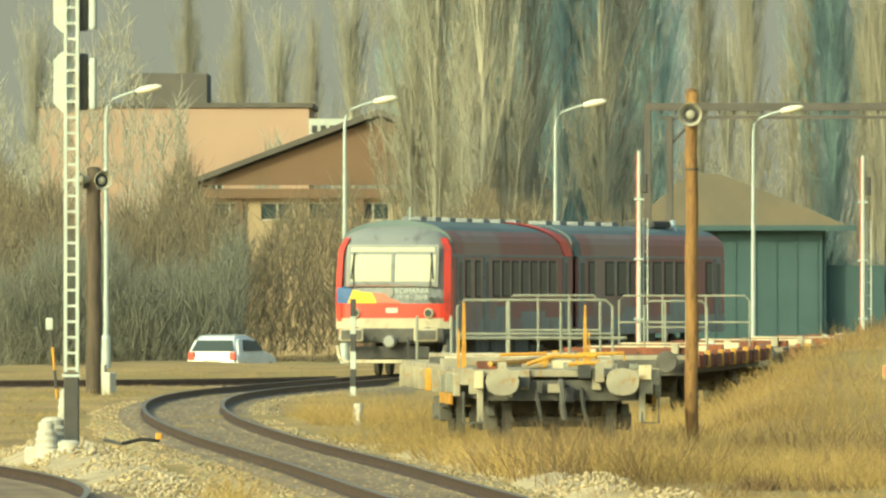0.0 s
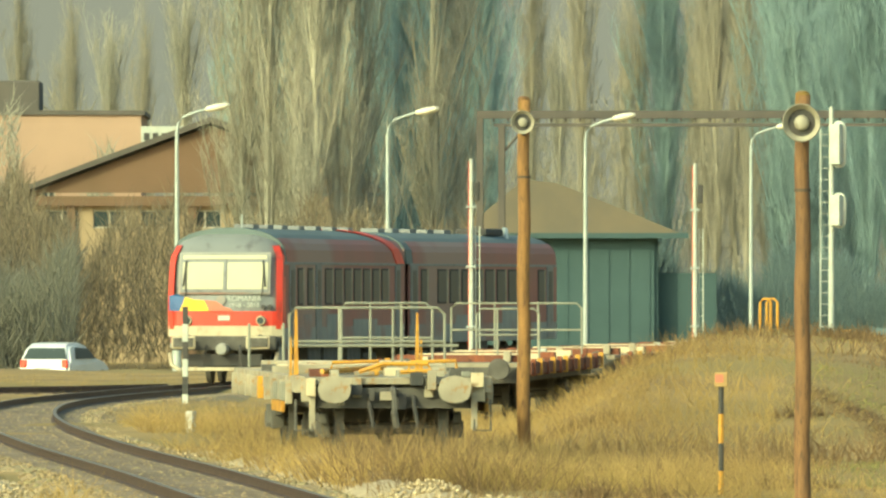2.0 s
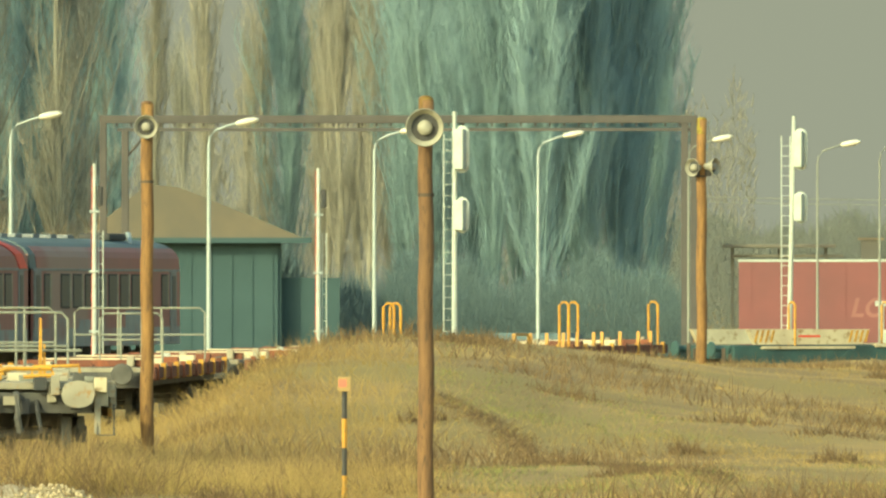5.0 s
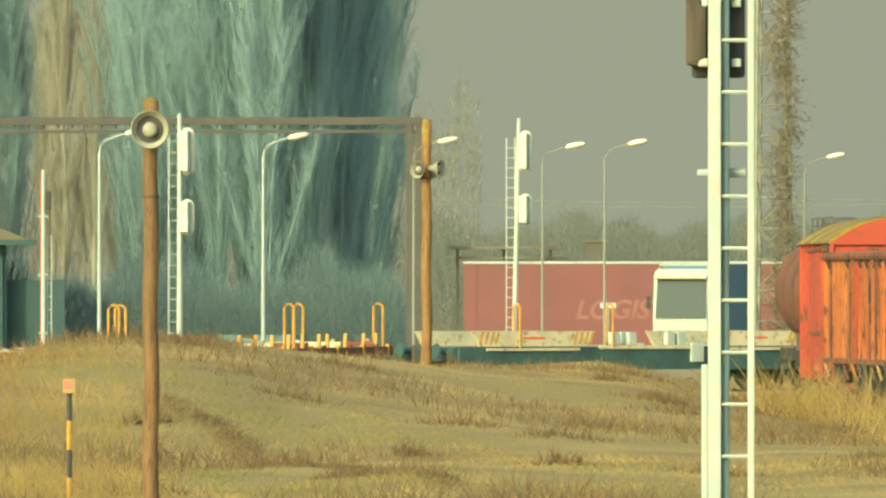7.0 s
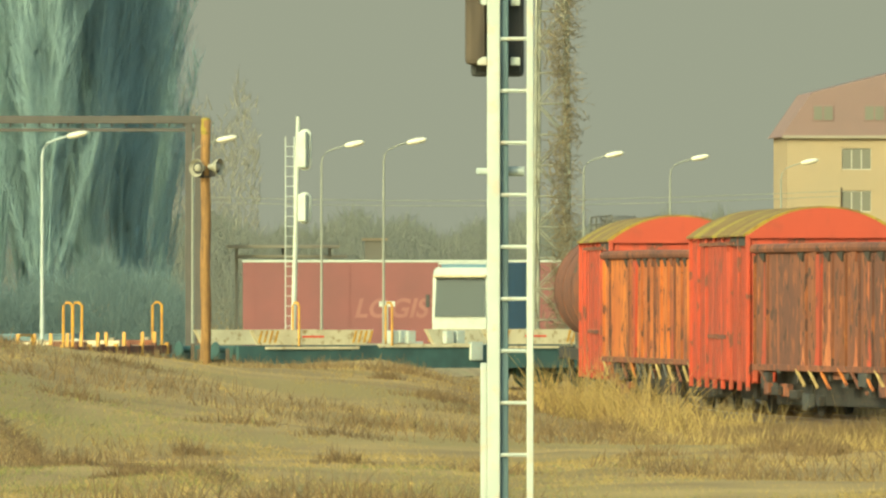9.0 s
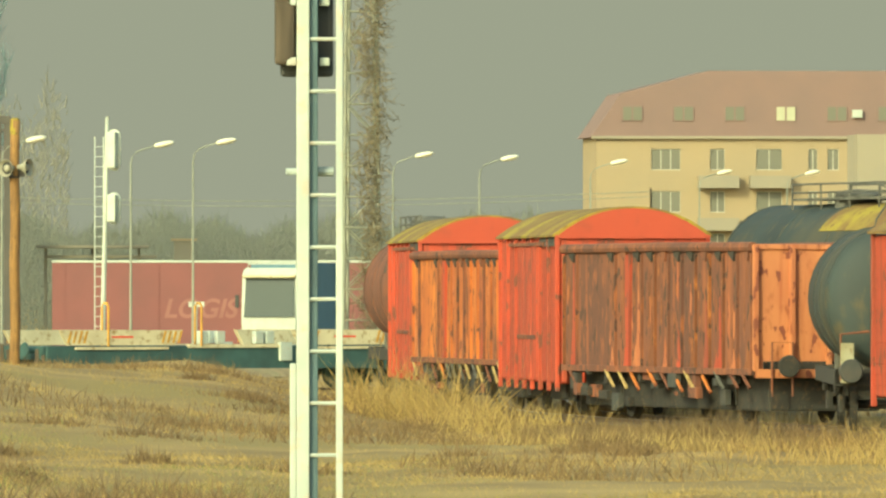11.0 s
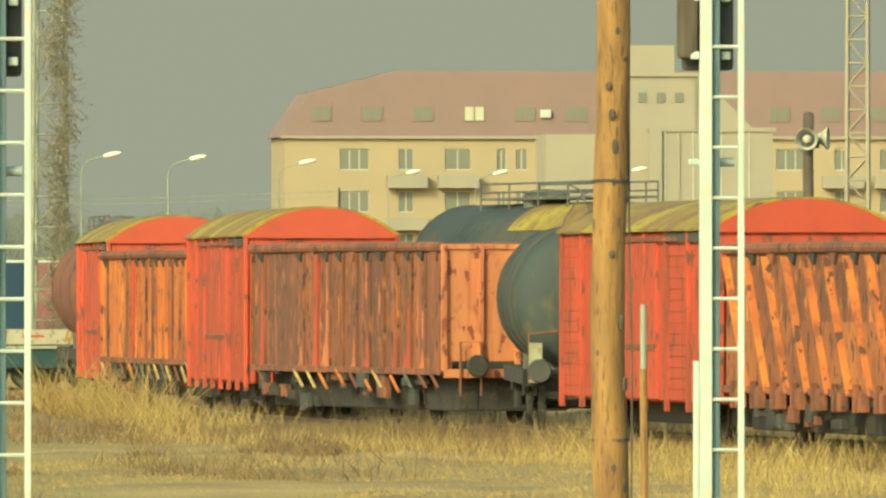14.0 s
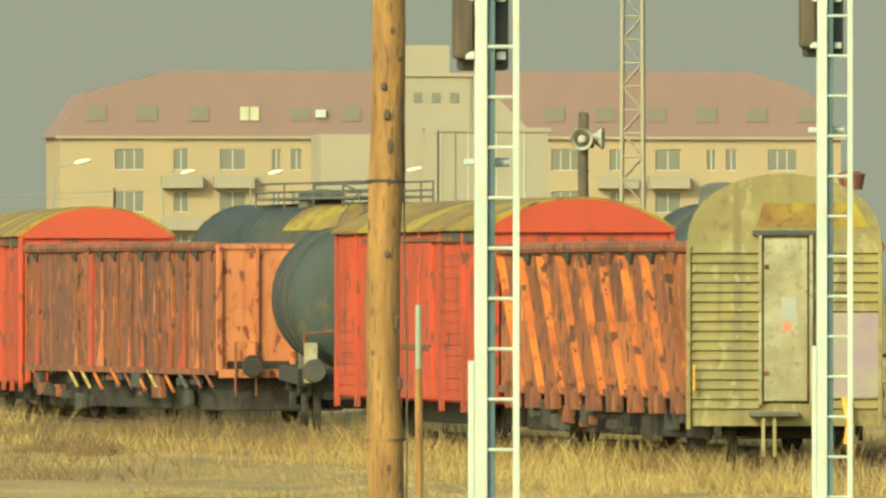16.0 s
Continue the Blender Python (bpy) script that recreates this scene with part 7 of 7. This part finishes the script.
grass("straw_tufts", 26000, 150, 235, 2900, 4760, 0.85, "straw", "tall straw tufts along the freight wagons", 24, lean=0.8, rad=0.009, keep=lambda x, y, r: (dist_to(FREIGHT, x, y) < 4.5) & (dist_to(FREIGHT, x, y) > 1.3) & (patch(x, y, 0.9, 6) > 0.52))
grass("dark_weeds", 70000, 150, 235, 2900, 4760, 0.5, "weed", "dark dead weeds under the freight wagons", 25, lean=0.9, rad=0.011, keep=lambda x, y, r: dist_to(FREIGHT, x, y) < 2.6)

grass("tall_weeds", 3000, 165, 240, 2700, 3220, 1.0, "weed", "tall dead weeds hiding the far wagons' wheels", 26, lean=1.0, rad=0.010, keep=lambda x, y, r: (dist_to(FREIGHT, x, y) < 3.6) & (dist_to(FREIGHT, x, y) > 1.7) & (patch(x, y, 0.6, 8) > 0.42))
grass("tall_weeds", 9000, 185, 250, 2600, 3180, 1.4, "grass", "tall yellow-brown grass before the far wagons", 27, lean=1.0, rad=0.010, keep=lambda x, y, r: (dist_to(FREIGHT, x, y) < 4.2) & (dist_to(FREIGHT, x, y) > 1.9) & (patch(x, y, 0.5, 9) > 0.35))
grass("tall_grass", 9000, 147, 163, 640, 1330, 0.78, "grass", "tall grass before the flat wagon's wheels", 41, lean=1.1, rad=0.007)
grass("brown_weeds", 5000, 146, 166, 640, 1330, 0.85, "weed", "brown weeds before the flat wagon's wheels", 42, lean=1.1, rad=0.007)
grass("brown_weeds", 9000, 130, 215, 650, 1650, 0.55, "weed", "brown weed patches among the tall grass", 28, lean=1.1, rad=0.009, keep=lambda x, y, r: patch(x, y, 0.55, 7) > 0.62)


def build_tussocks():
    """Low brown tussocks scattered over the rough ground."""
    rng = np.random.default_rng(31)
    n, per = 75, 170
    d = 140 * (290 / 140) ** rng.uniform(0, 1, n)
    a = (rng.uniform(1150, 3500, n) - MID) / F
    cx, cy = np.repeat(d * np.sin(a), per), np.repeat(d * np.cos(a), per)
    size = rng.uniform(0.2, 0.6, n)
    # placed ones: real brown tussocks, and some standing in for shadows of lumps
    for k, (b, dd, rr) in enumerate(((1560, 219, 1.1), (2030, 235, 0.9), (2510, 203, 0.6), (2305, 240, 0.8), (1950, 208, 0.9), (1870, 238, 0.5), (1345, 190, 0.7), (1780, 222, 0.8), (2170, 164, 0.45), (2660, 215, 0.6), (2420, 255, 0.9), (2560, 250, 0.7))):
        q = site(b, dd)
        cx[k * per:(k + 1) * per], cy[k * per:(k + 1) * per], size[k] = q.x, q.y, rr
    r = np.repeat(size, per)
    x, y = cx + rng.normal(0, 1, n * per) * r, cy + rng.normal(0, 1, n * per) * r * 1.5
    z = np.array([height(float(p), float(q)) for p, q in zip(x, y)])
    az, sp = rng.uniform(0, math.tau, n * per), rng.uniform(0.1, 1.3, n * per)
    dr = np.stack([np.cos(az) * sp, np.sin(az) * sp, np.ones(n * per)], 1)
    tall = rng.uniform(0.1, 0.42, n * per) * np.exp(-((x - cx) ** 2 + (y - cy) ** 2) / (2.5 * r * r))+ 0.06
    me = twig_mesh("brown_tussocks", np.stack([x, y, z - 0.02], 1), dr, tall, np.full(n * per, 0.014), np.zeros((n * per, 3)), "weed", 2)
    tagged(new("brown_tussocks", me), "low brown tussocks in the rough grass, some in place of shadows", "grass", kind="stuff")


build_tussocks()
grass("green_grass", 17000, 150, 220, 1650, 2350, 0.15, "turf", "short green turf in a hollow of the rough ground", 6, rad=0.01, lean=2.0, keep=lambda x, y, r: patch(x, y, 0.33, 9) > 0.36)
grass("green_grass", 14000, 126, 180, 2350, 3300, 0.13, "turf", "thin green turf patches", 7, rad=0.009, lean=2.0, keep=lambda x, y, r: patch(x, y, 0.3, 9) > 0.55)


def build_rut():
    """An old wheel rut crossing the hollow; dark twigs stand in for its shadow."""
    rng = np.random.default_rng(44)
    n = 5000
    t = rng.uniform(0, 1, n)
    b, d = 1715 + 520 * t + 25 * np.sin(9 * t), 198 - 42 * t + rng.normal(0, 0.7, n)
    a = (b - MID) / F
    x, y = d * np.sin(a) + rng.normal(0, 0.15, n), d * np.cos(a)
    z = np.array([height(float(p), float(q)) for p, q in zip(x, y)])
    az = rng.uniform(0, math.tau, n)
    dr = np.stack([np.cos(az), np.sin(az), rng.uniform(0.3, 1.2, n)], 1)
    me = twig_mesh("rut_weeds", np.stack([x, y, z - 0.02], 1), dr, rng.uniform(0.06, 0.2, n), np.full(n, 0.011), np.zeros((n, 3)), "weed", 1)
    tagged(new("rut_weeds", me), "dark twigs standing in for the shadow of an old wheel rut", "grass", kind="stuff")


build_rut()


def stones(name, pts, mat, lab, rng):
    """Many small rough stones as one mesh; pts: rows of x, y, z, radius."""
    ico = bmesh.new()
    bmesh.ops.create_icosphere(ico, subdivisions=1, radius=1.0)
    base = np.array([v.co[:] for v in ico.verts])
    tris = np.array([[v.index for v in f.verts] for f in ico.faces])
    ico.free()
    pts = np.array(pts)
    n = len(pts)
    jit = 1 + rng.uniform(-0.3, 0.3, (n, len(base), 1))
    v = base[None] * jit * pts[:, None, 3:4] * np.array([1, 1, 0.75]) + pts[:, None, :3]
    f = tris[None] + (np.arange(n) * len(base))[:, None, None]
    me = bpy.data.meshes.new(name)
    v, f = v.reshape(-1, 3), f.reshape(-1, 3)
    me.vertices.add(len(v))
    me.vertices.foreach_set("co", v.astype(np.float32).ravel())
    me.loops.add(f.size)
    me.loops.foreach_set("vertex_index", f.astype(np.int32).ravel())
    me.polygons.add(len(f))
    me.polygons.foreach_set("loop_start", np.arange(0, f.size, 3, dtype=np.int32))
    me.update(calc_edges=True)
    me.materials.append(M[mat])
    tagged(new(name, me), lab, "ballast", kind="stuff")


def build_ballast():
    """Loose stones on the track bed and the pale heaps of its shoulders."""
    rng = np.random.default_rng(3)
    seg = [(a, b) for a, b in zip(MAIN, MAIN[1:]) if 118 < a.y < 262]
    bed, heap = [], []
    for k in range(36000):
        a, b = seg[int(len(seg) * rng.uniform(0, 1) ** 1.4)]
        p = a.lerp(b, rng.uniform(0, 1))
        d = (b - a).normalized()
        if k % 13 < 5:
            u = rng.uniform(-2.3, 2.3)
            z = -0.16 if abs(u) < 1.65 else -0.16 - 0.38 * (abs(u) - 1.65)
            bed.append((p.x + d.y * u, p.y - d.x * u, z, rng.uniform(0.02, 0.045)))
        elif p.y < 192:
            right = k % 13 < 9
            u = rng.normal(0, 0.55)
            tall = (0.4 if right else 0.45) * smooth_step(192, 176, p.y) * (0.75 + 0.25 * math.sin(p.y * 0.6))
            if right:
                tall *= 0.3 + 0.7 * smooth_step(172, 160, p.y)
            elif not 132 < p.y < 176:
                continue
            off = (2.55 + u) if right else (-3.0 + 1.4 * u)
            z = -0.32 + tall * math.exp(-(u / 0.6) ** 2) * rng.uniform(0.55, 1.0)
            heap.append((p.x + d.y * off, p.y - d.x * off, z, rng.uniform(0.02, 0.04)))
    # the heaps' own bodies
    for side, y0, y1, wid, tall, off in ((1, 124, 176, 0.8, 0.3, 2.5), (-1, 134, 176, 1.2, 0.36, -3.0)):
        line = [(a, (b - a).normalized()) for a, b in zip(MAIN, MAIN[1:]) if y0 < a.y < y1]
        verts, faces = [], []
        for i, (p, d) in enumerate(line):
            end = smooth_step(0, 6, i) * smooth_step(0, 6, len(line) - 1 - i)
            for j in range(9):
                q = -1 + j / 4
                z = -0.4 + (0.1 + tall * (0.75 + 0.35 * noise.noise((p.x, p.y * 0.5, side)))) * end * math.cos(q * 1.5) + 0.03 * noise.noise((p.x * 5 + j, p.y * 5, 1))
                u = off + wid * q
                verts.append((p.x + d.y * u, p.y - d.x * u, z))
        for i in range(len(line) - 1):
            for j in range(8):
                a = i * 9 + j
                faces.append((a, a + 1, a + 10, a + 9))
        tagged(raw("ballast_mound", verts, faces, "ballast"), "long low mound of pale ballast beside the track", "ballast", kind="stuff")
    stones("bed_stones", bed, "bed", "brown stones between the rails", rng)
    stones("ballast_heap", heap, "ballast", "pale heaps of fresh ballast along the track", rng)


build_ballast()


# ---- hazy winter sky beyond everything ----
def build_backdrop():
    r = 3600
    m = bpy.data.materials.new("hazy_sky")
    m.use_nodes = True
    n, l = m.node_tree.nodes, m.node_tree.links
    n.remove(n["Principled BSDF"])
    e = n.new("ShaderNodeEmission")
    e.inputs["Color"].default_value, e.inputs["Strength"].default_value = (0.375, 0.352, 0.315, 1), 0.45
    l.new(e.outputs[0], n["Material Output"].inputs["Surface"])
    M["haze"] = m
    verts, faces = [], []
    for k in range(41):
        a = radians(-60 + 3 * k)
        for z in (-30, 1500):
            verts.append((r * math.sin(a), r * math.cos(a), z))
    for k in range(40):
        faces.append((2 * k, 2 * k + 2, 2 * k + 3, 2 * k + 1))
    tagged(raw("backdrop", verts, faces, "haze"), "plain hazy grey-green winter sky", "sky", kind="structure")


build_backdrop()
